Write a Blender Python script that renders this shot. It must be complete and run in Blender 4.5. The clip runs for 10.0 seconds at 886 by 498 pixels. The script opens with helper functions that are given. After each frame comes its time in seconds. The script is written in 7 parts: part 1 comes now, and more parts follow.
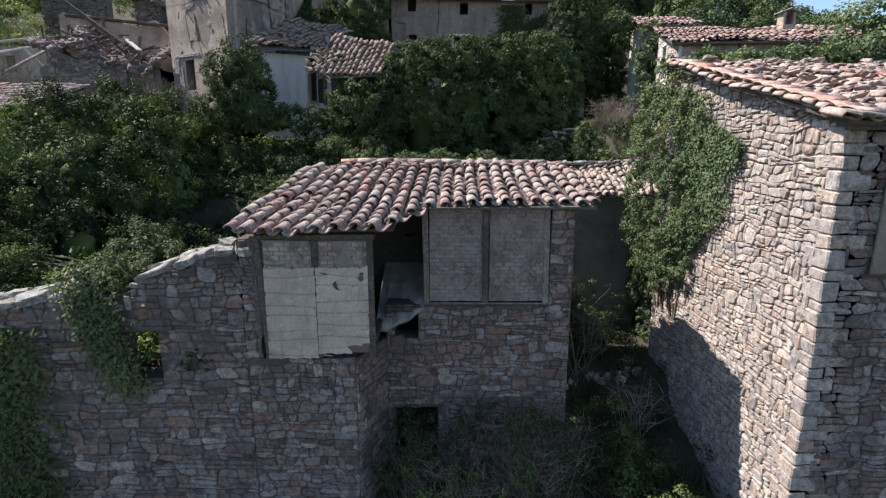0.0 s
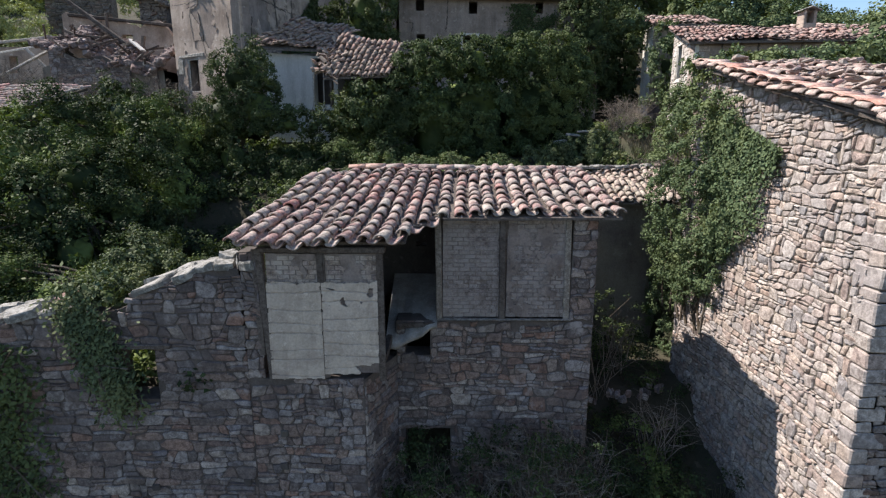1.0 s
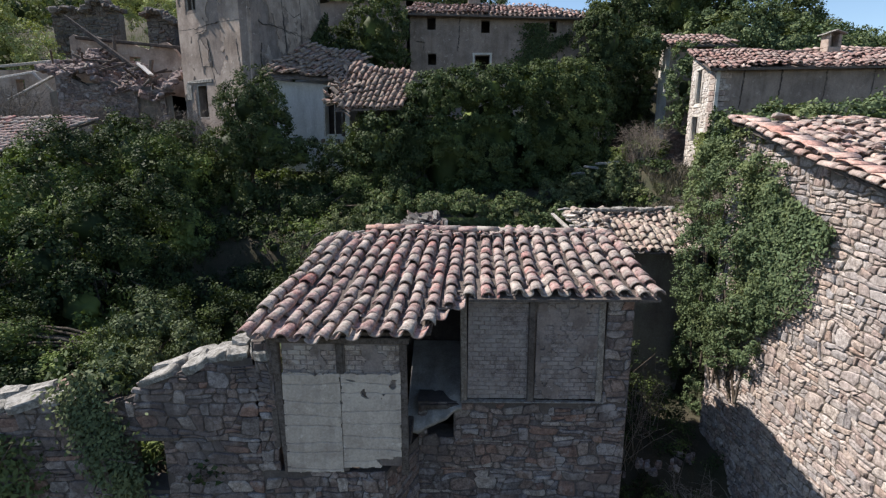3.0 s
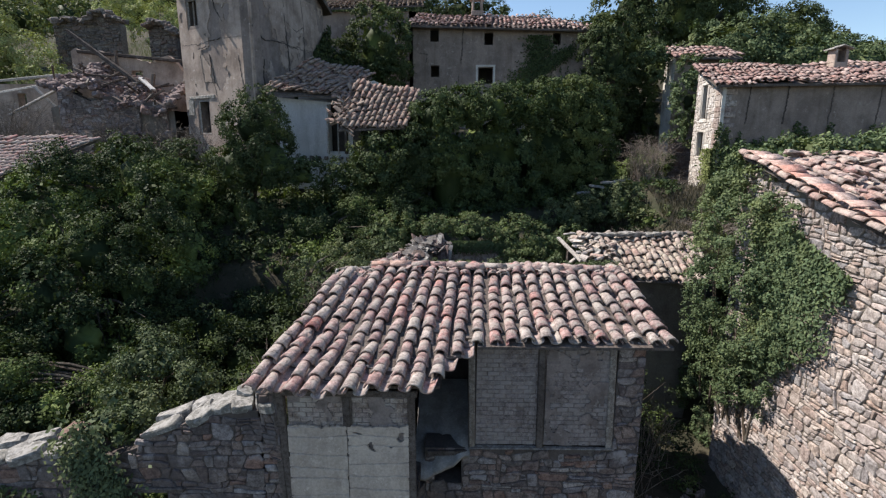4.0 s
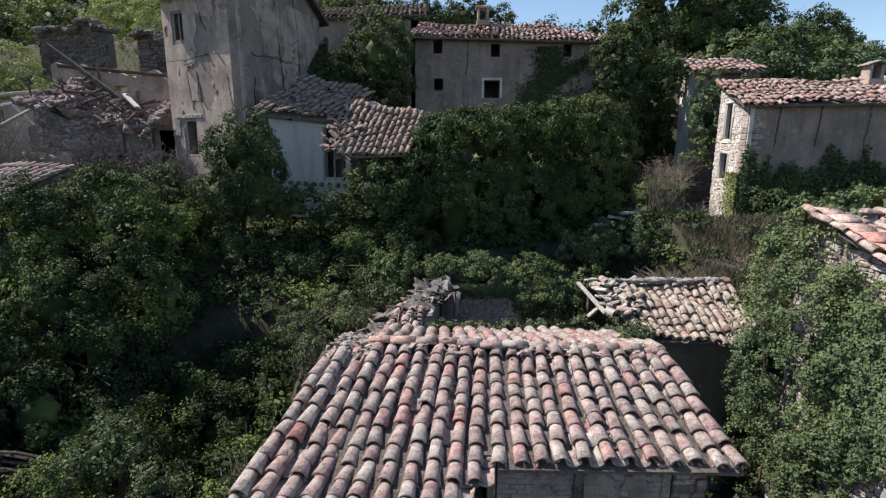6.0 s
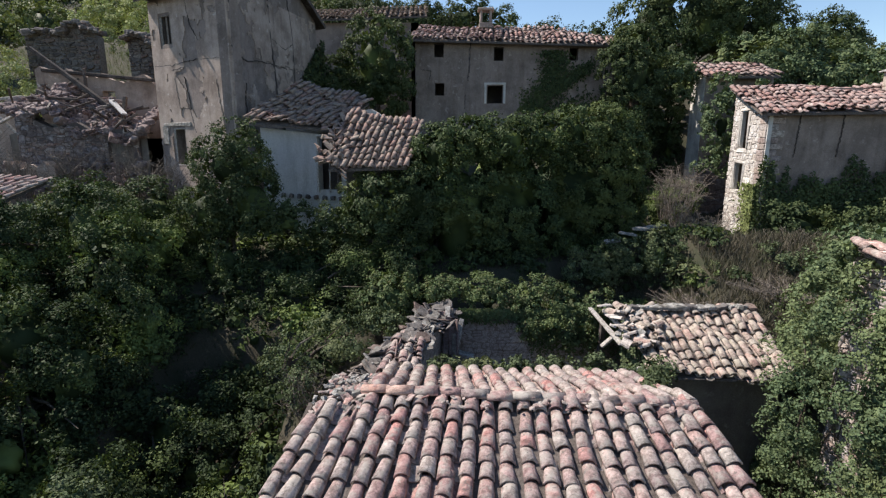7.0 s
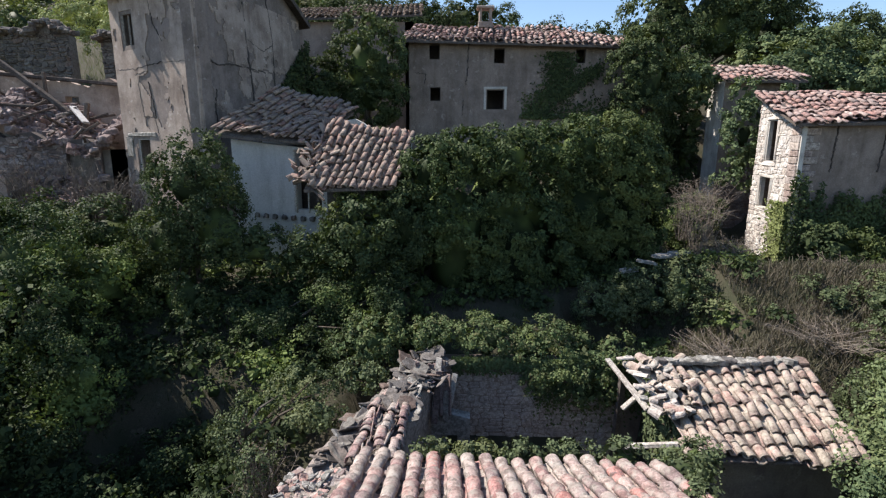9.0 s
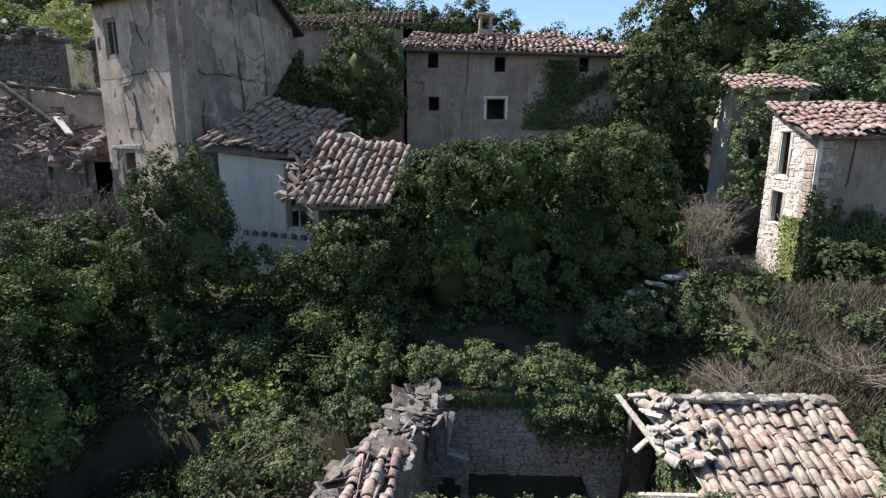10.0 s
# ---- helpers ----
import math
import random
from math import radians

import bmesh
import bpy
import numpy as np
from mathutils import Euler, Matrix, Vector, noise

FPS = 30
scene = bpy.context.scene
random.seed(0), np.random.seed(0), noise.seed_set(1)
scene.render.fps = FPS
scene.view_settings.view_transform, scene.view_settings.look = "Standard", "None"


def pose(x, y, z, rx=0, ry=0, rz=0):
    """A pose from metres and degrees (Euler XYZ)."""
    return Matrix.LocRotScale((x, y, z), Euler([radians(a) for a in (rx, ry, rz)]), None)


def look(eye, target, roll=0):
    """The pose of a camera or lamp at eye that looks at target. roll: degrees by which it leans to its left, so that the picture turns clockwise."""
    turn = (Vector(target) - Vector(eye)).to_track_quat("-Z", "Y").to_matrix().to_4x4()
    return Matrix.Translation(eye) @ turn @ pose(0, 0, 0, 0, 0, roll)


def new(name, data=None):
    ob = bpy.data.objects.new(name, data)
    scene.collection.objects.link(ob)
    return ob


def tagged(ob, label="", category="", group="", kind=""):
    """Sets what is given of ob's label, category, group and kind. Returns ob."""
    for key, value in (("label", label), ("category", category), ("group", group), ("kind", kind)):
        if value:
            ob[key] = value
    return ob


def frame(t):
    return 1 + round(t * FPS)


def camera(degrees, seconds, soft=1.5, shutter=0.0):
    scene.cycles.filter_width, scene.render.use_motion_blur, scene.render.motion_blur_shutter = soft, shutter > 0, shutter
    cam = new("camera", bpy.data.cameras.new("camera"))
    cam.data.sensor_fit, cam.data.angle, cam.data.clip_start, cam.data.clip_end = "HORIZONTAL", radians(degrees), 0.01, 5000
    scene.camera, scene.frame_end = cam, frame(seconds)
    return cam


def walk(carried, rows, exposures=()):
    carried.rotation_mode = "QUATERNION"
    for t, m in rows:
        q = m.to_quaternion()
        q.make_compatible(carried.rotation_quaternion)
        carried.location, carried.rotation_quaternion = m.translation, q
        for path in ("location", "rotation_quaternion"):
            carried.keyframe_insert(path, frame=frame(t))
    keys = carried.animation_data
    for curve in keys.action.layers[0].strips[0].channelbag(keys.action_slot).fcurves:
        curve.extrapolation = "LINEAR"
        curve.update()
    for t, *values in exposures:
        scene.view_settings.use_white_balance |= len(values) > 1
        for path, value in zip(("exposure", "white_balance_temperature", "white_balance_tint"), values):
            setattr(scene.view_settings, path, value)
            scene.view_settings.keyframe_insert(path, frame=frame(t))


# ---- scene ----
cam = camera(81.6, 10.0, 1.25)
METRES, EYE, TILT, LEAN, TURN = 10.5, 8.0, -12.0, 0.0, 0.0
ROWS = [
    (0.0, 0.0, 0.0, 0.0, 0.0, 0.0, -0.0),
    (0.5, -0.0076, 0.0286, 0.0079, 0.38, 0.0, -0.1),
    (1.0, -0.0169, 0.0634, 0.0243, 0.59, -0.01, -0.16),
    (1.5, -0.0284, 0.0961, 0.0556, 0.76, -0.01, -0.21),
    (2.0, -0.0401, 0.1155, 0.0931, 0.92, -0.01, -0.24),
    (2.5, -0.0478, 0.12, 0.1295, 1.05, -0.02, -0.29),
    (4.0, -0.068, 0.1349, 0.247, 1.26, -0.06, -0.35),
    (4.5, -0.0734, 0.1629, 0.2849, 1.27, -0.05, -0.35),
    (5.0, -0.0785, 0.2043, 0.3172, 1.31, -0.03, -0.36),
    (5.5, -0.0838, 0.2531, 0.3496, 1.33, -0.05, -0.36),
    (7.0, -0.0956, 0.4131, 0.4436, 1.4, -0.06, -0.45),
    (7.5, -0.0936, 0.4691, 0.4729, 1.4, -0.06, -0.45),
    (8.0, -0.0899, 0.5249, 0.4972, 1.4, -0.06, -0.47),
    (8.5, -0.0839, 0.5794, 0.5176, 1.41, -0.06, -0.47),
    (9.0, -0.0787, 0.6313, 0.5352, 1.44, -0.06, -0.5),
    (9.5, -0.0741, 0.676, 0.5562, 1.51, -0.01, -0.51),
    (10.0, -0.0728, 0.7179, 0.5802, 1.49, 0.52, -0.54),
]
walk(cam, [(t, pose(0, 0, EYE, TILT, LEAN, TURN) @ pose(METRES * x, METRES * y, METRES * z, 90 + pitch, roll, yaw)) for t, x, y, z, yaw, pitch, roll in ROWS], exposures=[(0, 0.95), (1.5, 0.86), (2.5, 0.76), (5.5, 0.66), (7.0, 0.68), (8.5, 0.78), (10, 1.0)])

# ---- world and sun ----
SUN_WAY = Vector((3.1, -0.88, -3.9)).normalized()
world = bpy.data.worlds.new("world")
scene.world = world
world.use_nodes = True
wn, wl = world.node_tree.nodes, world.node_tree.links
sky = wn.new("ShaderNodeTexSky")
sky.sky_type, sky.sun_disc = "NISHITA", False
sky.sun_elevation, sky.sun_rotation = radians(50.5), radians(285.8)
sky.air_density, sky.dust_density, sky.ozone_density = 1.0, 0.15, 2.2
wl.new(sky.outputs[0], wn["Background"].inputs[0])
wn["Background"].inputs[1].default_value = 0.105
sun = new("sun", bpy.data.lights.new("sun", "SUN"))
sun.data.energy, sun.data.angle, sun.data.color = 5.0, radians(0.53), (1.0, 0.92, 0.845)
sun.matrix_world = look((0, 0, 60), Vector((0, 0, 60)) + SUN_WAY)

# ---- materials ----


def mix_rgb(nt, blend, fac, a, b):
    n = nt.nodes.new("ShaderNodeMix")
    n.data_type, n.blend_type = "RGBA", blend
    for sock, val in ((n.inputs[0], fac), (n.inputs[6], a), (n.inputs[7], b)):
        if hasattr(val, "links"):
            nt.links.new(val, sock)
        else:
            sock.default_value = val if not isinstance(val, tuple) else (*val, 1)
    return n.outputs[2]


def ramp(nt, fac, stops):
    n = nt.nodes.new("ShaderNodeValToRGB")
    el = n.color_ramp.elements
    while len(el) < len(stops):
        el.new(0.5)
    for e, (p, c) in zip(el, stops):
        e.position, e.color = p, (*c, 1)
    nt.links.new(fac, n.inputs[0])
    return n.outputs[0]


def math_node(nt, op, a, b=0.0):
    n = nt.nodes.new("ShaderNodeMath")
    n.operation = op
    for sock, val in ((n.inputs[0], a), (n.inputs[1], b)):
        if hasattr(val, "links"):
            nt.links.new(val, sock)
        else:
            sock.default_value = val
    return n.outputs[0]


def noise_fac(nt, scale, detail=5.0, rough=0.6, stretch=(1, 1, 1)):
    geo = nt.nodes.new("ShaderNodeNewGeometry")
    mp = nt.nodes.new("ShaderNodeMapping")
    mp.inputs["Scale"].default_value = stretch
    n = nt.nodes.new("ShaderNodeTexNoise")
    n.inputs["Scale"].default_value, n.inputs["Detail"].default_value, n.inputs["Roughness"].default_value = scale, detail, rough
    nt.links.new(geo.outputs["Position"], mp.inputs[0])
    nt.links.new(mp.outputs[0], n.inputs["Vector"])
    return n.outputs["Fac"]


def piece_random(nt):
    geo, info = nt.nodes.new("ShaderNodeNewGeometry"), nt.nodes.new("ShaderNodeObjectInfo")
    return math_node(nt, "FRACT", math_node(nt, "ADD", geo.outputs["Random Per Island"], info.outputs["Random"]))


def start_material(name, rough):
    m = bpy.data.materials.new(name)
    m.use_nodes = True
    nt = m.node_tree
    b = nt.nodes["Principled BSDF"]
    b.inputs["Roughness"].default_value = rough
    b.inputs["Specular IOR Level"].default_value = 0.25
    return m, nt, b


def bump_to(nt, b, height, strength, distance):
    n = nt.nodes.new("ShaderNodeBump")
    n.inputs["Strength"].default_value, n.inputs["Distance"].default_value = strength, distance
    nt.links.new(height, n.inputs["Height"])
    nt.links.new(n.outputs[0], b.inputs["Normal"])


def piece_material(name, tones, stain, stain_lo=0.5, stain_hi=0.7, stain_scale=2.0, grain=30.0, rough=0.9, bump=0.6, moss=None, moss_scale=1.2):
    """Pieces of several tones, each with its own, under stains and fine grain."""
    m, nt, b = start_material(name, rough)
    n = len(tones)
    col = ramp(nt, piece_random(nt), [((k + 0.5) / n, c) for k, c in enumerate(tones)])
    fine = noise_fac(nt, grain, 6, 0.7)
    blotch = noise_fac(nt, grain / 3.5, 5, 0.7)
    col = mix_rgb(nt, "MULTIPLY", ramp(nt, blotch, [(0.40, (0.9, 0.9, 0.9)), (0.57, (0, 0, 0))]), col, (0.46, 0.44, 0.43))
    col = mix_rgb(nt, "OVERLAY", 0.75, col, ramp(nt, fine, [(0.3, (0.25, 0.25, 0.25)), (0.7, (0.78, 0.78, 0.78))]))
    big = noise_fac(nt, stain_scale, 6, 0.65)
    col = mix_rgb(nt, "MIX", ramp(nt, big, [(stain_lo, (0, 0, 0)), (stain_hi, (0.75, 0.75, 0.75))]), col, stain)
    if moss:
        lich = noise_fac(nt, moss_scale * 7, 5, 0.7)
        col = mix_rgb(nt, "MIX", ramp(nt, lich, [(0.56, (0, 0, 0)), (0.66, (0.8, 0.8, 0.8))]), col, moss)
    nt.links.new(col, b.inputs["Base Color"])
    bump_to(nt, b, math_node(nt, "ADD", fine, noise_fac(nt, grain / 5, 4)), bump, 0.02)
    return m


def plaster_material(name, base, dark, light, scale=0.9, streaks=True, rough=0.95, lo=0.42, hi=0.62):
    """Lime plaster with rain streaks, bare darker patches and pale flakes."""
    m, nt, b = start_material(name, rough)
    patch = noise_fac(nt, scale, 8, 0.7)
    col = mix_rgb(nt, "MIX", ramp(nt, patch, [(lo, (0, 0, 0)), (hi, (1, 1, 1))]), base, dark)
    if streaks:
        st = noise_fac(nt, 3.0, 5, 0.6, (1, 1, 0.16))
        col = mix_rgb(nt, "MULTIPLY", ramp(nt, st, [(0.48, (0, 0, 0)), (0.75, (0.5, 0.5, 0.5))]), col, (0.45, 0.42, 0.40))
    flake = noise_fac(nt, scale * 3.3, 6, 0.7)
    col = mix_rgb(nt, "MIX", ramp(nt, flake, [(0.6, (0, 0, 0)), (0.66, (0.85, 0.85, 0.85))]), col, light)
    fine = noise_fac(nt, 22, 6, 0.75)
    col = mix_rgb(nt, "OVERLAY", 0.5, col, ramp(nt, fine, [(0.3, (0.3, 0.3, 0.3)), (0.7, (0.7, 0.7, 0.7))]))
    nt.links.new(col, b.inputs["Base Color"])
    bump_to(nt, b, math_node(nt, "ADD", fine, flake), 0.7, 0.03)
    return m


def leaf_material(name, tones, patch_tone, patch_scale=0.35, rough=0.6):
    m, nt, b = start_material(name, rough)
    tones = [tuple(v * f for v in c) for c, f in zip(tones * 2, (0.6, 1.0, 1.45, 0.8, 1.25, 0.55, 1.05, 0.9))]
    n = len(tones)
    col = ramp(nt, piece_random(nt), [((k + 0.5) / n, c) for k, c in enumerate(tones)])
    patch = noise_fac(nt, patch_scale, 3, 0.55)
    col = mix_rgb(nt, "MIX", ramp(nt, patch, [(0.5, (0, 0, 0)), (0.68, (0.7, 0.7, 0.7))]), col, patch_tone)
    nt.links.new(col, b.inputs["Base Color"])
    b.inputs["Specular IOR Level"].default_value = 0.09
    tr = nt.nodes.new("ShaderNodeBsdfTranslucent")
    nt.links.new(mix_rgb(nt, "MULTIPLY", 1.0, col, (1.3, 1.4, 0.6)), tr.inputs[0])
    mx = nt.nodes.new("ShaderNodeMixShader")
    mx.inputs[0].default_value = 0.12
    nt.links.new(b.outputs[0], mx.inputs[1])
    nt.links.new(tr.outputs[0], mx.inputs[2])
    nt.links.new(mx.outputs[0], nt.nodes["Material Output"].inputs["Surface"])
    return m


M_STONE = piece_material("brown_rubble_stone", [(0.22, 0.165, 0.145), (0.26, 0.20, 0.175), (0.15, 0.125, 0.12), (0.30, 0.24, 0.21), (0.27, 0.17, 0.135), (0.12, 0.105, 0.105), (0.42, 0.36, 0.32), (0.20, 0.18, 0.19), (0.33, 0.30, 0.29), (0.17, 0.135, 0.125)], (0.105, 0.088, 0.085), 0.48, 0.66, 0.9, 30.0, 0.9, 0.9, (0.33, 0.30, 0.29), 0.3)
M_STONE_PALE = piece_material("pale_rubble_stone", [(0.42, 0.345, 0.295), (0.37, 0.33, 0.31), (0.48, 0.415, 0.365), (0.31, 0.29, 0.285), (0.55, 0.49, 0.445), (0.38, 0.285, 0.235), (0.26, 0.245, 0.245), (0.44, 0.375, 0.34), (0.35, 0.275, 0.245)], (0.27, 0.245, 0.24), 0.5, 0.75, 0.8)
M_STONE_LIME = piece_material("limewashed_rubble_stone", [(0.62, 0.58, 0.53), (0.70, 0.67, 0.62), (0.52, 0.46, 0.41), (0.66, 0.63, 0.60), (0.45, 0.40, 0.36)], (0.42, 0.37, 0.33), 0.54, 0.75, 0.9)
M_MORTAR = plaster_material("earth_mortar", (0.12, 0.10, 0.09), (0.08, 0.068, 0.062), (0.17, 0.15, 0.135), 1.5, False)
# lighter copy of the mortar for the barn's sunlit side, sunlight put into colour
M_MORTAR_SUNLIT = plaster_material("sunlit_earth_mortar", (0.17, 0.145, 0.12), (0.11, 0.095, 0.08), (0.23, 0.205, 0.175), 1.5, False)
M_TILE = piece_material("weathered_clay_tile", [(0.34, 0.225, 0.212), (0.42, 0.33, 0.30), (0.275, 0.203, 0.197), (0.47, 0.405, 0.365), (0.45, 0.22, 0.197), (0.375, 0.307, 0.28), (0.48, 0.415, 0.37), (0.33, 0.197, 0.185), (0.395, 0.29, 0.263)], (0.37, 0.34, 0.30), 0.46, 0.62, 5.0, 24, 0.9, 1.0, (0.12, 0.11, 0.095), 1.5)
M_TILE_BARN = piece_material("faded_pink_clay_tile", [(0.47, 0.34, 0.30), (0.52, 0.42, 0.375), (0.40, 0.27, 0.235), (0.50, 0.38, 0.33), (0.44, 0.27, 0.23), (0.36, 0.29, 0.26)], (0.44, 0.40, 0.35), 0.48, 0.66, 4.0, 26, 0.9, 0.8, (0.22, 0.19, 0.165), 1.6)
M_TILE_VERGE = piece_material("coral_clay_tile", [(0.52, 0.27, 0.215), (0.58, 0.37, 0.31), (0.48, 0.24, 0.19), (0.60, 0.45, 0.39)], (0.52, 0.40, 0.34), 0.5, 0.72, 3.0, 40, 0.85, 0.5, (0.36, 0.24, 0.20), 1.0)
M_TILE_PALE = piece_material("bleached_clay_tile", [(0.5, 0.43, 0.37), (0.56, 0.5, 0.45), (0.44, 0.36, 0.3)], (0.6, 0.56, 0.5), 0.45, 0.65, 3.0, 30)
M_TILE_RED = piece_material("red_clay_tile", [(0.42, 0.20, 0.15), (0.47, 0.26, 0.20), (0.38, 0.18, 0.14), (0.50, 0.34, 0.28)], (0.46, 0.38, 0.33), 0.45, 0.7, 3.0, 40, 0.85, 0.6, (0.28, 0.18, 0.15), 1.0)
M_TILE_FAR = piece_material("far_clay_tile", [(0.34, 0.20, 0.175), (0.43, 0.31, 0.275), (0.28, 0.17, 0.155), (0.50, 0.40, 0.36), (0.39, 0.23, 0.20), (0.33, 0.26, 0.24)], (0.24, 0.20, 0.185), 0.46, 0.66, 1.8, 25)
M_TILE_PORCH = piece_material("mossy_clay_tile", [(0.25, 0.18, 0.155), (0.31, 0.235, 0.20), (0.20, 0.15, 0.135), (0.36, 0.29, 0.245), (0.29, 0.175, 0.15)], (0.25, 0.215, 0.17), 0.45, 0.65, 4.0, 25, 0.9, 0.8, (0.16, 0.145, 0.11), 1.6)
M_TILE_SHED = piece_material("olive_lichened_clay_tile", [(0.37, 0.275, 0.24), (0.42, 0.345, 0.295), (0.33, 0.25, 0.22), (0.46, 0.39, 0.335), (0.40, 0.26, 0.225), (0.38, 0.32, 0.265)], (0.43, 0.39, 0.32), 0.44, 0.62, 4.2, 24, 0.9, 0.9, (0.19, 0.165, 0.125), 1.8)
M_TILE_DARK = piece_material("grey_brown_clay_tile", [(0.22, 0.15, 0.12), (0.28, 0.20, 0.16), (0.17, 0.13, 0.11), (0.32, 0.25, 0.19)], (0.2, 0.18, 0.15), 0.5, 0.75, 1.5, 25, 0.9, 0.5, (0.36, 0.31, 0.2), 1.0)
M_WOOD = piece_material("grey_weathered_timber", [(0.11, 0.09, 0.078), (0.15, 0.125, 0.11), (0.085, 0.07, 0.062)], (0.17, 0.15, 0.135), 0.5, 0.7, 4.0, 60)
M_WOOD_PALE = piece_material("bleached_timber", [(0.45, 0.42, 0.38), (0.5, 0.47, 0.43)], (0.3, 0.27, 0.24), 0.5, 0.7, 3.0, 60)
M_WOOD_WORN = piece_material("sun_bleached_rafter", [(0.33, 0.30, 0.265), (0.26, 0.23, 0.20)], (0.15, 0.125, 0.105), 0.45, 0.6, 6.0, 60)
M_PLANK = piece_material("purple_brown_plank", [(0.20, 0.145, 0.135), (0.27, 0.20, 0.185), (0.15, 0.115, 0.11)], (0.30, 0.25, 0.23), 0.5, 0.7, 4.0, 50)
M_WHITE = plaster_material("cream_plaster", (0.56, 0.48, 0.405), (0.42, 0.35, 0.295), (0.64, 0.565, 0.49), 1.8, True, 0.95, 0.46, 0.64)
M_WHITE_WALL = plaster_material("whitewash", (0.50, 0.49, 0.48), (0.41, 0.40, 0.39), (0.56, 0.55, 0.54), 0.8, True, 0.95, 0.5, 0.75)
M_BRICK = piece_material("limewashed_brick", [(0.255, 0.215, 0.20), (0.28, 0.24, 0.225), (0.235, 0.195, 0.185), (0.30, 0.26, 0.245)], (0.31, 0.275, 0.255), 0.42, 0.58, 2.0, 35)
M_YARD_STONE = piece_material("pale_yard_stone", [(0.52, 0.46, 0.43), (0.57, 0.52, 0.48), (0.44, 0.39, 0.36), (0.48, 0.42, 0.385)], (0.38, 0.33, 0.31), 0.5, 0.7, 1.6, 35)
M_BRICK_PALE = piece_material("pale_old_brick", [(0.42, 0.37, 0.335), (0.47, 0.42, 0.38), (0.37, 0.32, 0.29), (0.50, 0.45, 0.41)], (0.5, 0.46, 0.42), 0.42, 0.58, 2.0, 35)
M_TOWER = plaster_material("stained_lime_render", (0.43, 0.35, 0.295), (0.26, 0.205, 0.17), (0.54, 0.475, 0.415), 0.8, True, 0.95, 0.44, 0.62)
M_TOWER_BARE = plaster_material("bare_brown_undercoat", (0.27, 0.222, 0.195), (0.18, 0.148, 0.13), (0.34, 0.295, 0.265), 1.1, True, 0.95, 0.45, 0.6)
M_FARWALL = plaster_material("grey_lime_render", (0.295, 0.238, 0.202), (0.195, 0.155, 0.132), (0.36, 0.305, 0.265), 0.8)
M_DARKFLOOR = plaster_material("dusty_plaster_floor", (0.36, 0.34, 0.32), (0.24, 0.225, 0.21), (0.46, 0.43, 0.40), 2.0, False)
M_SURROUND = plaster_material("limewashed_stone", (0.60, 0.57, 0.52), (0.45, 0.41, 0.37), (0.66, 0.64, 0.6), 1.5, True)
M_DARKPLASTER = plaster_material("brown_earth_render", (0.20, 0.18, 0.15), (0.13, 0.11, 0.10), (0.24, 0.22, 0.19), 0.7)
M_CAP = plaster_material("pale_lichened_slab", (0.34, 0.325, 0.30), (0.17, 0.163, 0.147), (0.48, 0.465, 0.435), 7.0, False, 0.95, 0.44, 0.54)
M_RUBBLE = piece_material("purple_brown_rubble", [(0.20, 0.152, 0.145), (0.27, 0.21, 0.20), (0.14, 0.11, 0.105), (0.34, 0.285, 0.27), (0.25, 0.165, 0.145), (0.17, 0.14, 0.14)], (0.15, 0.125, 0.12), 0.5, 0.7, 2.0, 25)
M_SLATE = piece_material("grey_brown_stone_slab", [(0.13, 0.12, 0.115), (0.19, 0.17, 0.155), (0.09, 0.083, 0.08), (0.24, 0.225, 0.20), (0.17, 0.125, 0.105)], (0.16, 0.15, 0.135), 0.5, 0.7, 3.0, 30)
M_GROUND = plaster_material("weedy_earth", (0.06, 0.052, 0.036), (0.034, 0.038, 0.021), (0.10, 0.084, 0.062), 0.6, False)
# dark colour for rooms, holes and cracks: the shade inside is put into it
M_DARK = plaster_material("inner_shade_dark", (0.10, 0.09, 0.08), (0.06, 0.05, 0.05), (0.14, 0.13, 0.12), 1.0, False)
M_BARK = piece_material("bark", [(0.09, 0.07, 0.05), (0.12, 0.10, 0.08)], (0.14, 0.13, 0.11), 0.5, 0.7, 3.0, 40)
M_TWIG = piece_material("dry_twig", [(0.18, 0.15, 0.125), (0.23, 0.20, 0.17), (0.13, 0.105, 0.085)], (0.25, 0.225, 0.19), 0.5, 0.7, 3.0, 40)
M_IVY = leaf_material("ivy_leaf", [(0.049, 0.069, 0.031), (0.069, 0.093, 0.041), (0.037, 0.053, 0.025), (0.096, 0.122, 0.052)], (0.124, 0.152, 0.056), 0.3)
# bright patches over a dark base: sunlit clumps and shade put into leaf colour
M_TREE = leaf_material("elder_leaf", [(0.033, 0.048, 0.022), (0.047, 0.066, 0.029), (0.024, 0.037, 0.018), (0.066, 0.092, 0.036)], (0.21, 0.27, 0.082), 0.55)
M_SHRUB = leaf_material("shrub_leaf", [(0.088, 0.112, 0.057), (0.114, 0.142, 0.071), (0.067, 0.087, 0.046)], (0.161, 0.175, 0.080), 0.8)
M_HEDGE = leaf_material("russet_green_ivy_leaf", [(0.084, 0.120, 0.052), (0.110, 0.152, 0.064), (0.068, 0.096, 0.045), (0.124, 0.125, 0.062)], (0.137, 0.171, 0.069), 0.9)
M_BRIGHT = leaf_material("light_green_leaf", [(0.141, 0.164, 0.062), (0.179, 0.205, 0.078), (0.108, 0.133, 0.052)], (0.216, 0.233, 0.093), 0.8)
M_LIME = leaf_material("lime_green_leaf", [(0.28, 0.315, 0.125), (0.345, 0.38, 0.16), (0.225, 0.265, 0.11), (0.38, 0.39, 0.20)], (0.37, 0.40, 0.17), 0.6)
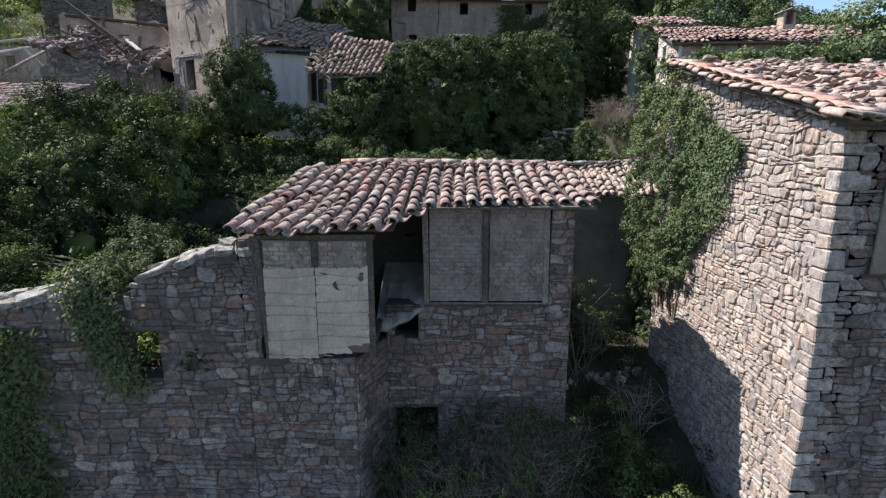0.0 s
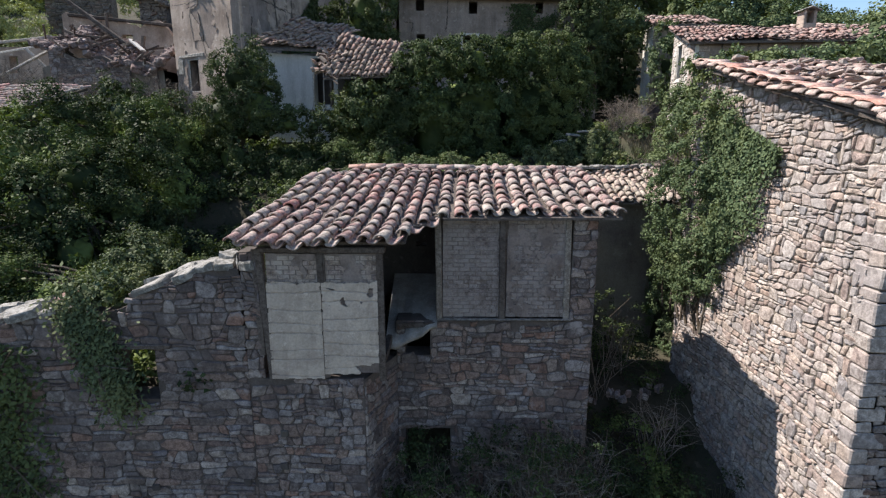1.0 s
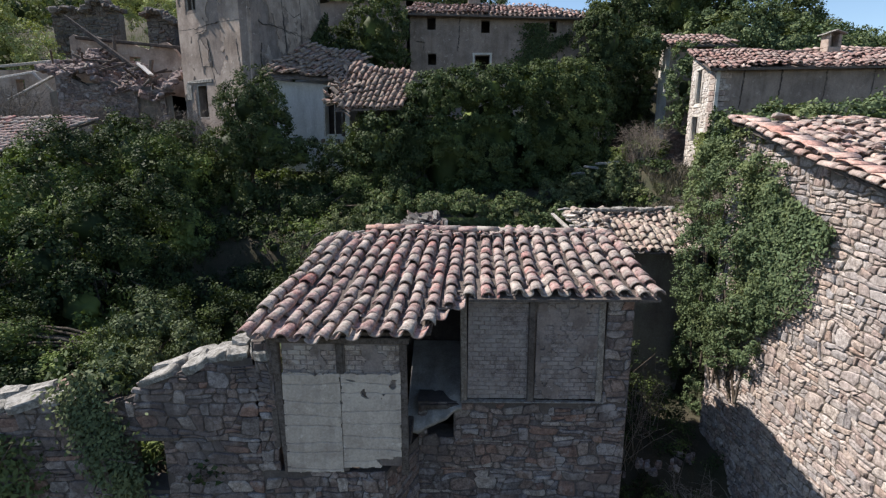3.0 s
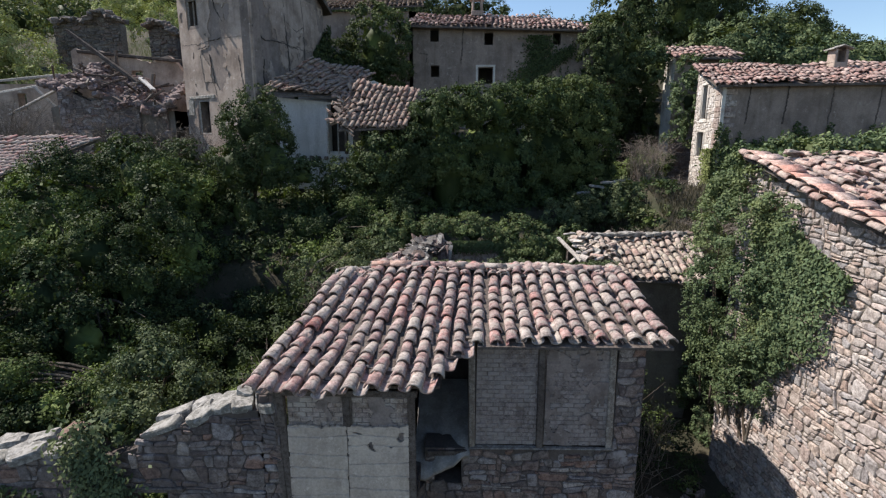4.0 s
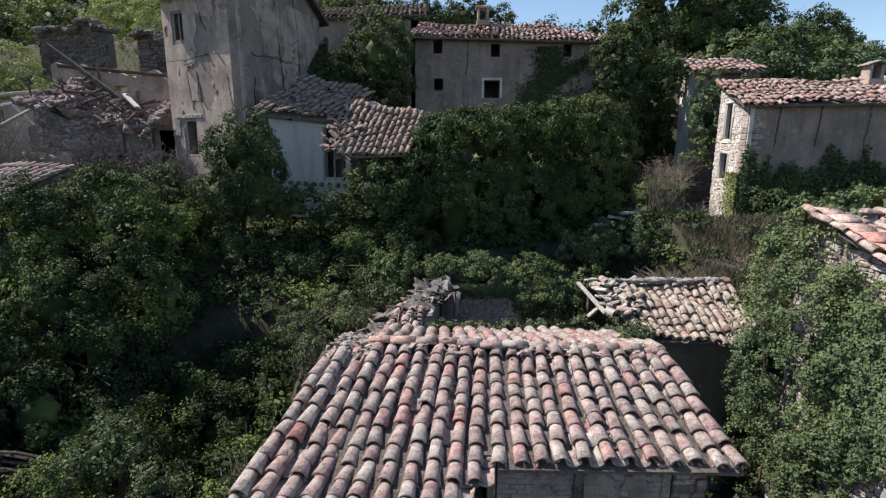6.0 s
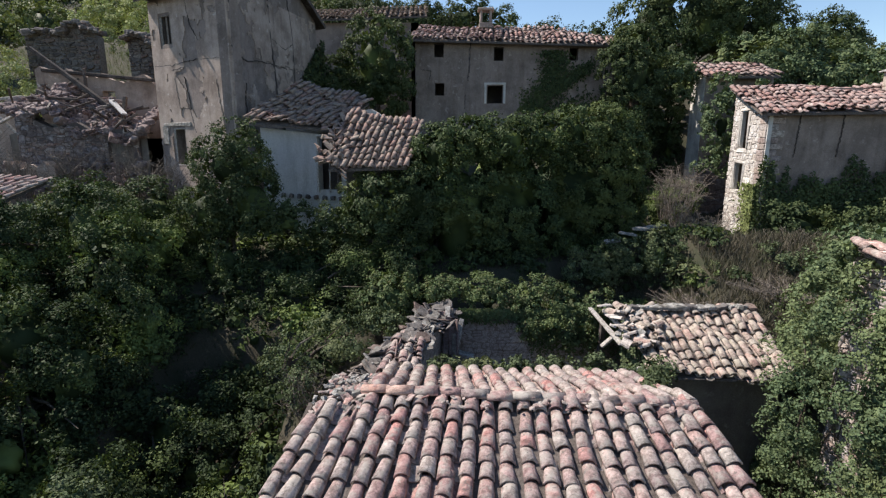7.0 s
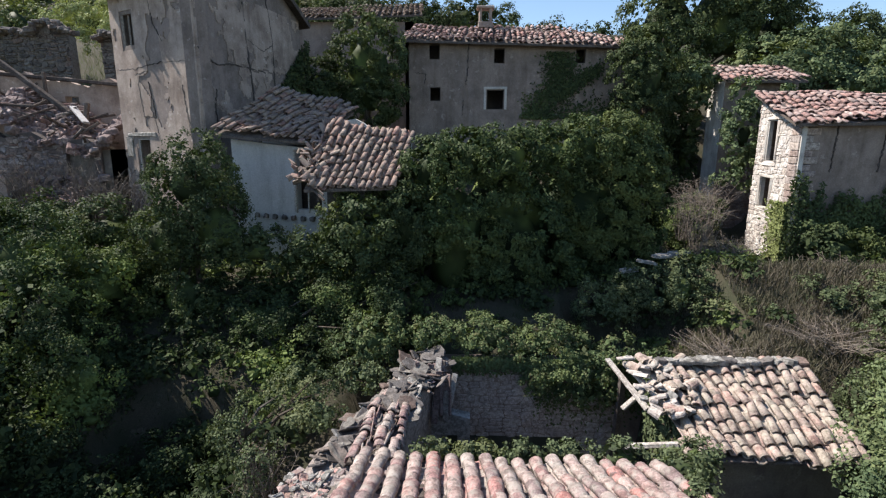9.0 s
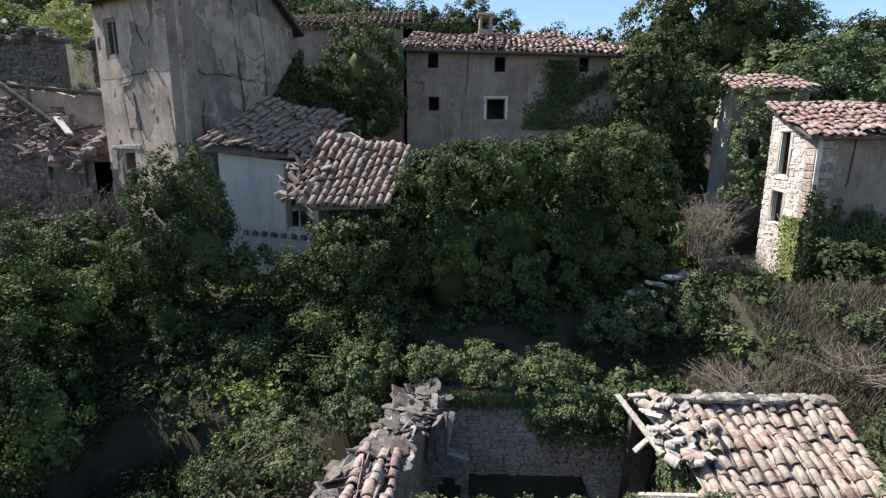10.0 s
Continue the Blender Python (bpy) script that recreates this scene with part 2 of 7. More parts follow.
# lighter copy of the ivy leaf, with the sunlight put into its colour
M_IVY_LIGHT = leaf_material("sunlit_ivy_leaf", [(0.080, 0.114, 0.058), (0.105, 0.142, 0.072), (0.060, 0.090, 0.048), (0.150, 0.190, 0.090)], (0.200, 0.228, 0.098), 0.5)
M_IVY_HEDGE = leaf_material("glossy_ivy_leaf", [(0.046, 0.067, 0.027), (0.066, 0.091, 0.036), (0.034, 0.052, 0.022), (0.096, 0.126, 0.048)], (0.148, 0.169, 0.056), 0.3)
M_DRY = leaf_material("dry_grass", [(0.156, 0.135, 0.105), (0.123, 0.107, 0.084), (0.090, 0.086, 0.059)], (0.082, 0.090, 0.050), 0.8)
M_WOODS = leaf_material("far_wood_leaf", [(0.038, 0.057, 0.025), (0.055, 0.076, 0.029), (0.033, 0.048, 0.022), (0.076, 0.095, 0.038)], (0.108, 0.090, 0.048), 0.06)

# ---- mesh tools ----


class Geo:
    """Vertices and faces gathered into one mesh."""

    def __init__(self):
        self.v, self.f = [], []

    def add(self, verts, faces):
        k = len(self.v)
        self.v.extend(tuple(p) for p in verts)
        self.f.extend(tuple(k + i for i in f) for f in faces)

    def weld(self):
        seen, ids = {}, []
        for p in self.v:
            ids.append(seen.setdefault(tuple(round(c, 4) for c in p), len(seen)))
        self.v, self.f = list(seen), [tuple(ids[i] for i in f) for f in self.f]
        return self

    def mesh(self, name, smooth=False):
        me = bpy.data.meshes.new(name)
        me.from_pydata(self.v, [], self.f)
        if smooth:
            me.polygons.foreach_set("use_smooth", [True] * len(me.polygons))
        me.update()
        return me


def part(name, geo, material, parent=None, label="", m=None, smooth=False):
    me = geo.mesh(name, smooth) if isinstance(geo, Geo) else geo
    if not me.materials:
        me.materials.append(material)
    ob = new(name, me)
    if parent:
        ob.parent = parent
    if m is not None:
        ob.matrix_local = m
    return tagged(ob, label) if label else ob


def box_data(sx, sy, sz, bevel=0.0, wear=0.0, rnd=random):
    """A box round the origin, edges cut off by bevel, corners shifted by wear."""
    hx, hy, hz = sx / 2, sy / 2, sz / 2
    b = min(bevel, hx * 0.6, hy * 0.6, hz * 0.6)
    verts, ids = [], {}
    for x in (-1, 1):
        for y in (-1, 1):
            for z in (-1, 1):
                j = [rnd.uniform(-wear, wear) for _ in range(3)]
                for a in range(3 if b else 1):
                    p = [x * hx + j[0], y * hy + j[1], z * hz + j[2]]
                    if b:
                        for c, s in enumerate((x, y, z)):
                            if c != a:
                                p[c] -= s * b
                    ids[x, y, z, a] = len(verts)
                    verts.append(p)
    def i(x, y, z, a):
        return ids[x, y, z, a if b else 0]
    faces = []
    for a in range(3):
        c, d = (a + 1) % 3, (a + 2) % 3
        for s in (-1, 1):
            ring = []
            for p, q in ((-1, -1), (1, -1), (1, 1), (-1, 1)):
                k = [0, 0, 0]
                k[a], k[c], k[d] = s, p, q
                ring.append(i(*k, a))
            faces.append(ring if s > 0 else ring[::-1])
        if b:
            for p in (-1, 1):
                for q in (-1, 1):
                    k0, k1 = [0, 0, 0], [0, 0, 0]
                    k0[a], k1[a] = -1, 1
                    k0[c] = k1[c] = p
                    k0[d] = k1[d] = q
                    ring = [i(*k0, c), i(*k1, c), i(*k1, d), i(*k0, d)]
                    faces.append(ring if p * q > 0 else ring[::-1])
    if b:
        for x in (-1, 1):
            for y in (-1, 1):
                for z in (-1, 1):
                    ring = [i(x, y, z, 0), i(x, y, z, 1), i(x, y, z, 2)]
                    faces.append(ring if x * y * z > 0 else ring[::-1])
    return verts, faces


def add_box(g, m, sx, sy, sz, bevel=0.0, wear=0.0):
    v, f = box_data(sx, sy, sz, bevel, wear)
    g.add([m @ Vector(p) for p in v], f)


def add_span(g, a, b, w, h, bevel=0.01, wear=0.0):
    """A beam from a to b, w wide and h high."""
    a, b = Vector(a), Vector(b)
    d = b - a
    q = d.to_track_quat("X", "Z").to_matrix().to_4x4()
    add_box(g, Matrix.Translation((a + b) / 2) @ q, d.length, w, h, bevel, wear)


def axes(o, ux, uy, uz):
    m = Matrix.Identity(4)
    for k, c in enumerate((ux, uy, uz, o)):
        for r in range(3):
            m[r][k] = c[r]
    return m


def add_tube(g, pts, radii, segs=6):
    n = len(pts)
    verts, faces = [], []
    for k, (p, r) in enumerate(zip(pts, radii)):
        d = (Vector(pts[min(k + 1, n - 1)]) - Vector(pts[max(k - 1, 0)])).normalized()
        q = d.to_track_quat("Z", "X")
        for s in range(segs):
            a = 2 * math.pi * s / segs
            verts.append(Vector(p) + q @ Vector((r * math.cos(a), r * math.sin(a), 0)))
    for k in range(n - 1):
        for s in range(segs):
            t = (s + 1) % segs
            faces.append((k * segs + s, k * segs + t, (k + 1) * segs + t, (k + 1) * segs + s))
    faces.append(tuple(range(segs))[::-1])
    faces.append(tuple((n - 1) * segs + s for s in range(segs)))
    g.add(verts, faces)


def thing(name, label, category, group="", kind=""):
    return tagged(new(name), label, category, group, kind)


# ---- walls of stone ----


def cell_wall(g, origin, ux, width, zs, thick, holes=(), top=None, steps=1):
    """A wall from origin along ux, thick behind its face, with holes (u0, u1, z0, z1) through it and a top line top(u)."""
    ux = Vector(ux).normalized()
    back = Vector((-ux.y, ux.x, 0))
    us = sorted({0.0, width, *[h[0] for h in holes], *[h[1] for h in holes], *[width * k / steps for k in range(steps + 1)]})
    o = Vector(origin)
    for u0, u1 in zip(us, us[1:]):
        mid = (u0 + u1) / 2
        cuts = sorted([(h[2], h[3]) for h in holes if h[0] < mid < h[1]])
        spans, z = [], zs[0]
        for lo, hi in cuts:
            spans.append((z, z, lo, lo))
            z = hi
        t0, t1 = (top(u0), top(u1)) if top else (zs[1], zs[1])
        spans.append((z, z, t0, t1))
        for a0, a1, b0, b1 in spans:
            c = []
            for q in (0.0, thick):
                for u, z0 in ((u0, a0), (u1, a1), (u1, b1), (u0, b0)):
                    p = o + ux * u + back * q
                    c.append((p.x, p.y, z0))
            g.add(c, [(0, 1, 2, 3), (7, 6, 5, 4), (0, 4, 5, 1), (1, 5, 6, 2), (2, 6, 7, 3), (3, 7, 4, 0)])
    g.weld()


def slab_data(rnd, sx, sy, thick, n=10):
    """A flat, broken slab with an uneven outline."""
    ring = []
    for k in range(n):
        a = 2 * math.pi * (k + rnd.uniform(-0.3, 0.3)) / n
        c, s = math.cos(a), math.sin(a)
        r = min(0.5 / max(abs(c), abs(s)), 0.64) * rnd.uniform(0.78, 1.0)
        ring.append((c * r * sx, s * r * sy))
    v = [(x, y, -thick / 2) for x, y in ring] + [(x * 1.01, y * 1.01, thick * 0.2) for x, y in ring] + [(x * 0.93, y * 0.93, thick / 2 + rnd.uniform(-0.2, 0.2) * thick) for x, y in ring]
    v += [(0, 0, thick * 0.55), (0, 0, -thick / 2)]
    f = []
    for k in range(n):
        q = (k + 1) % n
        f += [(k, q, n + q, n + k), (n + k, n + q, 2 * n + q, 2 * n + k), (2 * n + k, 2 * n + q, 3 * n), (q, k, 3 * n + 1)]
    return v, f


def add_slab(g, m, sx, sy, thick, rnd):
    v, f = slab_data(rnd, sx, sy, thick)
    g.add([m @ Vector(p) for p in v], f)


def sheet(g, x0, x1, z0, z1, y_at, keep, nx, nz, thick=0.02):
    """An upright skin of plaster, y_at(x, z) deep, kept where keep(x, z) holds."""
    ids = {}
    def vid(i, k):
        if (i, k) not in ids:
            x, z = x0 + (x1 - x0) * i / nx, z0 + (z1 - z0) * k / nz
            ids[i, k] = len(g.v)
            y = y_at(x, z)
            g.v.append((x, y, z))
            g.v.append((x, y + thick, z))
        return ids[i, k]
    on = {(i, k): keep(x0 + (x1 - x0) * (i + 0.5) / nx, z0 + (z1 - z0) * (k + 0.5) / nz) for i in range(nx) for k in range(nz)}
    for (i, k), v in on.items():
        if not v:
            continue
        a, b, c, d = vid(i, k), vid(i + 1, k), vid(i + 1, k + 1), vid(i, k + 1)
        g.f.append((a, b, c, d))
        for p, q, near in ((a, b, (i, k - 1)), (b, c, (i + 1, k)), (c, d, (i, k + 1)), (d, a, (i - 1, k))):
            if not on.get(near):
                g.f.append((q, p, p + 1, q + 1))


def skin(parent, at_f, u0, u1, z0, z1, keep, material, nu, nz, name="render_coat", label="", thick=0.03):
    """A thin coat of render on a wall, gone where keep(u, z) fails."""
    g = Geo()
    sheet(g, u0, u1, z0, z1, lambda u, z: -thick + 0.3 * thick * noise.noise(Vector((u * 1.5, z * 1.5, 3))), keep, nu, nz, thick * 1.4)
    g.v = [tuple(at_f(x, z, -y)) for x, y, z in g.v]
    return part(name, g, material, parent, label)


def stone_geo(ring, proud, rnd):
    """A stone with the outline ring (u, z), its back in the wall, its face proud of it and a little tilted."""
    cu, cz = sum(p[0] for p in ring) / len(ring), sum(p[1] for p in ring) / len(ring)
    w, h = max(p[0] for p in ring) - min(p[0] for p in ring), max(p[1] for p in ring) - min(p[1] for p in ring)
    ta, tb = rnd.uniform(-0.5, 0.5) * proud / w, rnd.uniform(-0.6, 0.6) * proud / h
    cutb = min(0.02, 0.17 * min(w, h)) * rnd.uniform(0.6, 1.2)
    fu, fz = 1 - 2 * cutb / w, 1 - 2 * cutb / h
    n = len(ring)
    v = [(u - cu, z - cz, -0.02) for u, z in ring]
    v += [((u - cu) * 0.985, (z - cz) * 0.98, proud * 0.5 + 0.5 * ((u - cu) * ta + (z - cz) * tb)) for u, z in ring]
    v += [((u - cu) * fu, (z - cz) * fz, proud * rnd.uniform(0.86, 1.06) + (u - cu) * ta + (z - cz) * tb) for u, z in ring]
    v.append((rnd.uniform(-0.15, 0.15) * w, rnd.uniform(-0.15, 0.15) * h, proud * rnd.uniform(0.95, 1.2)))
    f = [(2 * n + k, 2 * n + (k + 1) % n, 3 * n) for k in range(n)]
    for k in range(n):
        q = (k + 1) % n
        f += [(k, q, n + q, n + k), (n + k, n + q, 2 * n + q, 2 * n + k)]
    g = Geo()
    g.add(v, f)
    return g, cu, cz


def lay_stones(parent, origin, ux, width, z0, z1, material, course=(0.10, 0.24), length=(0.14, 0.46), holes=(), top=None, keep=None, near=None, proud=(0.01, 0.042), seed=1, wave=0.045, joint=0.012, limit=290):
    """Roughly coursed rubble over a wall's face; near(u, z) picks the stones that become parts, the rest are joined."""
    rnd = random.Random(seed)
    ux = Vector(ux).normalized()
    out = Vector((ux.y, -ux.x, 0))
    o = Vector(origin)
    rest, count = Geo(), 0
    lines, z = [], z0
    while z < z1 + 0.3:
        lines.append(z)
        z += rnd.uniform(*course)
    ph = rnd.uniform(0, 50)

    def bed(k, u):
        """The wavy joint under course k."""
        q = Vector((u * 0.9, k * 0.35 + ph, 0))
        return lines[k] + wave * (1.6 * noise.noise(q) + 0.9 * noise.noise(Vector((u * 3.1, k * 3.7 + ph, 4))))

    def warp(u, zz):
        """Bends the whole bond, so that no joint runs straight."""
        a, b = Vector((u * 2.4, zz * 2.9, ph)), Vector((u * 6.5, zz * 8.0, ph + 9))
        return u + wave * (1.9 * noise.noise(a) + 0.7 * noise.noise(b)), zz + wave * (1.5 * noise.noise(a + Vector((31, 7, 0))) + 0.5 * noise.noise(b + Vector((13, 5, 0))))

    def put(ring):
        nonlocal count
        n = len(ring)
        cu, cz = sum(p[0] for p in ring) / n, sum(p[1] for p in ring) / n
        u0, u1 = min(p[0] for p in ring), max(p[0] for p in ring)
        h0, h1 = min(p[1] for p in ring), max(p[1] for p in ring)
        lo, hi = 0.0, width
        for a, b, c, d in holes:
            if c < cz < d or (min(h1, d) - max(h0, c)) > 0.35 * (h1 - h0):
                if a < cu < b:
                    return
                if cu <= a:
                    hi = min(hi, a)
                else:
                    lo = max(lo, b)
        ring = [warp(*p) for p in ring]
        h0, h1 = min(p[1] for p in ring), max(p[1] for p in ring)
        lim = top(min(max(cu, 0), width)) if top else z1
        if h1 > lim + 0.05 or h0 < z0 - 0.1 or (keep and not keep(cu, cz)):
            return
        ring = [(min(max(u, lo), hi), zz) for u, zz in ring]
        u0, u1 = min(p[0] for p in ring), max(p[0] for p in ring)
        w, h = u1 - u0, h1 - h0
        if w < 0.05 or h < 0.03:
            return
        jt = joint * rnd.uniform(0.4, 2.2)
        cu, cz = (u0 + u1) / 2, (h0 + h1) / 2
        ring = [(cu + (u - cu) * (1 - jt / w), cz + (zz - cz) * (1 - jt / h)) for u, zz in ring]
        # broken corners
        cutr, n = [], len(ring)
        for k, p in enumerate(ring):
            a, b = ring[k - 1], ring[(k + 1) % n]
            if k in (0, 2, 3, 5) and n == 6:
                t = rnd.choice((rnd.uniform(0.05, 0.18), rnd.uniform(0.18, 0.42)))
                cutr += [(p[0] + (a[0] - p[0]) * t, p[1] + (a[1] - p[1]) * t), (p[0] + (b[0] - p[0]) * t, p[1] + (b[1] - p[1]) * t)]
            else:
                cutr.append((p[0] + rnd.uniform(-0.03, 0.03) * w, p[1] + rnd.uniform(-0.06, 0.06) * h))
        g, cu, cz = stone_geo(cutr, rnd.uniform(*proud), rnd)
        p = o + ux * cu + out * 0.002
        m = axes((p.x, p.y, cz), ux, (0, 0, 1), out)
        if near and near(cu, cz) and count < limit:
            part("stone", g, material, parent, m=m)
            count += 1
        else:
            rest.add([m @ Vector(q) for q in g.v], g.f)

    taken = []
    for k in range(len(lines) - 2):
        h = lines[k + 1] - lines[k]
        u = -rnd.uniform(0, 0.2)
        slant = rnd.uniform(-0.5, 0.5) * h
        busy, taken = taken, []
        while u < width:
            w = min(max(rnd.uniform(*length) * rnd.uniform(0.6, 1.25), h * 0.55), h * 4.2)
            for a, b in busy:
                if a <= u + 0.02 < b:
                    u, w = b, 0
                elif u < a < u + w + 0.06:
                    w = a - u
            if w == 0:
                continue
            s1 = rnd.uniform(-0.5, 0.5) * h
            tall = w < 0.4 and h < 0.17 and rnd.random() < 0.13 and not any(abs(u - a) < 0.5 for a, b in busy)
            up_k = k + 2 if tall else k + 1
            if tall:
                taken.append((u, u + w))
                s1 = slant = 0
            um = u + w * rnd.uniform(0.35, 0.65)
            uh = u + w * rnd.uniform(0.35, 0.65)
            ring = [(u - slant / 2, bed(k, u)), (um, bed(k, um)), (u + w - s1 / 2, bed(k, u + w)), (u + w + s1 / 2, bed(up_k, u + w)), (uh, bed(up_k, uh)), (u + slant / 2, bed(up_k, u))]
            q = rnd.random()
            if h > 0.12 and q < 0.34:
                f, e = rnd.uniform(0.35, 0.65), rnd.uniform(-0.12, 0.12)
                mix = lambda a, b, t: (a[0] + (b[0] - a[0]) * t, a[1] + (b[1] - a[1]) * t)
                l, m_, r_ = mix(ring[0], ring[5], f + e), mix(ring[1], ring[4], f), mix(ring[2], ring[3], f - e)
                put([ring[0], ring[1], ring[2], r_, m_, l])
                put([l, m_, r_, ring[3], ring[4], ring[5]])
            else:
                put(ring)
            u += w
            slant = s1
    if rest.v:
        tagged(part("stonework", rest, material, parent), kind="stuff")


# ---- roofs of clay tiles ----


def tile_geo(width, rise, length, thick=0.016, segs=6, taper=0.8, up=True):
    g = Geo()
    verts = []
    for y, s in ((0.0, 1.0), (length, taper)):
        for inner in (0, 1):
            for k in range(segs + 1):
                a = math.pi * k / segs
                w, r = width / 2 * s - thick * inner, rise * s - thick * inner
                z = r * math.sin(a)
                verts.append((-w * math.cos(a), y, z if up else -z))
    n = segs + 1
    faces = []
    for k in range(segs):
        faces += [(k, k + 1, 2 * n + k + 1, 2 * n + k), (n + k + 1, n + k, 3 * n + k, 3 * n + k + 1), (k + 1, k, n + k, n + k + 1), (2 * n + k, 2 * n + k + 1, 3 * n + k + 1, 3 * n + k)]
    faces += [(0, 2 * n, 3 * n, n), (segs, n + segs, 3 * n + segs, 2 * n + segs)]
    if not up:
        faces = [f[::-1] for f in faces]
    g.add(verts, faces)
    return g


def tiled(parent, corners, cols, course, material, as_parts=True, keep=None, seed=1, jitter=1.0, segs=6, missing=0.0, sag=0.0, covers=True, channels=True, part_keep=None, over=1.25):
    """Barrel tiles over the patch eave-left, eave-right, ridge-right, ridge-left: channels below, covers above their joints."""
    rnd = random.Random(seed)
    a, b, c, d = [Vector(p) for p in corners]
    def at(u, v):
        p = (a * (1 - u) + b * u) * (1 - v) + (d * (1 - u) + c * u) * v
        p.z -= sag * math.sin(math.pi * min(max(u, 0), 1)) * math.sin(math.pi * min(max(v, 0), 1))
        p.z += jitter * 0.018 * (math.sin(u * 17 + seed) + math.sin(v * 9 + u * 7))
        return p
    pitch = ((b - a).length + (c - d).length) / 2 / cols
    length = ((d - a).length + (c - b).length) / 2
    rows = max(1, round(length / course))
    L = length / rows * over
    kinds = {}
    variants = 4
    for up in (True, False):
        for k in range(variants):
            f = 1 + 0.08 * (k - 1.5) / 1.5
            w = pitch * (0.82 if up else 0.74) * f
            kinds[up, k] = tile_geo(w, w * (0.43 if up else 0.34), L * (1 + 0.05 * (k % 2)), 0.028, segs, 0.74 if up else 1.15, up)
    meshes = {}
    if as_parts:
        for key, g in kinds.items():
            me = g.mesh("roof_tile")
            me.materials.append(material)
            me.polygons.foreach_set("use_smooth", [True] * len(me.polygons))
            meshes[key] = me
    rest = Geo()
    lane = [rnd.uniform(-0.15, 0.15) for _ in range(2 * cols + 2)]
    for up in ((False, True) if channels else (True,)):
        for i in range(cols + (1 if up else 0)):
            for r in range(rows):
                u = (i + (0.0 if up else 0.5) + jitter * 0.35 * lane[2 * i + up]) / cols
                v = (r + jitter * rnd.uniform(-0.10, 0.10)) / rows
                p = at(u, v)
                if (keep and not keep(p)) or (up and rnd.random() < missing) or (up and not covers):
                    continue
                s = (at(u, v + 0.03) - at(u, v - 0.03)).normalized()
                x = (at(u + 0.01, v) - at(u - 0.01, v)).normalized()
                n = x.cross(s).normalized()
                x = s.cross(n)
                lift = pitch * (0.26 if up else 0.24)
                m = axes(p + n * (lift + rnd.uniform(0, 0.012) * jitter), x, s, n)
                m = m @ pose(0, 0, 0, rnd.uniform(-4.0, -0.8) - 2.0, rnd.uniform(-5, 5) * jitter, rnd.uniform(-3.2, 3.2) * jitter)
                k = rnd.randrange(variants)
                if as_parts and (part_keep is None or part_keep(p)):
                    part("roof_tile" if up else "channel_tile", meshes[up, k], material, parent, m=m)
                else:
                    rest.add([m @ Vector(q) for q in kinds[up, k].v], kinds[up, k].f)
    if rest.v:
        tagged(part("roof_tiles", rest, material, parent, smooth=True), kind="stuff")


def deck_geo(corners, thick=0.05, keep=None, nu=24, nv=16):
    a, b, c, d = [Vector(p) for p in corners]
    g = Geo()
    for i in range(nu):
        for j in range(nv):
            q = []
            for u, v in ((i, j), (i + 1, j), (i + 1, j + 1), (i, j + 1)):
                u, v = u / nu, v / nv
                q.append((a * (1 - u) + b * u) * (1 - v) + (d * (1 - u) + c * u) * v)
            mid = sum(q, Vector()) / 4
            if keep and not keep(mid):
                continue
            low = [p - Vector((0, 0, thick)) for p in q]
            g.add(q + low, [(0, 1, 2, 3), (7, 6, 5, 4), (0, 4, 5, 1), (1, 5, 6, 2), (2, 6, 7, 3), (3, 7, 4, 0)])
    return g.weld()


# ---- leaves ----
rng = np.random.default_rng(11)


def leaf_mesh(name, centers, normals, size, material, long=1.7):
    """One kite-shaped, folded leaf at each centre."""
    n = len(centers)
    nrm = normals / np.maximum(np.linalg.norm(normals, axis=1, keepdims=True), 1e-6)
    t = np.cross(nrm, rng.normal(size=(n, 3)))
    t /= np.maximum(np.linalg.norm(t, axis=1, keepdims=True), 1e-6)
    bt = np.cross(nrm, t)
    s = np.reshape(size, (-1, 1)) * rng.uniform(0.6, 1.35, (n, 1))
    v = np.empty((n, 4, 3))
    v[:, 0] = centers - t * s * 0.5 * long
    v[:, 1] = centers + bt * s * 0.44 - nrm * s * 0.12
    v[:, 2] = centers + t * s * 0.5 * long - nrm * s * 0.2
    v[:, 3] = centers - bt * s * 0.44 - nrm * s * 0.12
    me = bpy.data.meshes.new(name)
    me.vertices.add(4 * n)
    me.vertices.foreach_set("co", v.ravel())
    me.loops.add(4 * n)
    me.loops.foreach_set("vertex_index", np.arange(4 * n, dtype=np.int32))
    me.polygons.add(n)
    me.polygons.foreach_set("loop_start", np.arange(0, 4 * n, 4, dtype=np.int32))
    me.polygons.foreach_set("loop_total", np.full(n, 4, dtype=np.int32))
    me.update(calc_edges=True)
    me.validate()
    me.materials.append(material)
    return me


def lumps(d, seed, amount):
    """A rough radius factor over directions d."""
    r = np.random.default_rng(seed)
    f = np.ones(len(d))
    for k, (freq, amp) in enumerate(((2.2, 0.5), (4.5, 0.32), (9.0, 0.18))):
        for _ in range(3):
            w = r.normal(size=3) * freq
            f += amount * amp * np.sin(d @ w + r.uniform(0, 6.28))
    return f


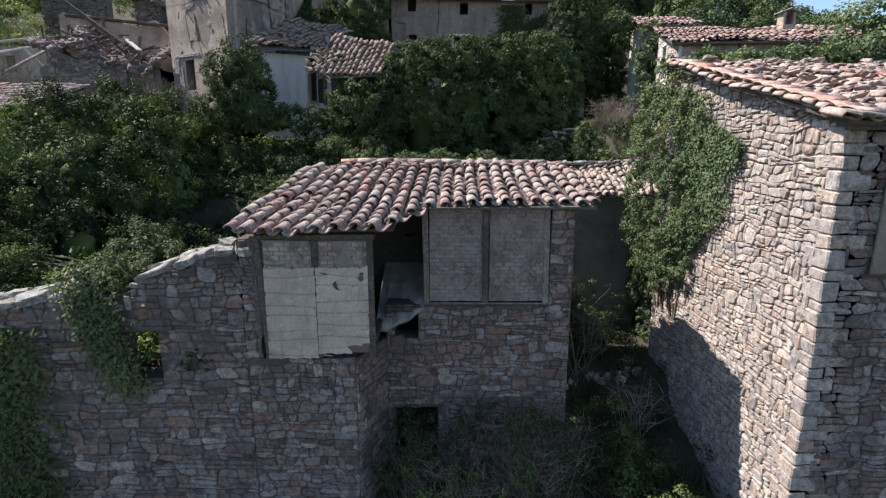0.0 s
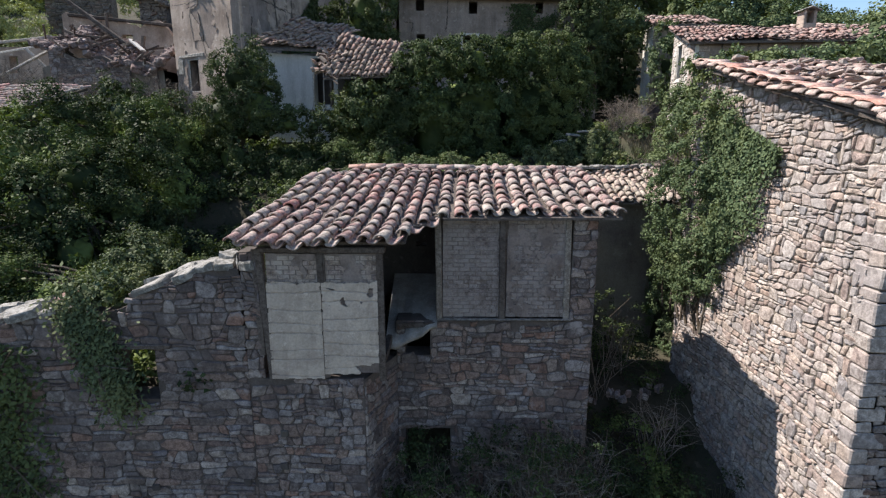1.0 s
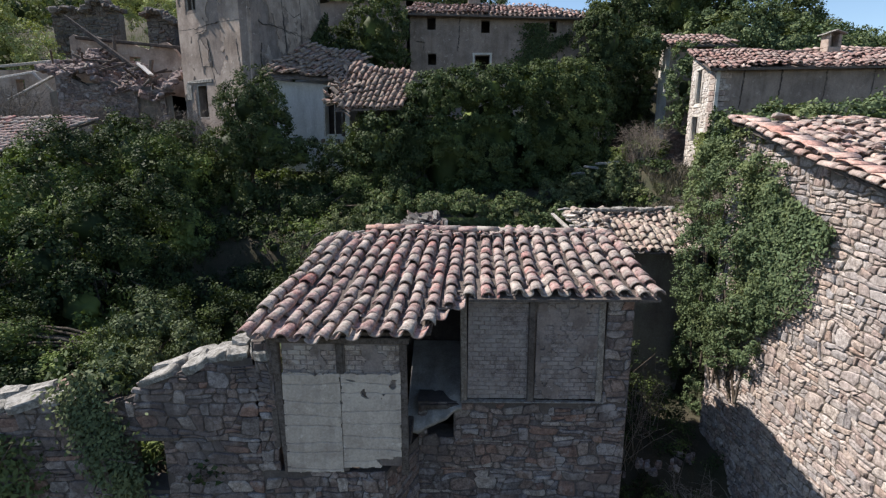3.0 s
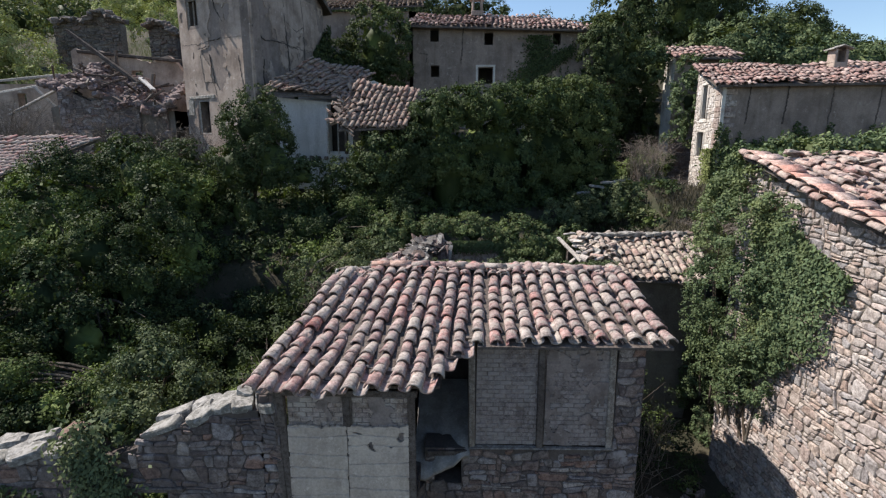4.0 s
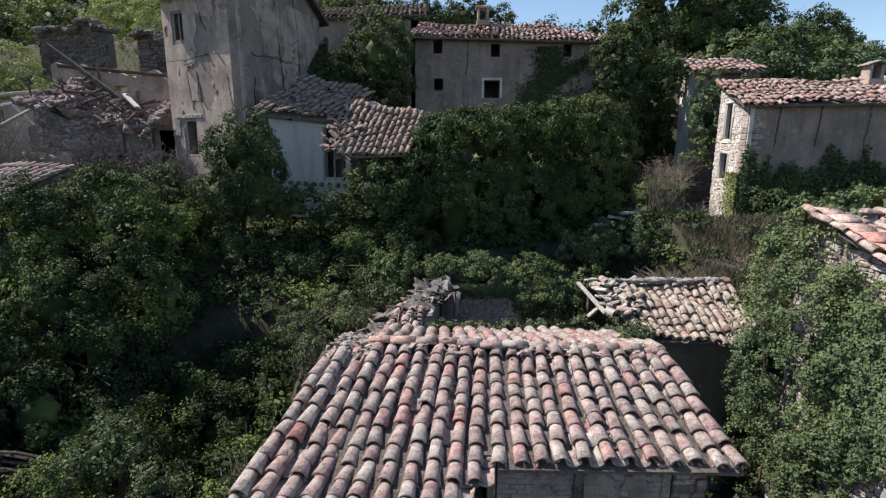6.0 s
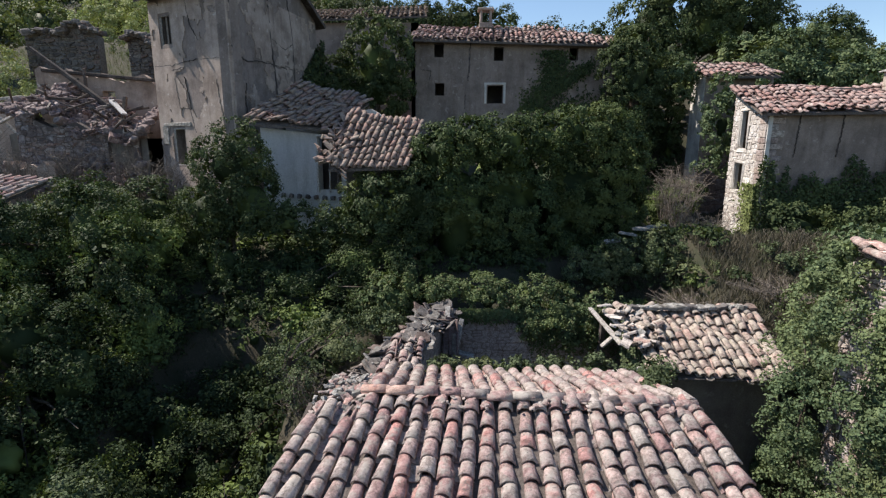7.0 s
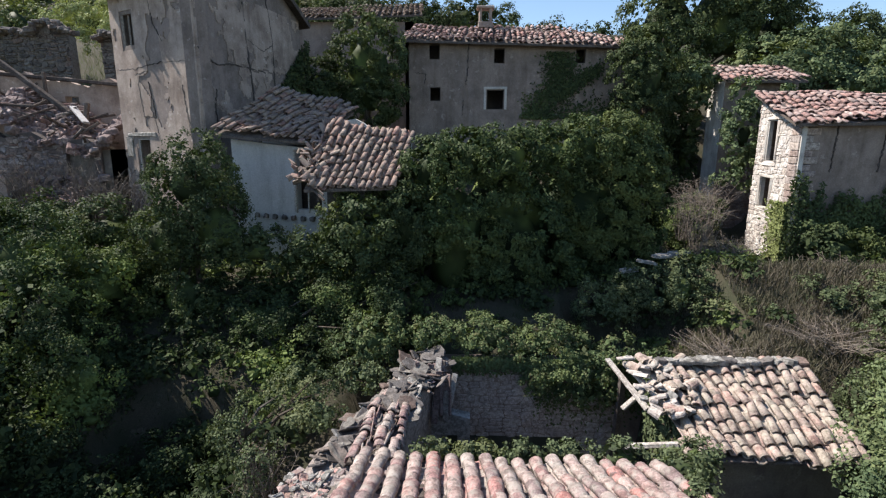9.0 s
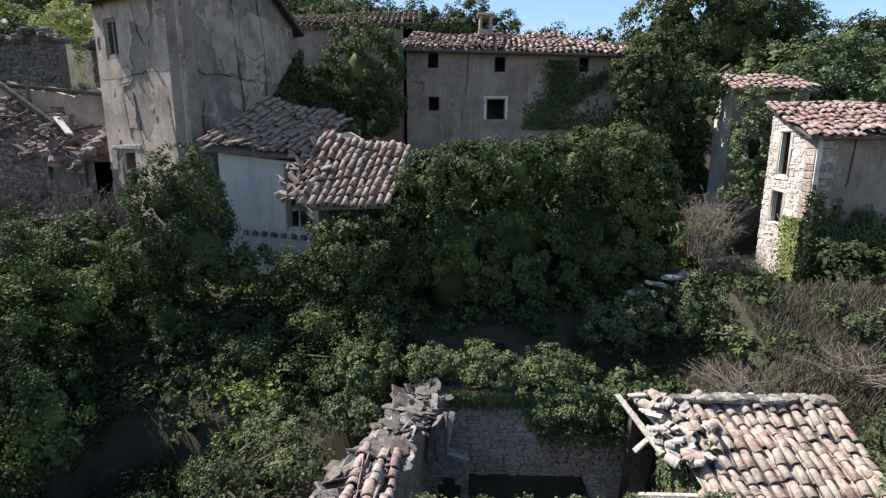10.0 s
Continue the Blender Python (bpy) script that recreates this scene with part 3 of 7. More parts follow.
def blob_points(blob, n, seed, amount=0.22, low=-0.5, power=2.0):
    """Points and outward normals on a lumpy, possibly boxy, ellipsoid (cx, cy, cz, rx, ry, rz)."""
    r = np.random.default_rng(seed)
    d = r.normal(size=(n * 9, 3))
    d /= np.linalg.norm(d, axis=1, keepdims=True)
    wgt = np.linalg.norm(d / np.array(blob[3:]), axis=1)
    d = d[(d[:, 2] > low) & (r.random(len(d)) < wgt / wgt.max())][:n]
    k = (np.abs(d) ** power).sum(1) ** (-1 / power)
    rad = (lumps(d, seed, amount) * k)[:, None]
    c, s = np.array(blob[:3]), np.array(blob[3:])
    nr = d / s
    nr /= np.linalg.norm(nr, axis=1, keepdims=True)
    return c + d * rad * s, nr


def foliage(name, parent, blobs, material, size=0.06, density=0.4, seed=1, amount=0.22, low=-0.5, power=2.0, tuft=0.3, label="", wild=1.0, core=True, depth=0.3, gaps=0.08, long=1.35, lift=0.28, spread=0.62):
    """Domes of leaves over lumpy blobs: each dome has a lit crown and a dark underside, with gaps between, over a dense
    inner mass whose dark colour stands for shade.
    """
    allp, alln, alls = [], [], []
    inner = Geo()
    r = np.random.default_rng(seed)
    for k, blob in enumerate(blobs):
        rx, ry, rz = blob[3:]
        p = 1.6
        area = 4 * math.pi * (((rx * ry) ** p + (rx * rz) ** p + (ry * rz) ** p) / 3) ** (1 / p) * (1 - low) / 2
        tf = min(tuft, 0.5 * min(rx, ry, rz))
        ns = max(8, int(area / (tf * tf * 1.5)))
        pts, nr = blob_points(blob, ns, seed + 31 * k, amount, low, power)
        if len(blobs) < 60:
            free = np.ones(len(pts), bool)
            for j, other in enumerate(blobs):
                if j != k:
                    free &= (np.abs((pts - np.array(other[:3])) / np.array(other[3:])) ** power).sum(1) > 0.72 ** power
            pts, nr = pts[free], nr[free]
        ns = len(pts)
        if ns == 0:
            continue
        sc = 0.5 + 0.95 * r.random(ns) ** 1.2
        pts = pts - nr * (tf * 0.35 + (r.random((ns, 1)) ** 2) * depth * min(rx, ry, rz) * 0.5)
        per = density * 9.5 * (tf / size) ** 2 * sc * sc
        per = per * np.where((nr[:, 1] > 0.45) & (nr[:, 2] < 0.55), 0.4, 1.0)
        outer = r.poisson(per * (r.random(ns) > gaps))
        idx = np.repeat(np.arange(ns), outer)
        ax = nr * 0.7 + r.normal(size=(ns, 3)) * 0.35 + np.array([-0.1, 0, 1.0]) * lift
        ax /= np.linalg.norm(ax, axis=1, keepdims=True)
        d = ax[idx] + r.normal(size=(len(idx), 3)) * spread
        d /= np.linalg.norm(d, axis=1, keepdims=True)
        reach = (tf * sc[idx])[:, None] * (0.6 + 0.4 * r.random((len(idx), 1)) + 0.3 * r.random((len(idx), 1)) ** 5)
        allp.append(pts[idx] + d * reach * np.array([1, 1, 0.85]))
        alln.append(d * 0.9 + np.array([-0.05, 0, lift * 0.35]) + r.normal(size=(len(idx), 3)) * wild * 0.42)
        alls.append(np.full(len(idx), size))
        if core:
            # a sparser layer of larger, deeper leaves behind
            idx = np.repeat(np.arange(ns), r.poisson(per * 0.15))
            d = nr[idx] * 0.6 + r.normal(size=(len(idx), 3)) * 0.6
            d /= np.linalg.norm(d, axis=1, keepdims=True)
            allp.append(pts[idx] + (d * 0.6 - nr[idx] * 0.35) * (tf * sc[idx])[:, None])
            alln.append(nr[idx] + r.normal(size=(len(idx), 3)) * 0.35)
            alls.append(np.full(len(idx), size * 2.3))
            nu, nv = (18, 10) if len(blobs) < 60 else (9, 5)
            dirs = []
            for j in range(nv + 1):
                th = math.pi * j / nv
                for i in range(nu):
                    ph = 2 * math.pi * i / nu
                    dirs.append((math.sin(th) * math.cos(ph), math.sin(th) * math.sin(ph), math.cos(th)))
            dirs = np.array(dirs)
            kk = (np.abs(dirs) ** power).sum(1) ** (-1 / power)
            rad = (lumps(dirs, seed + 31 * k, amount) * kk * max(0.74 - 0.7 * tf / min(rx, ry, rz) - 0.3 * depth, 0.3))[:, None]
            vv = np.array(blob[:3]) + dirs * rad * np.array(blob[3:])
            ff = [(j * nu + i, (j + 1) * nu + i, (j + 1) * nu + (i + 1) % nu, j * nu + (i + 1) % nu) for j in range(nv) for i in range(nu)]
            inner.add(vv.tolist(), ff)
    me = leaf_mesh(name, np.concatenate(allp), np.concatenate(alln), np.concatenate(alls), material, long)
    ob = part(name, me, material, parent, label)
    # solid cores in the darkest leaf colour, to fill the gaps with shade
    if inner.v:
        part("inner_foliage", inner, M_TREE, parent, smooth=True)
    return ob


def tree(label, base, blobs, material, trunk=0.16, seed=1, name="tree", category="tree", group="", **kw):
    """A trunk with limbs into its crown of leaves."""
    t = thing(name, label, category, group)
    rnd = random.Random(seed)
    g = Geo()
    b = Vector(base)
    top = Vector(blobs[0][:3])
    pts = [b + (top - b) * k / 5 + Vector((rnd.uniform(-0.12, 0.12), rnd.uniform(-0.12, 0.12), 0)) * (k > 0) for k in range(6)]
    add_tube(g, pts, [trunk * (1 - 0.13 * k) for k in range(6)], 8)
    part("trunk", g, M_BARK, t)
    for blob in blobs:
        for _ in range(4):
            s = pts[rnd.randrange(2, 5)]
            e = Vector([blob[i] + rnd.uniform(-0.7, 0.7) * blob[3 + i] for i in range(3)])
            mid = (s + e) / 2 + Vector((0, 0, 0.2))
            g = Geo()
            add_tube(g, [s, mid, e], [trunk * 0.36, trunk * 0.22, trunk * 0.06], 5)
            part("limb", g, M_BARK, t)
    foliage("crown", t, blobs, material, seed=seed, **kw)
    return t


def twig_bush(label, base, height, spreadr, count, seed, name="dry_shrub", material=None, droop=0.3):
    """Bare, forked stems from one root."""
    rnd = random.Random(seed)
    g = Geo()
    b = Vector(base)
    for _ in range(count):
        a, out = rnd.uniform(0, 6.28), rnd.uniform(0.2, 1.0) * spreadr
        tip = b + Vector((math.cos(a) * out, math.sin(a) * out, height * rnd.uniform(0.4, 1.0)))
        root = b + Vector((rnd.uniform(-0.3, 0.3) * spreadr, rnd.uniform(-0.3, 0.3) * spreadr, -0.1))
        mid = root.lerp(tip, 0.5) + Vector((rnd.uniform(-0.2, 0.2), rnd.uniform(-0.2, 0.2), height * 0.15))
        add_tube(g, [root, mid, tip], [0.011, 0.008, 0.0035], 3)
        for _ in range(4):
            s = mid.lerp(tip, rnd.random())
            e = s + Vector((rnd.uniform(-1, 1), rnd.uniform(-1, 1), rnd.uniform(-0.3, 0.8))).normalized() * rnd.uniform(0.2, 0.5) * height * 0.5
            add_tube(g, [s, s.lerp(e, 0.5) + Vector((0, 0, 0.04)), e], [0.006, 0.004, 0.002], 3)
    return tagged(part(name, g, material or M_TWIG), label, "shrub")

# ---- ground ----


def smooth(a, b, t):
    t = min(max((t - a) / (b - a), 0), 1)
    return t * t * (3 - 2 * t)


def land(x, y):
    """Height of the hillside."""
    back = 3.4 + 2.4 * smooth(12, 19, y) + (1.6 * smooth(22.9, 24.0, y) if 2.5 < x < 7.2 else 1.6 * smooth(20, 24, y)) + 3.6 * smooth(25, 37, y) * (1 - 0.95 * smooth(7.0, 8.4, x) * (1 - smooth(13.5, 16.0, x)) * (1 - smooth(37, 42, y)))
    back += 1.1 * smooth(5.2, 7.4, x) * smooth(18.4, 20.2, y) * (1 - smooth(22.5, 27, y))
    if x < -8:
        back += 0.8 * smooth(-8, -16, x) * smooth(14, 24, y)
    back -= 3.8 * smooth(-9.6, -8.0, x) * (1 - smooth(-6.2, -5.0, x)) * smooth(11.2, 12.6, y) * (1 - smooth(18.6, 20.4, y))
    low = -0.1
    if x < -3.4:
        h = low + (back - low) * smooth(9.75, 10.15, y)
    elif x < 6.6:
        yard = low + 0.9 * smooth(9, 12, y) + 3.3 * smooth(11.5, 14.5, y)
        alley = low + 0.9 * smooth(9, 12, y) + 1.0 * smooth(12.2, 12.9, y)
        h = yard + (alley - yard) * smooth(2.5, 3.0, x)
        h += (back - h) * smooth(19.9 if x < 3.75 else 17.2, 20.6 if x < 3.75 else 18.6, y)
    else:
        h = low + (back - low) * smooth(11, 16, y)
    hill = 0.39 * max(y - 38, 0) + 0.10 * max(y - 60, 0)
    cap = 13.0 + 11.0 * (1 - smooth(-28, 2, x)) - 3.5 * smooth(22, 50, x)
    h += min(hill, cap) if hill > 0 else 0
    h += 0.12 * noise.noise(Vector((x * 0.5, y * 0.5, 0)))
    return h


def ground_axis(lo, hi, marks):
    out, p = [], lo
    while p < hi:
        out.append(p)
        d = min(abs(p - m) for m in marks)
        p += 0.45 if d < 10 else (1.0 if d < 25 else (4.0 if d < 80 else 40.0))
    return out + [hi]


g = Geo()
xs, ys = ground_axis(-700, 700, (-8, 0, 8)), ground_axis(-500, 1200, (8, 16, 26))
for y in ys:
    for x in xs:
        g.v.append((x, y, land(x, y)))
for j in range(len(ys) - 1):
    for i in range(len(xs) - 1):
        k = j * len(xs) + i
        g.f.append((k, k + 1, k + 1 + len(xs), k + len(xs)))
tagged(part("ground", g, M_GROUND, smooth=True), "bare weedy earth hillside rising behind the ruins", "ground", kind="structure")

# ---- the stone house with the projecting bay ----
house = thing("stone_house", "ruined stone and timber house with a sagging clay tile roof", "house")

FRONT_Y, BAY_Y = 10.75, 9.6
holes = [(0.18, 0.70, 3.7, 4.31), (0.16, 1.13, 0.57, 2.02)]
g = Geo()
cell_wall(g, (-1.25, FRONT_Y, 0), (1, 0, 0), 4.05, (-0.6, 4.46), 0.5, holes)
cell_wall(g, (2.3, FRONT_Y, 0), (1, 0, 0), 0.5, (4.46, 6.62), 0.5)
front = part("front_wall", g, M_MORTAR, house, "dark brown rubble stone wall")
g = Geo()
cell_wall(g, (-3.9, BAY_Y, 0), (1, 0, 0), 2.15, (-0.6, 3.72), 0.5)
cell_wall(g, (-1.75, BAY_Y, 0), (0.5, 1.15, 0), 1.254, (-0.6, 3.7), 0.45)
cell_wall(g, (-3.95, BAY_Y, 0), (1, 0, 0), 0.30, (3.72, 6.15), 0.5)
bay_wall = part("bay_wall", g, M_MORTAR, house, "bulging brown rubble stone base wall")
# side, back and inner walls
g = Geo()
cell_wall(g, (2.8, FRONT_Y + 0.5, 0), (0, 1, 0), 4.2, (-0.6, 6.6), 0.4, top=lambda u: 6.6 + 0.62 * (1 - abs(u - 2.0) / 2.2))
cell_wall(g, (-3.55, 15.3, 0), (0, -1, 0), 5.2, (-0.6, 6.4), 0.4, top=lambda u: 6.35 + 0.7 * (1 - abs(u - 2.2) / 3.0))
cell_wall(g, (2.8, 15.4, 0), (-1, 0, 0), 6.3, (-0.6, 6.5), 0.35)
part("outer_wall", g, M_STONE, house, "rough stone side and back wall")
# partition and floor in the dark colour that stands for indoor shade
g = Geo()
cell_wall(g, (-3.5, 12.7, 0), (1, 0, 0), 6.2, (4.2, 6.9), 0.15, [(2.06, 2.28, 5.78, 5.86), (2.55, 2.80, 5.62, 5.72)])
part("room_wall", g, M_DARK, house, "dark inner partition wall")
g = Geo()
add_box(g, pose(1.2, 12.0, 4.3), 3.0, 2.1, 0.16)
add_box(g, pose(-2.55, 12.0, 4.3), 1.9, 2.1, 0.16)
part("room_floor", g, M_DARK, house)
# sagging broken floor edge in the opening
g = Geo()
n = 14
for k in range(n + 1):
    u = k / n
    x = -1.46 + 1.06 * u
    z = 4.0 + 0.46 * u ** 1.5 + 0.025 * math.sin(u * 17)
    y = 10.42 + 0.2 * u + 0.03 * math.sin(u * 23)
    g.v += [(x, y, z), (x, y + 0.02, z - 0.09), (x, y + 0.45, z + 0.16 + 0.05 * (1 - u)), (x, 12.6, 4.98), (x, 12.6, 4.8)]
for k in range(n):
    a, b = k * 5, k * 5 + 5
    g.f += [(a, b, b + 2, a + 2), (a + 2, b + 2, b + 3, a + 3), (a + 1, b + 1, b, a), (a + 4, b + 4, b + 1, a + 1)]
part("broken_floor_edge", g, M_DARKFLOOR, house, "broken grey plaster floor sagging in the gap", smooth=True)

# timber frame and brick infill of the upper front
g = Geo()
add_span(g, (-0.42, FRONT_Y - 0.02, 4.50), (2.32, FRONT_Y - 0.02, 4.50), 0.12, 0.05, 0.015, 0.02)
part("sill_beam", g, M_WOOD_WORN, house, "weathered horizontal timber beam")
for x, w, lab, mat in ((-0.36, 0.10, "split grey timber post", M_WOOD_WORN), (0.93, 0.085, "dark hollow timber post", M_WOOD), (2.24, 0.045, "bleached timber post", M_WOOD_WORN)):
    for k in range(1 if mat is M_WOOD_WORN else 2):
        g = Geo()
        add_span(g, (x - 0.03 * k, FRONT_Y + 0.02 * k, 4.5), (x - 0.03 + 0.05 * k, FRONT_Y + 0.02 * k, 6.66), w / (1 + k), 0.12, 0.015, 0.012)
        part("post", g, mat, house, lab)
g = Geo()
add_span(g, (-0.5, FRONT_Y + 0.09, 6.63), (2.8, FRONT_Y + 0.09, 6.61), 0.14, 0.10, 0.015, 0.008)
part("wall_plate", g, M_WOOD, house)


def brick_panel(parent, x0, x1, y, z0, z1, seed, material, name="brick_panel", label="", flush=0.009, course=0.088, skim=0.0, bed=None):
    rnd = random.Random(seed)
    g = Geo()
    add_box(g, pose((x0 + x1) / 2, y + 0.07, (z0 + z1) / 2), x1 - x0, 0.10, z1 - z0)
    p = part(name, g, bed or M_BRICKBED, parent, label)
    g = Geo()
    z, r = z0, 0
    while z < z1 - 0.03:
        x = x0 - (0.11 if r % 2 else 0) - rnd.uniform(0, 0.03)
        h = min(course, z1 - z) - 0.014
        while x < x1:
            a, b = max(x, x0), min(x + 0.21, x1)
            if b - a > 0.03 and rnd.random() > 0.03:
                add_box(g, pose((a + b) / 2, y + 0.03, z + h / 2 + rnd.uniform(-0.006, 0.006), 0, rnd.uniform(-1, 1), 0), b - a - 0.006, 0.046 + rnd.uniform(-1, 1) * flush, h + 0.006, 0.006, 0.003)
            x += 0.225
        z += course
        r += 1
    tagged(part("bricks", g, material, p), kind="stuff")
    if skim:
        g = Geo()
        cover = lambda x, z: noise.noise(Vector((x * 2.3 + seed, z * 2.0, seed))) + 0.6 * noise.noise(Vector((x * 7, z * 6, seed)))
        sheet(g, x0, x1, z0, z1, lambda x, z: y - 0.012 + 0.012 * noise.noise(Vector((x * 4, z * 4, 3))), lambda x, z: cover(x, z) > skim, 44, 76, 0.03)
        tagged(part("plaster_skim", g, bed or M_BRICKBED, p), kind="stuff")
    return p


M_BRICKBED = plaster_material("limewash_bed", (0.285, 0.24, 0.22), (0.18, 0.148, 0.135), (0.36, 0.32, 0.295), 1.6, True, 0.95, 0.42, 0.58)
M_BRICK_BAY = piece_material("tan_old_brick", [(0.40, 0.325, 0.275), (0.44, 0.37, 0.32), (0.34, 0.275, 0.235), (0.37, 0.30, 0.27)], (0.46, 0.41, 0.37), 0.45, 0.6, 2.4, 35)
brick_panel(house, -0.29, 0.86, FRONT_Y - 0.0, 4.55, 6.58, 3, M_BRICK, label="limewashed brick infill panel", skim=0.0)
brick_panel(house, 1.0, 2.2, FRONT_Y - 0.0, 4.55, 6.58, 4, M_BRICK, label="limewashed brick infill panel", skim=0.1)

# the projecting bay: posts, brick above, white plaster below
for x, w, z0, lean in ((-3.56, 0.08, 3.7, 0.1), (-3.64, 0.05, 4.2, 0.03), (-2.47, 0.08, 5.5, 0.0), (-2.46, 0.022, 3.75, 0.03), (-1.41, 0.075, 3.7, 0.02)):
    g = Geo()
    add_span(g, (x + lean, BAY_Y, z0), (x, BAY_Y, 6.2), w, 0.12, 0.01, 0.012)
    part("post", g, M_WOOD, house, "dark split timber post")
brick_panel(house, -3.46, -2.51, BAY_Y + 0.015, 5.3, 6.12, 5, M_BRICK_BAY, label="crumbling brick strip under the eave", skim=0.25)
brick_panel(house, -2.42, -1.46, BAY_Y + 0.015, 5.3, 6.12, 6, M_BRICK_BAY, label="crumbling brick strip under the eave", skim=0.25)
rnd_b = random.Random(8)
for x0, x1, low, sd in ((-3.46, -2.475, 3.74, 1), (-2.462, -1.45, 3.84, 2)):
    seams = [low + 0.10 + k * 0.255 + rnd_b.uniform(-0.05, 0.05) for k in range(8)]
    def skin_y(x, z):
        d = min(abs(z - s - 0.02 * math.sin(x * 3 + s * 5) - 0.012 * noise.noise(Vector((x * 9, s, 0)))) for s in seams)
        return BAY_Y - 0.045 + 0.012 * noise.noise(Vector((x * 2, z * 2, sd))) + 0.006 * noise.noise(Vector((x * 9, z * 9, sd))) + (0.02 if d < 0.011 else 0)
    def skin_on(x, z):
        top = 5.60 + 0.07 * noise.noise(Vector((x * 5, 0, sd))) + 0.04 * noise.noise(Vector((x * 14, 1, sd)))
        bot = low + 0.03 * noise.noise(Vector((x * 6, 2, sd)))
        if sd == 2 and x > -1.85 + 0.05 * math.sin(z * 20):
            bot += 0.17 if x < -1.6 else 0.22
        side = x0 + 0.004 + 0.012 * noise.noise(Vector((z * 7, 3, sd))), x1 - 0.004 - 0.012 * noise.noise(Vector((z * 7, 4, sd)))
        hole = sd == 2 and noise.noise(Vector((x * 6, z * 9, 8))) > 0.42 and 5.0 < z < 5.5
        return bot < z < top and side[0] < x < side[1] and not hole
    g = Geo()
    sheet(g, x0, x1, low - 0.05, 5.72, skin_y, skin_on, 60, 170, 0.05)
    part("plaster_panel", g, M_WHITE, house, "cracked cream plaster panel", smooth=False)
    g = Geo()
    add_box(g, pose((x0 + x1) / 2, BAY_Y + 0.06, (low + 5.4) / 2), x1 - x0, 0.08, 5.4 - low)
    part("lath_backing", g, M_BRICKBED, house)
g = Geo()
add_span(g, (-3.6, BAY_Y, 6.2), (-1.3, BAY_Y, 6.2), 0.14, 0.10, 0.015, 0.008)
part("wall_plate", g, M_WOOD, house)
g = Geo()
add_span(g, (-1.38, BAY_Y + 0.1, 4.1), (-1.38, FRONT_Y + 0.2, 4.1), 0.12, 0.12, 0.015)
part("floor_joist", g, M_WOOD, house)

# roof
RF = [(-3.98, 9.28, 6.26), (3.28, 9.28, 6.36), (2.92, 13.15, 7.30), (-3.2, 13.3, 7.36)]


def roof_keep(p):
    lim = 9.2 if p.x < -1.2 else (9.2 + (p.x + 1.2) / 0.85 * 1.3 if p.x < -0.35 else 10.36)
    return p.y > lim and not (p.y > 12.6 and p.x < -2.5)


roof = part("roof", deck_geo(RF, 0.05, lambda p: roof_keep(p - Vector((0, 0.25, 0)))), M_WOOD, house, "sagging roof of lichened clay barrel tiles")
RB = [(2.5, 15.2, 6.80), (-2.3, 15.4, 6.80), (-2.35, 13.32, 7.36), (2.95, 13.15, 7.30)]
back_roof = part("back_roof", deck_geo(RB, 0.05), M_WOOD, house, "back slope of lichened clay barrel tiles")
for k in range(9):
    g = Geo()
    x = -3.7 + k * 0.8
    y0 = 9.35 if x < -1.2 else (10.2 if x < -0.3 else 10.6)
    zz = lambda y: 6.26 + (y - 9.28) * 0.268 - 0.10
    add_span(g, (x, y0 + 0.4, zz(y0 + 0.4)), (x * 0.93, 13.2, zz(13.2)), 0.09, 0.10, 0.01, 0.01)
    part("rafter", g, M_WOOD, house)

# ---- garden wall beside the house ----
WALL_TOP = [(-12.5, 4.1), (-8.7, 4.75), (-7.05, 5.12), (-6.9, 4.9), (-6.1, 5.05), (-5.95, 5.3), (-4.5, 5.86), (-3.9, 5.84)]


def wall_top(u):
    x = -12.5 + u
    return float(np.interp(x, [p[0] for p in WALL_TOP], [p[1] for p in WALL_TOP]))


garden_wall = tagged(part("garden_wall", Geo(), M_MORTAR), "brown rubble stone wall with a square window hole", "wall", kind="structure")
g = Geo()
GW_HOLE = [(6.1, 6.86, 3.29, 4.31)]
cell_wall(g, (-12.5, BAY_Y, 0), (1, 0, 0), 8.6, (-0.6, 5), 0.5, GW_HOLE, wall_top, 24)
me = garden_wall.data
me.from_pydata(g.v, [], g.f)
rnd_c = random.Random(4)
x = -10.4
while x < -4.0:
    w = rnd_c.uniform(0.3, 0.62)
    if not -7.05 < x + w / 2 < -5.95:
        z0, z1 = wall_top(x + 12.5), wall_top(min(x + w, -3.95) + 12.5)
        slope = -math.degrees(math.atan2(z1 - z0, w))
        for k in range(2):
            g = Geo()
            th = rnd_c.uniform(0.10, 0.2)
            add_slab(g, pose(x + w / 2 + rnd_c.uniform(-0.08, 0.08), BAY_Y + 0.12 + 0.27 * k + rnd_c.uniform(-0.05, 0.05), (z0 + z1) / 2 + th * 0.4 + 0.05 * k, rnd_c.uniform(-8, 8) + 5, slope + rnd_c.uniform(-7, 7), rnd_c.uniform(-25, 25)), w * 1.2, rnd_c.uniform(0.3, 0.5), th, rnd_c)
            pale = rnd_c.random() < 0.8
            tagged(part("coping_slab", g, M_CAP if pale else M_STONE), "pale lichened coping slab on the garden wall" if pale else "brown coping stone on the garden wall", "slab", "coping of the garden wall")
    x += w
g = Geo()
add_span(g, (-6.75, BAY_Y - 0.02, 4.36), (-5.3, BAY_Y - 0.02, 4.38), 0.14, 0.09, 0.02, 0.015)
part("lintel", g, M_WOOD, garden_wall, "weathered timber lintel")

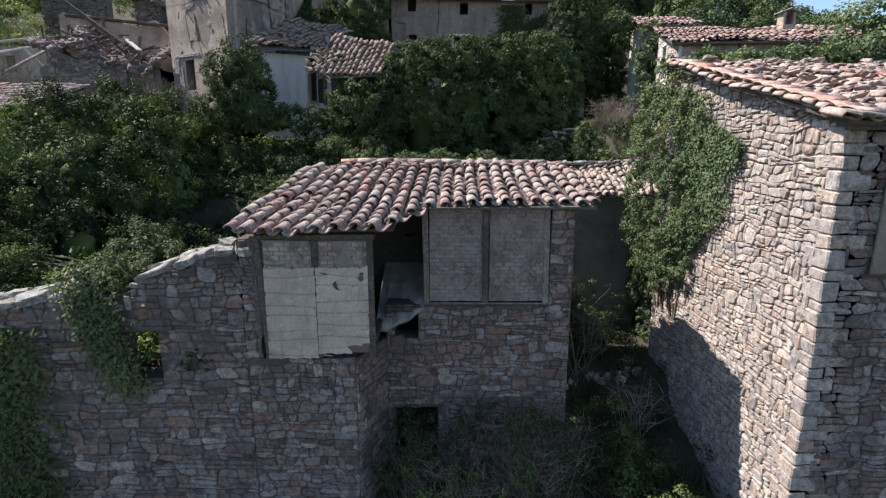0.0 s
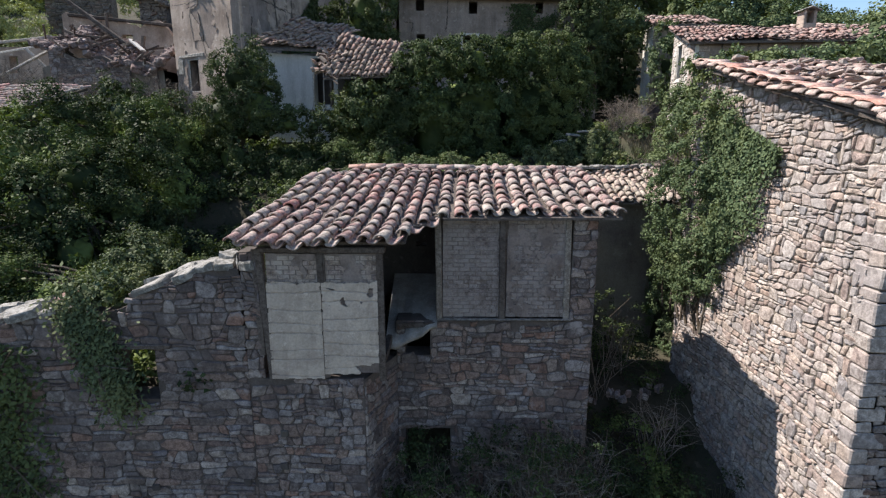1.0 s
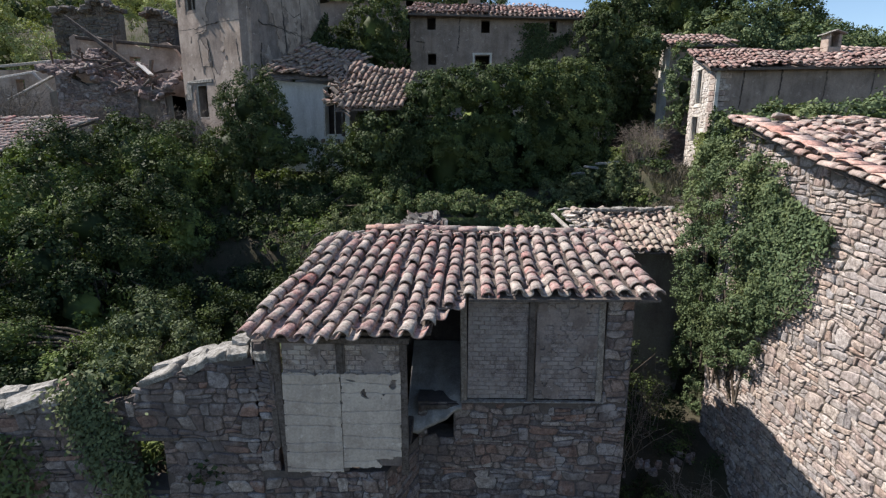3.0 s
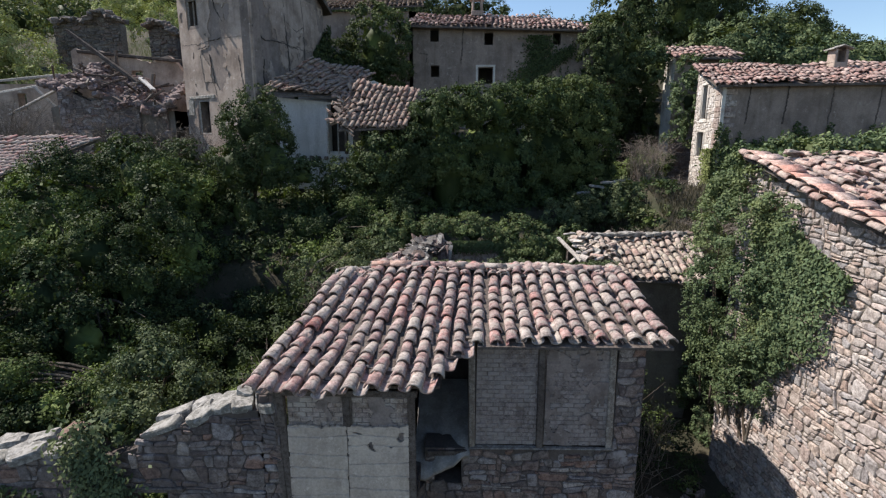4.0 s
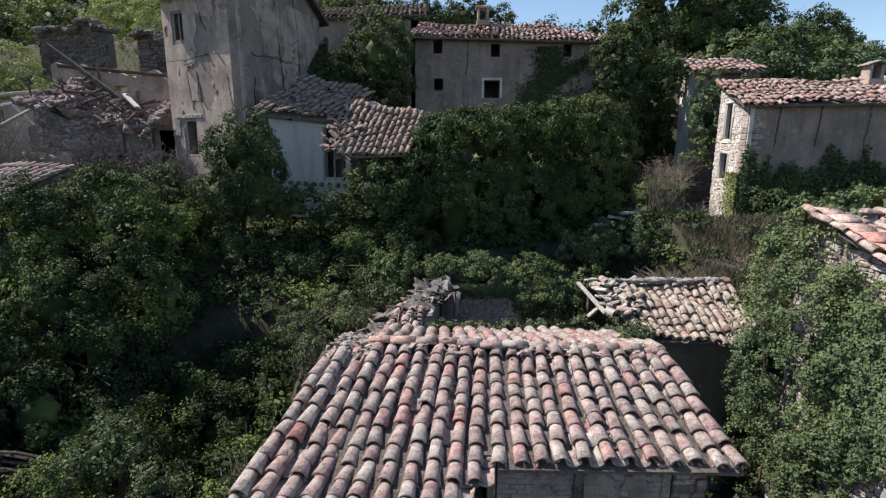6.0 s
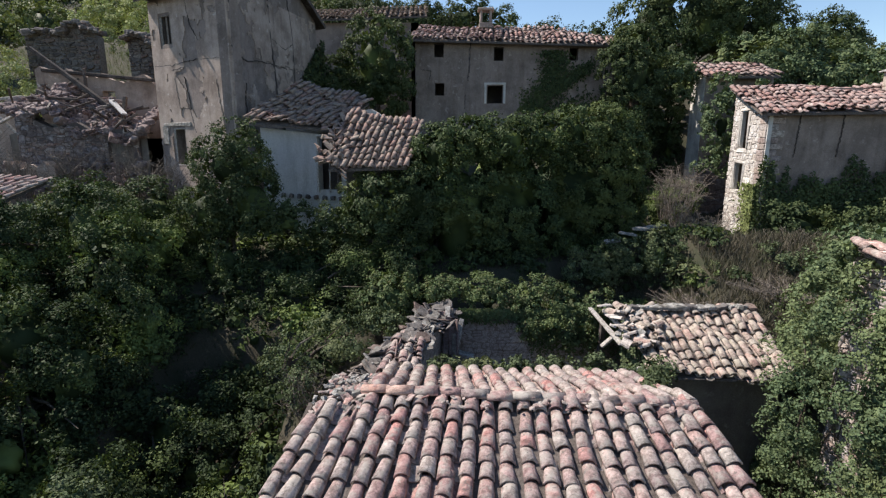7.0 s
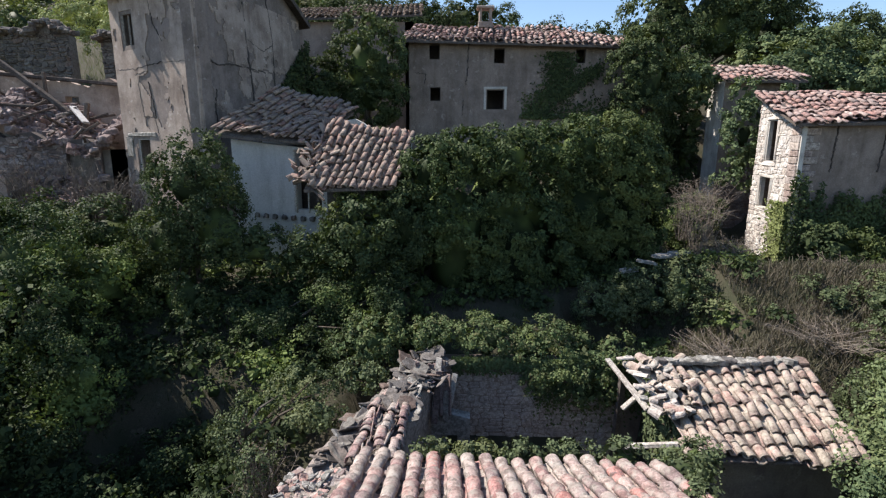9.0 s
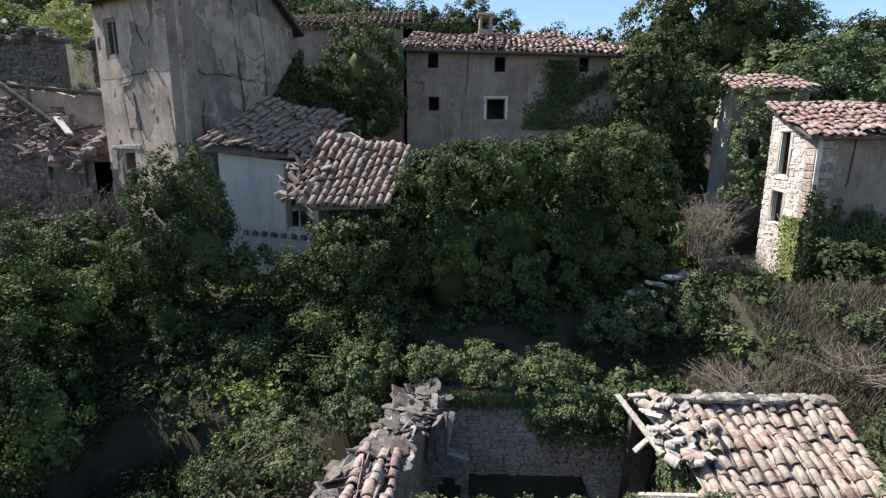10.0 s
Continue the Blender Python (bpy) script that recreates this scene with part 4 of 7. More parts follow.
# ---- the tall stone building ----
barn = thing("stone_barn", "tall rubble stone building with a red tiled verge", "building")
SIDE_X, NEAR_Y = 6.1, 7.95
g = Geo()
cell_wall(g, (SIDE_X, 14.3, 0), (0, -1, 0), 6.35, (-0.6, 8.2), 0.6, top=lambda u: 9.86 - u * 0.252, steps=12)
side_wall = part("side_wall", g, M_MORTAR_SUNLIT, barn, "pale sunlit rubble stone wall")
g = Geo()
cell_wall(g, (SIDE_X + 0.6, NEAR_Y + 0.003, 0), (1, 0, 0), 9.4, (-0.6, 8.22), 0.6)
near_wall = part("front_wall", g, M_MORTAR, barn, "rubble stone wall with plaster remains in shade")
g = Geo()
cell_wall(g, (15.5, 14.297, 0), (-1, 0, 0), 8.8, (-0.6, 9.8), 0.6)
cell_wall(g, (16.103, 8.6, 0), (0, 1, 0), 5.7, (-0.6, 8.2), 0.6, top=lambda u: 8.25 + u * 0.252)
part("outer_wall", g, M_STONE, barn)
g = Geo()
add_box(g, pose(9.9, NEAR_Y - 0.03, 7.05), 6.2, 0.06, 2.3, 0.02, 0.05)
part("plaster_patch", g, M_FARWALL, barn, "remains of pale grey render")
RBARN = [(5.86, 7.6, 8.27), (16.2, 7.6, 8.27), (16.2, 13.95, 9.88), (5.86, 13.95, 9.88)]
barn_roof = part("roof", deck_geo(RBARN, 0.06), M_WOOD, barn, "worn clay tile roof with a red verge")

# ---- the shed behind ----
shed = thing("tiled_shed", "small ruined shed with a lichened barrel tile roof", "shed")
RS = [(3.62, 16.35, 6.24), (6.85, 16.35, 6.22), (7.05, 18.75, 7.10), (3.5, 18.95, 7.0)]
shed_roof = part("roof", deck_geo(RS, 0.05, lambda p: p.x > 3.7 + max(0, (p.y - 17.3) * 0.1)), M_WOOD, shed, "lichened barrel tile roof, broken at one end")
for o_, d_, w_, z_, t_ in (((3.95, 16.6, 0), (1, 0, 0), 2.75, 6.2, None), ((6.703, 16.95, 0), (0, 1, 0), 1.9, 6.2, lambda u: 6.22 + 0.36 * u), ((6.7, 18.9, 0), (-1, 0, 0), 2.75, 6.9, None), ((3.947, 18.85, 0), (0, -1, 0), 1.9, 6.0, lambda u: 6.85 - 0.36 * u)):
    g = Geo()
    cell_wall(g, o_, d_, w_, (0.3, z_), 0.35, top=t_)
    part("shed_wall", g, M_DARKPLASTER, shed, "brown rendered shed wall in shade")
# added wall, hidden behind the plants, to block sunlight from the alley ground
g = Geo()
cell_wall(g, (2.75, 18.6, 0), (0, -1, 0), 3.1, (1.0, 4.9), -0.3, top=lambda u: 4.8 + 0.1 * math.sin(u * 4), steps=8)
tagged(part("yard_side_wall", g, M_STONE), "added stone wall that keeps the sun off the alley", "wall", kind="structure")

# ---- retaining wall of the yard ----
g = Geo()
cell_wall(g, (-1.5, 20.0, 0), (1, 0, 0), 5.6, (2.5, 6.5), 0.5, [(0.55, 0.95, 4.3, 5.0)])
yard_wall = tagged(part("yard_wall", g, M_FARWALL), "shaded stone retaining wall under hanging ivy", "wall", kind="structure")

# ---- tower house ----
tower = thing("tower_house", "tall abandoned house with stained peeling render", "house")
TC, TL, TR = Vector((-9.85, 26.2, 0)), Vector((-14.35, 28.7, 0)), Vector((-8.4, 33.6, 0))
TB = TL + TR - TC
fl = (TC - TL).length
g = Geo()
cell_wall(g, TL, TC - TL, fl, (8.5, 17.6), 0.5, [(0.75, 1.45, 15.55, 16.75), (0.95, 1.75, 10.5, 12.1)])
part("front_wall", g, M_TOWER_BARE, tower, "stained sunlit lime render")
gl = (TR - TC).length
g = Geo()
cell_wall(g, TC, TR - TC, gl, (8.5, 17.6), 0.5, top=lambda u: 17.6 + 1.9 * (1 - abs(u - gl / 2) / (gl / 2)), steps=10)
part("gable_wall", g, M_TOWER_BARE, tower, "cracked grey gable wall in shade")
g = Geo()
cell_wall(g, TR, TB - TR, fl, (8.5, 17.6), 0.5)
cell_wall(g, TB, TL - TB, gl, (8.5, 17.6), 0.5, top=lambda u: 17.6 + 1.9 * (1 - abs(u - gl / 2) / (gl / 2)), steps=10)
part("outer_wall", g, M_TOWER, tower)
e1 = (TC - TL).normalized()
e2 = (TR - TC).normalized()
up = Vector((0, 0, 1))
T1 = [TL - e1 * 0.4 - e2 * 0.5 + up * 17.45, TC + e1 * 0.4 - e2 * 0.5 + up * 17.45, TC + e1 * 0.4 + e2 * gl / 2 + up * 19.55, TL - e1 * 0.4 + e2 * gl / 2 + up * 19.55]
T2 = [TR + e1 * 0.4 + e2 * 0.5 + up * 17.45, TB - e1 * 0.4 + e2 * 0.5 + up * 17.45, T1[3], T1[2]]
tower_roof = part("roof", deck_geo(T1, 0.12), M_WOOD, tower, "dark tiled roof")
tower_roof2 = part("back_roof", deck_geo(T2, 0.12), M_WOOD, tower)

# ---- far house ----
far = thing("far_house", "grey rendered farmhouse with small dark windows", "house")
FY = 36.2
g = Geo()
FWIN = [(-2.04, 16.62, 0.55, 0.75), (1.37, 16.42, 0.55, 0.75), (5.62, 16.40, 0.5, 0.7), (-2.0, 14.48, 0.55, 0.7), (1.2, 14.2, 0.9, 1.0)]
cell_wall(g, (-3.4, FY, 0), (1, 0, 0), 13.0, (9.5, 17.1), 0.5, [(x - w / 2 + 3.4, x + w / 2 + 3.4, z - h / 2, z + h / 2) for x, z, w, h in FWIN], top=lambda u: 17.15 - 0.03 * u)
part("front_wall", g, M_FARWALL, far, "grey lime render with cracks and streaks")
g = Geo()
cell_wall(g, (9.603, FY + 0.5, 0), (0, 1, 0), 6.0, (9.5, 16.9), 0.5)
cell_wall(g, (9.6, FY + 7.0, 0), (-1, 0, 0), 13.0, (9.5, 16.9), 0.5)
cell_wall(g, (-3.403, FY + 6.5, 0), (0, -1, 0), 6.0, (9.5, 17.0), 0.5)
add_box(g, pose(3, FY + 3.5, 13.0), 12.5, 6.4, 0.2)
part("outer_wall", g, M_FARWALL, far)
RFAR = [(-3.7, 35.7, 17.12), (9.0, 35.7, 16.78), (9.0, 39.7, 18.5), (-3.2, 39.7, 18.5)]
far_keep = lambda p: p.x < 8.9 - (p.y - 35.7) * 1.15
far_roof = part("roof", deck_geo(RFAR, 0.1, far_keep), M_WOOD, far, "red-brown clay tile roof")
RFAR2 = [(4.3, 43.6, 16.9), (-3.7, 43.6, 16.9), (-3.2, 39.7, 18.5), (4.3, 39.7, 18.5)]
part("back_roof", deck_geo(RFAR2, 0.1), M_TILE_FAR, far)
g = Geo()
g.add([(9.0, 35.7, 16.7), (9.0, 43.6, 16.8), (4.25, 39.7, 18.45), (9.0, 35.7, 16.6), (9.0, 43.6, 16.7), (4.25, 39.7, 18.35)], [(0, 1, 2), (5, 4, 3), (0, 3, 4, 1), (1, 4, 5, 2), (2, 5, 3, 0)])
part("hip_roof", g, M_TILE_FAR, far)
# partition added behind the windows, its dark colour standing for the unlit rooms
g = Geo()
cell_wall(g, (-3.0, FY + 1.6, 0), (1, 0, 0), 12.2, (9.5, 17.3), 0.2)
part("room_wall", g, M_DARK, far)

farther = thing("upper_house", "rendered house end with a tiled roof behind", "house")
g = Geo()
cell_wall(g, (-12.5, 40.5, 0), (1, 0, 0), 9.0, (11, 19.0), 0.5)
cell_wall(g, (-3.5, 40.5, 0), (0, 1, 0), 6.0, (11, 19.0), 0.5)
cell_wall(g, (-3.5, 46.5, 0), (-1, 0, 0), 9.0, (11, 19.0), 0.5)
part("wall", g, M_FARWALL, farther)
RUP = [(-13, 40.0, 19.0), (-2.9, 40.0, 19.3), (-3.2, 43.5, 20.6), (-13, 43.5, 20.3)]
up_roof = part("roof", deck_geo(RUP, 0.1), M_WOOD, farther)

# ---- white house with a broken porch roof ----
white = thing("white_house", "small whitewashed house with a collapsing tiled roof", "house")
WA, WB = Vector((-8.8, 25.95, 0)), Vector((-5.1, 25.1, 0))
wd = (WB - WA).normalized()
wl_ = (WB - WA).length
g = Geo()
cell_wall(g, WA, wd, wl_, (8.0, 12.0), 0.3, [(2.5, 3.3, 9.7, 11.75)], top=lambda u: 12.1 - 0.1 * u)
part("front_wall", g, M_WHITE_WALL, white, "whitewashed plaster wall")
wback = Vector((-wd.y, wd.x, 0))
g = Geo()
cell_wall(g, WB, wback, 2.2, (8.0, 11.4), 0.3)
cell_wall(g, WA + wback * 2.2, -wback, 2.2, (8.0, 11.9), 0.3)
cell_wall(g, WB + wback * 2.2, -wd, wl_, (8.0, 12.3), 0.3)
part("outer_wall", g, M_WHITE_WALL, white)
# dark wall added behind the door, so that the doorway reads as shade
g = Geo()
cell_wall(g, WA + wd * 1.6 + wback * 0.9, wd, 2.1, (8.0, 11.9), 0.1)
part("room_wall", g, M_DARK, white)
RW1 = [Vector((-9.2, 25.6, 12.25)), Vector((-5.6, 24.85, 12.0)), Vector((-4.6, 27.0, 13.1)), Vector((-7.5, 27.9, 13.85))]
RW2 = [Vector((-5.4, 22.95, 10.62)), Vector((-2.7, 22.9, 10.72)), Vector((-2.3, 25.1, 12.25)), Vector((-4.95, 25.2, 12.68))]
white_roof = part("roof", deck_geo(RW1, 0.08), M_WOOD, white, "dark grey-brown barrel tile roof")
porch_roof = part("porch_roof", deck_geo(RW2, 0.08), M_WOOD, white, "broken mossy barrel tile porch roof")

# ---- corner house ----
corner = thing("corner_house", "rendered house with a sunlit stone end wall", "house")
CX, CY = 11.78, 27.3
g = Geo()
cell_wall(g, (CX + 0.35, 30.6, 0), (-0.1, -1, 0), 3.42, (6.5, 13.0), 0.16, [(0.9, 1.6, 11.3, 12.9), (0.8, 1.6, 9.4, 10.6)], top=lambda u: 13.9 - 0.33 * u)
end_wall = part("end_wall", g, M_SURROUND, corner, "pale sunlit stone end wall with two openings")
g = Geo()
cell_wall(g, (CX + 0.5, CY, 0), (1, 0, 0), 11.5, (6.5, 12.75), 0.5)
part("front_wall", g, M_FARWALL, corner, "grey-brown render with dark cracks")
RC = [(11.35, 26.95, 12.72), (23.9, 26.95, 12.9), (23.9, 30.7, 14.1), (11.85, 30.7, 14.05)]
corner_roof = part("roof", deck_geo(RC, 0.1), M_WOOD, corner, "red clay barrel tile roof")
g = Geo()
cell_wall(g, (23.4, 27.2, 0), (0, 1, 0), 3.4, (6.5, 12.9), 0.5, top=lambda u: 12.8 + 0.33 * u)
cell_wall(g, (23.4, 30.6, 0), (-1, 0, 0), 11.2, (6.5, 14.0), 0.5)
part("outer_wall", g, M_FARWALL, corner)

# added backing of the two openings, indoor shade put into its colour
g = Geo()
cell_wall(g, (CX + 1.6, 30.0, 0), (0, -1, 0), 2.2, (6.5, 13.2), 0.2)
part("room_wall", g, M_DARK, corner)

mid = thing("narrow_house", "narrow rendered ruin with a tiled top", "house")
g = Geo()
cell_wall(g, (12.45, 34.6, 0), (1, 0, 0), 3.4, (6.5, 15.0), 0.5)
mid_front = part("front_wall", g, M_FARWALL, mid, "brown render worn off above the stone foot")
# sunlit side made much paler than the front, sunlight put into its colour
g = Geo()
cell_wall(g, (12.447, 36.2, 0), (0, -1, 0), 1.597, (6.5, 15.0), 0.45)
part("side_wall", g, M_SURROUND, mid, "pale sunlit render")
g = Geo()
cell_wall(g, (15.853, 35.1, 0), (0, 1, 0), 1.1, (6.5, 15.0), -0.5)
cell_wall(g, (15.85, 36.2, 0), (-1, 0, 0), 2.9, (6.5, 15.0), 0.45)
part("outer_wall", g, M_FARWALL, mid)
RM = [(12.25, 34.0, 14.95), (16.1, 34.0, 14.95), (16.0, 36.5, 15.85), (12.3, 36.5, 15.85)]
mid_roof = part("roof", deck_geo(RM, 0.1), M_WOOD, mid)

# ---- ruins on the left ----
ruin = thing("ruined_house", "roofless ruined house with rubble and fallen beams", "ruin")
g = Geo()
cell_wall(g, (-22.0, 31.5, 0), (1, 0.1, 0), 6.4, (8.5, 14.9), 0.5, [(3.1, 3.7, 13.2, 14.0)], top=lambda u: 15.0 - 0.1 * u + 0.7 * noise.noise(Vector((u * 0.9, 7, 0))) + 0.3 * noise.noise(Vector((u * 3, 5, 0))), steps=26)
cell_wall(g, (-30.0, 31.0, 0), (1, 0, 0), 7.5, (8.5, 13.2), 0.5, [(5.0, 5.5, 11.8, 12.7)])
part("back_wall", g, M_TOWER, ruin, "pale flaking render")
g = Geo()
cell_wall(g, (-20.8, 28.4, 0), (1, 0.05, 0), 5.4, (8.0, 12.3), 0.5, [(4.0, 5.1, 9.5, 11.6)], top=lambda u: 12.5 - 0.12 * u + 0.2 * math.sin(u * 3), steps=10)
ruin_front = part("front_wall", g, M_MORTAR, ruin, "tumbled dark stone front wall")

left_house = thing("low_house", "low house with a pale lichened tile roof", "house")
RL = [(-24, 18.2, 8.7), (-16.2, 19.0, 8.9), (-15.2, 22.8, 10.2), (-24, 22.8, 10.35)]
left_roof = part("roof", deck_geo(RL, 0.1), M_WOOD, left_house)
g = Geo()
cell_wall(g, (-23.6, 18.8, 0), (1, 0.08, 0), 6.7, (4, 8.7), 0.4)
cell_wall(g, (-16.9, 19.6, 0), (0, 1, 0), 3.0, (4, 9.0), 0.4, top=lambda u: 8.9 + 0.34 * u)
cell_wall(g, (-16.9, 22.6, 0), (-1, 0, 0), 6.7, (4, 9.9), 0.4)
part("wall", g, M_DARKPLASTER, left_house)

# ---- growth ----
ivy_ruin = thing("ivy_thicket", "house-sized mound of dark ivy over a ruin", "ivy")
hedge_blobs = [(0.8, 25.7, 8.9, 2.7, 2.3, 3.2), (3.6, 27.0, 9.1, 2.8, 2.2, 3.3), (-0.9, 24.9, 8.8, 1.6, 2.0, 3.0), (5.2, 27.0, 9.15, 1.5, 2.0, 3.1), (0.5, 24.6, 7.4, 2.0, 1.4, 1.9), (3.0, 26.0, 7.5, 2.0, 1.4, 1.9)]
hedge_blobs += [(-1.6, 24.2, 11.2, 1.1, 1.1, 1.0), (-0.4, 24.6, 11.4, 1.1, 1.1, 1.1), (0.8, 24.7, 11.5, 1.2, 1.1, 1.05), (2.2, 25.2, 11.55, 1.1, 1.1, 1.0), (3.4, 25.9, 11.75, 1.15, 1.1, 1.0), (4.7, 26.3, 11.8, 1.2, 1.1, 1.05), (5.6, 26.4, 11.2, 0.95, 1.1, 1.15)]
foliage("leaves", ivy_ruin, hedge_blobs, M_IVY_HEDGE, size=0.068, seed=3, amount=0.12, low=-0.95, power=2.8, tuft=0.3, depth=0.22, gaps=0.03, density=0.28, lift=0.1, spread=0.5, wild=0.8)

# ---- details of the stone house ----
rd = random.Random(77)


def scatter(g, n, lo, hi, size, top, flat=0.35, rnd=rd, lift=0.02, skew=0.0):
    """Broken stones and shards lying on the surface top(x, y)."""
    for _ in range(n):
        x, y = rnd.uniform(lo[0], hi[0]), rnd.uniform(lo[1], hi[1])
        x += skew * (y - lo[1])
        s = rnd.uniform(*size)
        m = pose(x, y, top(x, y) + s * flat * 0.4 + lift, rnd.uniform(-25, 25), rnd.uniform(-25, 25), rnd.uniform(0, 360))
        add_box(g, m, s, s * rnd.uniform(0.45, 0.9), s * flat * rnd.uniform(0.5, 1.2), s * 0.08, s * 0.12)


main_z = lambda x, y: 6.26 + (y - 9.28) * 0.271 + 0.14
ridge_me = [tile_geo(0.25 * f, 0.11 * f, 0.47, 0.018, 6, 0.88) for f in (0.92, 1.0, 1.08)]
for k in range(13):
    x = -2.55 + k * 0.425
    g = ridge_me[k % 3]
    y = 13.27 - 0.02 * k + rd.uniform(-0.03, 0.03)
    m = pose(x + 0.43, y, 7.45 - 0.005 * k + rd.uniform(-0.012, 0.012), rd.uniform(-3, 3), rd.uniform(-3, 3), 90 + rd.uniform(-3, 3))
    part("ridge_tile", g, M_TILE_RED if k < 2 else M_TILE, house, m=m, smooth=True)
g = Geo()
scatter(g, 46, (-1.9, 12.8), (2.7, 13.1), (0.06, 0.15), main_z, 0.3)
scatter(g, 260, (-3.35, 12.5), (-1.9, 14.9), (0.05, 0.20), lambda x, y: 7.25 - 0.25 * abs(y - 13.3) + 0.06 * math.sin(x * 9), 0.35)
tagged(part("tile_shards", g, M_TILE, house, "broken tile and mortar along the ridge"), kind="stuff")
g = Geo()
scatter(g, 90, (-3.4, 12.5), (-2.2, 14.8), (0.05, 0.15), lambda x, y: 7.3 - 0.25 * abs(y - 13.3), 0.5)
tagged(part("mortar_lumps", g, M_CAP, house, "pale mortar lumps"), kind="stuff")
# underlay at the broken corner of the ridge
g = Geo()
for k in range(6):
    add_span(g, (-3.35 + 0.02 * k, 12.6 + 0.33 * k, 7.1 - 0.07 * abs(k - 2)), (-2.1, 12.7 + 0.33 * k, 7.18 - 0.07 * abs(k - 2)), 0.31, 0.10, 0.02, 0.02)
part("broken_roof_bed", g, M_DARKPLASTER, house, "exposed earth bed of the broken roof")
# dark hollow between the bay and the front
g = Geo()
add_span(g, (-1.5, FRONT_Y + 0.15, 3.62), (-1.0, FRONT_Y + 0.15, 3.62), 0.3, 0.1, 0.01)
part("window_sill", g, M_CAP, house, "grey stone sill")
g = Geo()
add_span(g, (-1.2, FRONT_Y - 0.01, 4.37), (-0.42, FRONT_Y - 0.01, 4.40), 0.12, 0.10, 0.01)
part("window_lintel", g, M_WOOD, house)

# quoins of the barn corner
z, k = 0.0, 0
while z < 8.15:
    h = rd.uniform(0.16, 0.34)
    h = min(h, 8.2 - z)
    lx, ly = (rd.uniform(0.42, 0.62), rd.uniform(0.26, 0.34)) if k % 2 else (rd.uniform(0.26, 0.36), rd.uniform(0.42, 0.7))
    g = Geo()
    add_box(g, pose(SIDE_X - 0.03 + lx / 2, NEAR_Y - 0.03 + ly / 2, z + h / 2, 0, 0, rd.uniform(-1.5, 1.5)), lx, ly, h - 0.012, 0.025, 0.018)
    part("quoin", g, M_STONE_PALE, side_wall)
    z, k = z + h, k + 1
# verge of large red tiles over the side wall
for k in range(17):
    y = 7.62 + k * 0.375
    zz = 8.30 + (y - 7.6) * 0.2535
    g = tile_geo(0.38, 0.05, 0.44, 0.02, 6, 0.94)
    m = axes((5.80, y, zz + 0.13), (0, -0.97, -0.246), (1, 0, 0.02), (0, -0.246, 0.97)) @ pose(0, 0, 0, rd.uniform(-6, 2), rd.uniform(-6, 6), rd.uniform(-5, 5))
    part("verge_tile", g, M_TILE_VERGE, barn, "large red clay verge tile" if k == 5 else "", m=m, smooth=True)
g = Geo()
add_box(g, pose(6.05, 7.5, 8.37, 12, 4, 8), 0.55, 0.32, 0.04, 0.01, 0.015)
part("eave_slab", g, M_CAP, barn, "pale stone slab at the eave corner")
g = Geo()
add_span(g, (5.95, 7.75, 8.2), (16, 7.75, 8.2), 0.12, 0.12, 0.01)
part("wall_plate", g, M_WOOD, barn)
g = Geo()
scatter(g, 120, (6.3, 8.2), (12.0, 13.6), (0.12, 0.3), lambda x, y: 8.45 + (y - 7.6) * 0.2535, 0.25)
tagged(part("loose_tiles", g, M_TILE, barn, "slipped and broken tiles"), kind="stuff")

# holes left by scaffolding in the garden wall and the bay wall: boxes, their shade put into the dark colour
for x, z in ((-5.91, 1.41), (-4.09, 1.55), (-3.3, 2.6), (-3.35, 1.9)):
    g = Geo()
    add_box(g, pose(x, BAY_Y - 0.012, z), 0.16, 0.10, 0.15, 0.02, 0.01)
    part("putlog_hole", g, M_DARK, garden_wall if x < -3.9 else bay_wall)

# ---- alley ----
ledge = thing("stone_ledge", "sunlit edge of a rough stone terrace", "terrace")
for k in range(30):
    g = Geo()
    u = rd.random()
    s = rd.uniform(0.10, 0.26)
    add_slab(g, pose(2.95 + 2.4 * u, 12.0 + 0.9 * u + rd.uniform(-0.15, 0.3), 1.84 + rd.uniform(-0.05, 0.08), rd.uniform(-15, 15), rd.uniform(-15, 15), rd.uniform(0, 180)), s, s * 0.7, 0.12, rd)
    part("ledge_stone", g, M_STONE, ledge)

# ---- fallen roof behind the house ----
heap = thing("rubble_heap", "heap of grey slabs and broken clay tiles", "rubble")
g = Geo()
cell_wall(g, (-3.45, 15.5, 0), (0.33, 1, 0), 4.2, (3.5, 6.6), -0.95, top=lambda u: 6.45 + 0.12 * math.sin(u * 2.3), steps=9)
part("wall_stump", g, M_STONE, heap, "crumbled stone wall stump")
heap_z = lambda x, y: 6.52 - 0.55 * max(0, x + 2.45 - 0.33 * (y - 15.5)) ** 1.5 + 0.04 * (y - 15.5)
for k in range(150):
    g = Geo()
    y = rd.uniform(15.5, 19.9)
    x = -3.3 + (y - 15.5) * 0.33 + rd.uniform(0, 1.1)
    s = rd.uniform(0.22, 0.6)
    add_slab(g, pose(x, y, heap_z(x, y) + 0.03 + rd.uniform(0, 0.16), rd.uniform(-38, 38), rd.uniform(-34, 34), rd.uniform(0, 180)), s, s * rd.uniform(0.45, 0.85), rd.uniform(0.02, 0.045), rd)
    part("slab", g, M_SLATE if rd.random() < 0.88 else M_CAP, heap)
g = Geo()
scatter(g, 70, (-3.3, 15.5), (-2.35, 19.6), (0.08, 0.26), heap_z, 0.4, lift=0.04, skew=0.33)
tagged(part("shards", g, M_SLATE, heap), kind="stuff")
g = Geo()
scatter(g, 40, (-3.2, 15.5), (-2.3, 19.4), (0.10, 0.26), heap_z, 0.3, lift=0.06, skew=0.33)
